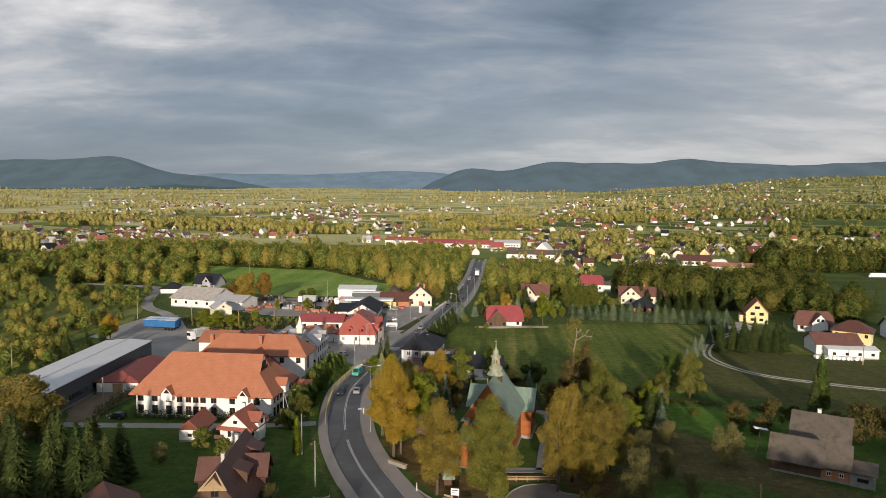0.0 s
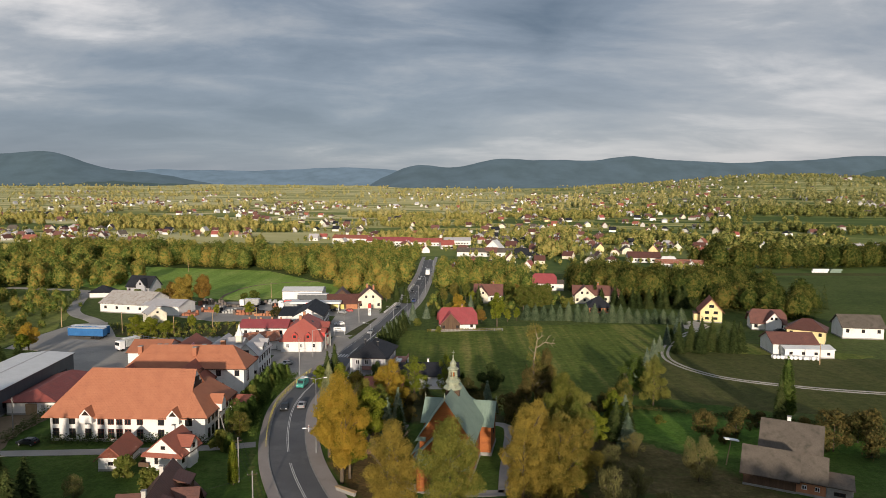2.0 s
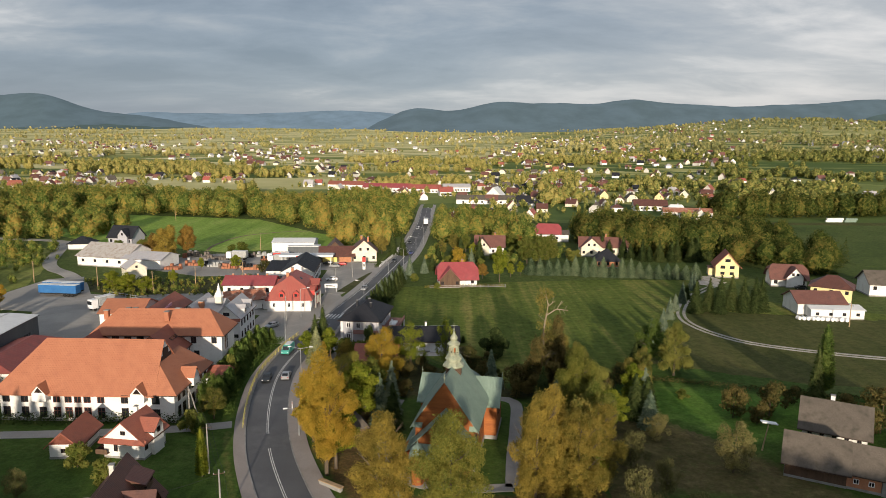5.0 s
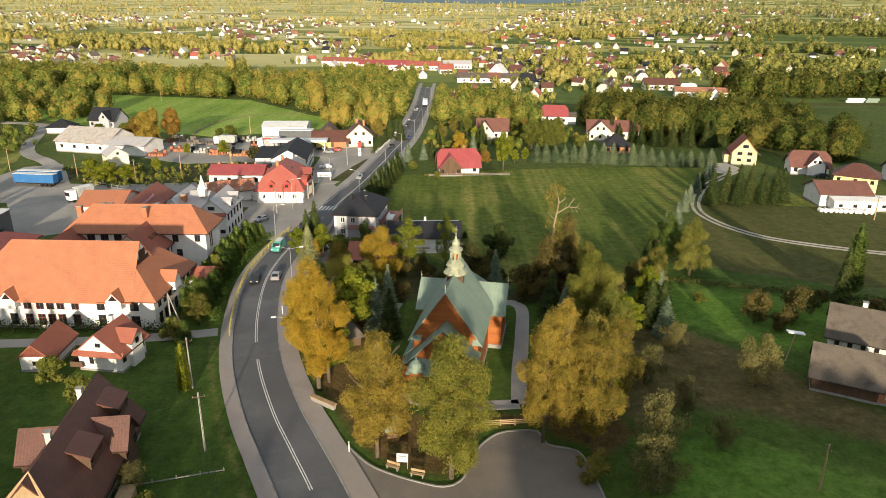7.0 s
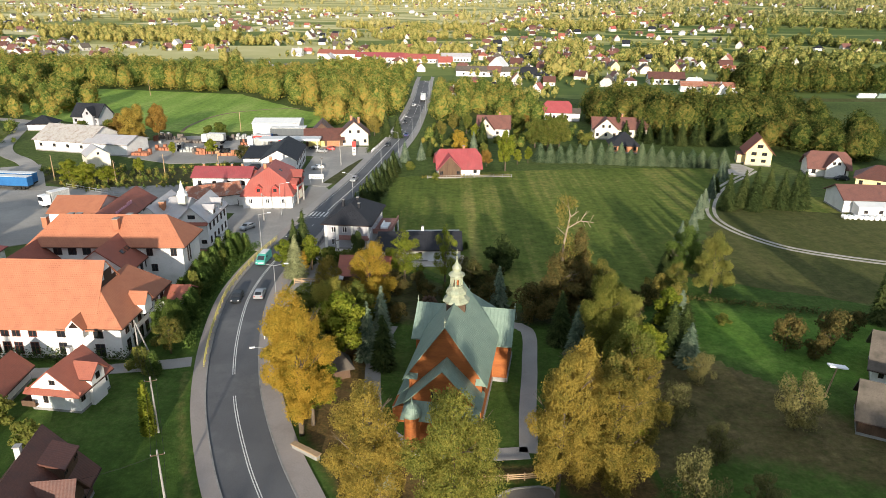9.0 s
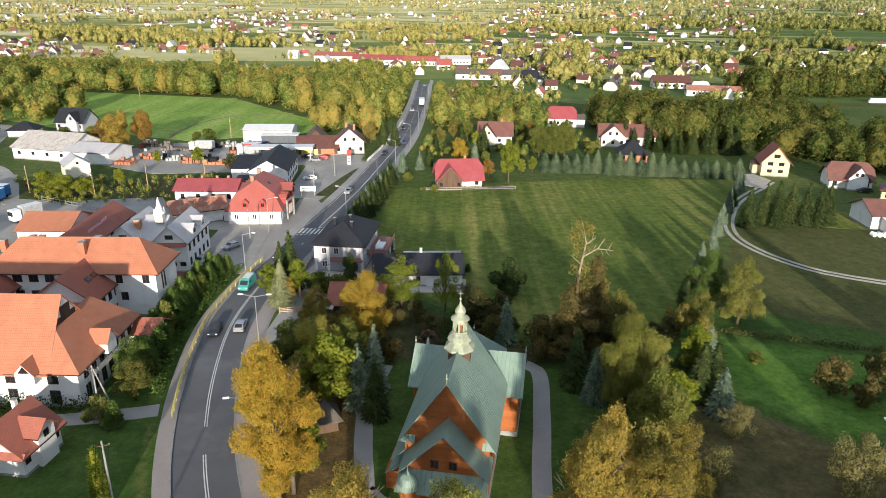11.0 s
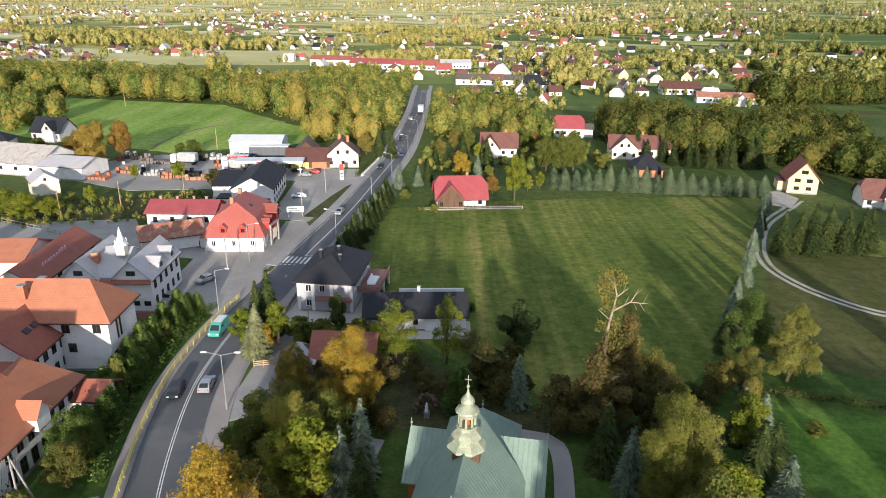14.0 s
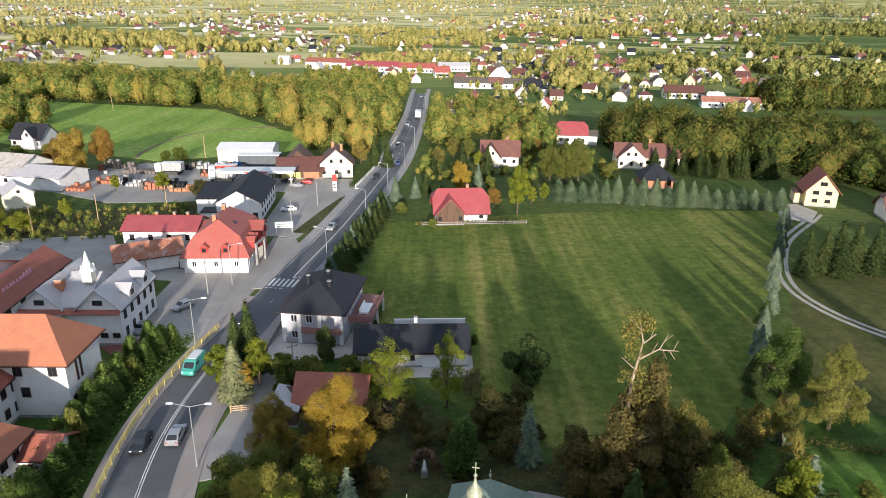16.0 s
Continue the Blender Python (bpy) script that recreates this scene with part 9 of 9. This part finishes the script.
fence("house_fence", "dark metal fence along the pavement of the grey house", (-29.6, 181), (-28.4, 207), 1.3, "panel_dark", 2.0, 3)
fence("garden_gate_fence", "brown wooden garden fence beside the parking strip", (-30.2, 165.0), (-24.5, 166.2), 1.3, "wood", 1.5, 3)
fence("west_fence", "grey fence along the lorry yard", (-113, 236), (-84, 222.5), 1.4, "steel", 2.5, 2)

for x, y, r in ((-6.4, 97.1, -24), (-3.3, 95.7, -16)):
    bench = thing("bench", "pale wooden bench by the forecourt kerb", "bench", "benches", pose(x, y, 0.1, 0, 0, r))
    part("seat", boxes((-0.9, -0.22, 0.42, 0.9, 0.22, 0.48)), M["wood"], bench)
    part("backrest", boxes((-0.9, 0.20, 0.6, 0.9, 0.25, 0.95)), M["wood"], bench)
    for u in (-0.7, 0.7):
        part("leg", boxes((u - 0.06, -0.2, 0, u + 0.06, 0.24, 0.42)), M["concrete"], bench)
notice = thing("notice_board", "white notice board on two posts", "notice board", at=pose(-5.2, 97.2, 0.1, 0, 0, -4))
part("panel", boxes((-0.7, -0.05, 1.0, 0.7, 0.05, 2.2)), M["frame_white"], notice)
part("text_bar", boxes((-0.5, -0.07, 1.8, 0.5, -0.05, 1.95), (-0.5, -0.07, 1.4, 0.3, -0.05, 1.5)), M["panel_dark"], notice)
for u in (-0.62, 0.62):
    part("post", boxes((u - 0.05, -0.05, 0, u + 0.05, 0.05, 1.0)), M["steel"], notice)
trough = thing("low_wall", "short pale low wall beneath the maple", "wall", at=pose(-17.4, 111.3, 0.05, 0, 0, -34))
part("wall", boxes((-2.2, -0.3, 0, 2.2, 0.3, 0.7), bevel=0.05), M["concrete"], trough)
part("coping", boxes((-2.3, -0.4, 0.7, 2.3, 0.4, 0.85)), M["wood"], trough)
house("bell_hut", "small wooden shelter with a weathered shingle roof", "shelter", -16.2, 130.6, 20, 3.0, 3.0, 2.4, 4.2, "hip", "x", wall="timber_dark", cover="roof_eternit", over=0.6, plinth=False, gutter=False)
house("wayside_shrine", "small shrine with a pale green pointed roof", "shrine", -6.9, 104.3, 10, 1.6, 1.6, 2.2, 4.4, "hip", "x", wall="timber_dark", cover="copper", over=0.35, plinth=False, gutter=False)
grotto = thing("grotto", "small stone grotto with a pale statue niche", "grotto", at=pose(-3.0, 153.2, 0, 0, 0, 0))
gm = bmesh.new()
for i in range(46):
    a, z = RNG.uniform(-0.3, math.pi + 0.3), RNG.uniform(0, 1)
    rr = 1.7 * math.cos(z * 1.1)
    bmesh.ops.create_icosphere(gm, subdivisions=1, radius=RNG.uniform(0.3, 0.48), matrix=Matrix.LocRotScale((rr * math.cos(a), rr * math.sin(a) * 0.7, z * 2.6), Euler((a, z, 0)), (1, 1, 0.8)))
part("stonework", gm, M["timber_dark"], grotto)
statue = lathe(bmesh.new(), [(0.22, 0), (0.26, 0.3), (0.2, 0.9), (0.12, 1.1), (0.14, 1.25), (0.05, 1.4)], 10, (-3.0, 152.2, 0.9))
solo("garden_statue", statue, M["frame_white"], "pale plain statue before the grotto", "statue")
solo("statue_plinth", boxes((-3.4, 151.8, 0.0, -2.6, 152.6, 0.9), bevel=0.04), M["concrete"], "grey stone plinth of the statue", "plinth")

for i in range(11):
    b = bmesh.new()
    rod(b, (-0.65, 0, 0.62), (0.65, 0, 0.62), 0.62, n=14)
    bmesh.ops.bevel(b, geom=b.edges[:], offset=0.08, segments=1, affect="EDGES")
    solo("wrapped_bale", b, M["frame_white"], "white plastic-wrapped round hay bale", "bale", at=pose(105.3 + i * 1.3, 212.6 - 0.2 * i, 0, 0, 0, RNG.uniform(70, 110)), group="hay bales")
gantry = thing("sign_gantry", "pale concrete gantry frame beside the pavement", "gantry", at=pose(-41.0, 221.5, 0.12, 0, 0, 80))
for u in (0, 4.2):
    part("post", boxes((u - 0.2, -0.2, 0, u + 0.2, 0.2, 4.6)), M["concrete"], gantry)
part("beam", boxes((-0.3, -0.22, 4.6, 4.6, 0.22, 5.0)), M["concrete"], gantry)
part("panel", boxes((1.0, -0.05, 1.2, 3.2, 0.05, 3.6)), M["plaster_cream"], gantry)
board = thing("hoarding", "white advertising board on posts", "sign", at=pose(-40.0, 243.5, 0.1, 0, 0, 8))
part("panel", boxes((-2.2, -0.06, 1.4, 2.2, 0.06, 2.9)), M["frame_white"], board)
part("text_bar", boxes((-1.8, -0.08, 2.2, 0.6, -0.06, 2.5), (-1.8, -0.08, 1.7, 1.4, -0.06, 1.9)), M["panel_dark"], board)
for u in (-1.9, 1.9):
    part("post", boxes((u - 0.06, -0.06, 0, u + 0.06, 0.06, 1.4)), M["steel"], board)

# pale dead limbs of the storm-broken tree over the ivy
dead = thing("dead_tree", "broken dead tree with bare pale limbs", "tree", at=pose(20.0, 150.5, 0) @ Matrix.Diagonal((1.1, 1.1, 1.2, 1)))
part("trunk", rod(bmesh.new(), (0, 0, -0.2), (0.2, 0, 12.0), 0.26, 0.18, 8), M["bark"], dead)
part("broken_top", rod(bmesh.new(), (0.2, 0, 11.9), (0.9, 0, 16.4), 0.18, 0.09, 8), M["bark_pale"], dead, "bare pale broken top of the trunk")
for a, b, r in (((0.7, 0, 14.4), (2.6, -0.2, 15.6), 0.11), ((2.5, -0.2, 15.5), (4.6, 0.1, 15.2), 0.07), ((2.5, -0.2, 15.5), (3.4, 0.3, 16.8), 0.06), ((0.9, 0, 16.0), (2.2, 0.4, 16.8), 0.08), ((0.9, 0, 16.0), (0.3, 0.2, 18.6), 0.09),
                ((3.6, 0, 15.3), (4.2, -0.2, 14.5), 0.04), ((0.5, 0.1, 17.4), (-0.6, 0.1, 18.4), 0.05), ((0.4, 0.1, 17.0), (1.3, -0.2, 18.2), 0.05), ((0.5, 0, 13.2), (-1.0, 0.4, 14.4), 0.06), ((4.0, 0.05, 15.3), (4.5, 0.3, 16.2), 0.035), ((3.0, 0, 16.2), (3.8, 0.1, 16.9), 0.03), ((1.8, -0.1, 15.1), (2.2, -0.3, 16.2), 0.04), ((1.6, 0.2, 16.4), (1.9, 0.2, 17.6), 0.035), ((2.9, -0.1, 15.4), (3.3, -0.4, 14.6), 0.03)):
    part("limb", rod(bmesh.new(), a, b, r, r * 0.45, 6), M["bark_pale"], dead)
rng = np.random.default_rng(31)
part("dry_leaves", mesh_from_tris("dry_leaves", leaf_cloud(rng, 1800, [(0.2, 0.2, 18.2, 1.3, 1.2), (-0.7, 0, 17.0, 0.9, 0.9), (1.2, 0.1, 18.0, 0.8, 0.6), (0.0, 0, 15.4, 0.9, 1.0), (0.9, 0.2, 12.2, 1.3, 1.3), (1.9, 0.1, 10.4, 1.5, 1.4), (-0.8, 0.1, 12.8, 0.6, 0.8)], 0.14), M["leaf_olive"]), None, dead)

# mixed goods in the materials yard
for k in range(46):
    x, y = RNG.uniform(-116, -64), RNG.uniform(281, 316)
    if x < -128 + (318 - y) * 0.9 or abs(x + 89.5) < 4 and abs(y - 303) < 5 or abs(x + 69.5) < 4 and abs(y - 294) < 5:
        continue
    stack(x, y, RNG.uniform(-12, 12), RNG.choice(("dull_goods", "dull_goods", "stack_red", "black", "pale_goods", "concrete", "wood", "pale_goods", "brick")), RNG.choice((1, 2, 3)), RNG.choice((1, 2)), "mixed pallets of building materials in the yard")
for x0, mat, n, label in ((246, "frame_white", 7, "row of white-wrapped hay bales"), (258, "copper", 5, "row of green-wrapped hay bales")):
    row = thing("bale_row", label, "hay bales", at=pose(x0, 455, 0.07))
    bale = mesh_of("bale", rod(bmesh.new(), (0, -0.7, 0.75), (0, 0.7, 0.75), 0.75, n=12), M[mat])
    for i in range(n):
        for k in range(2):
            part("bale", bale, None, row, at=pose(i * 1.55 + k * 0.75, 0, k * 1.3))
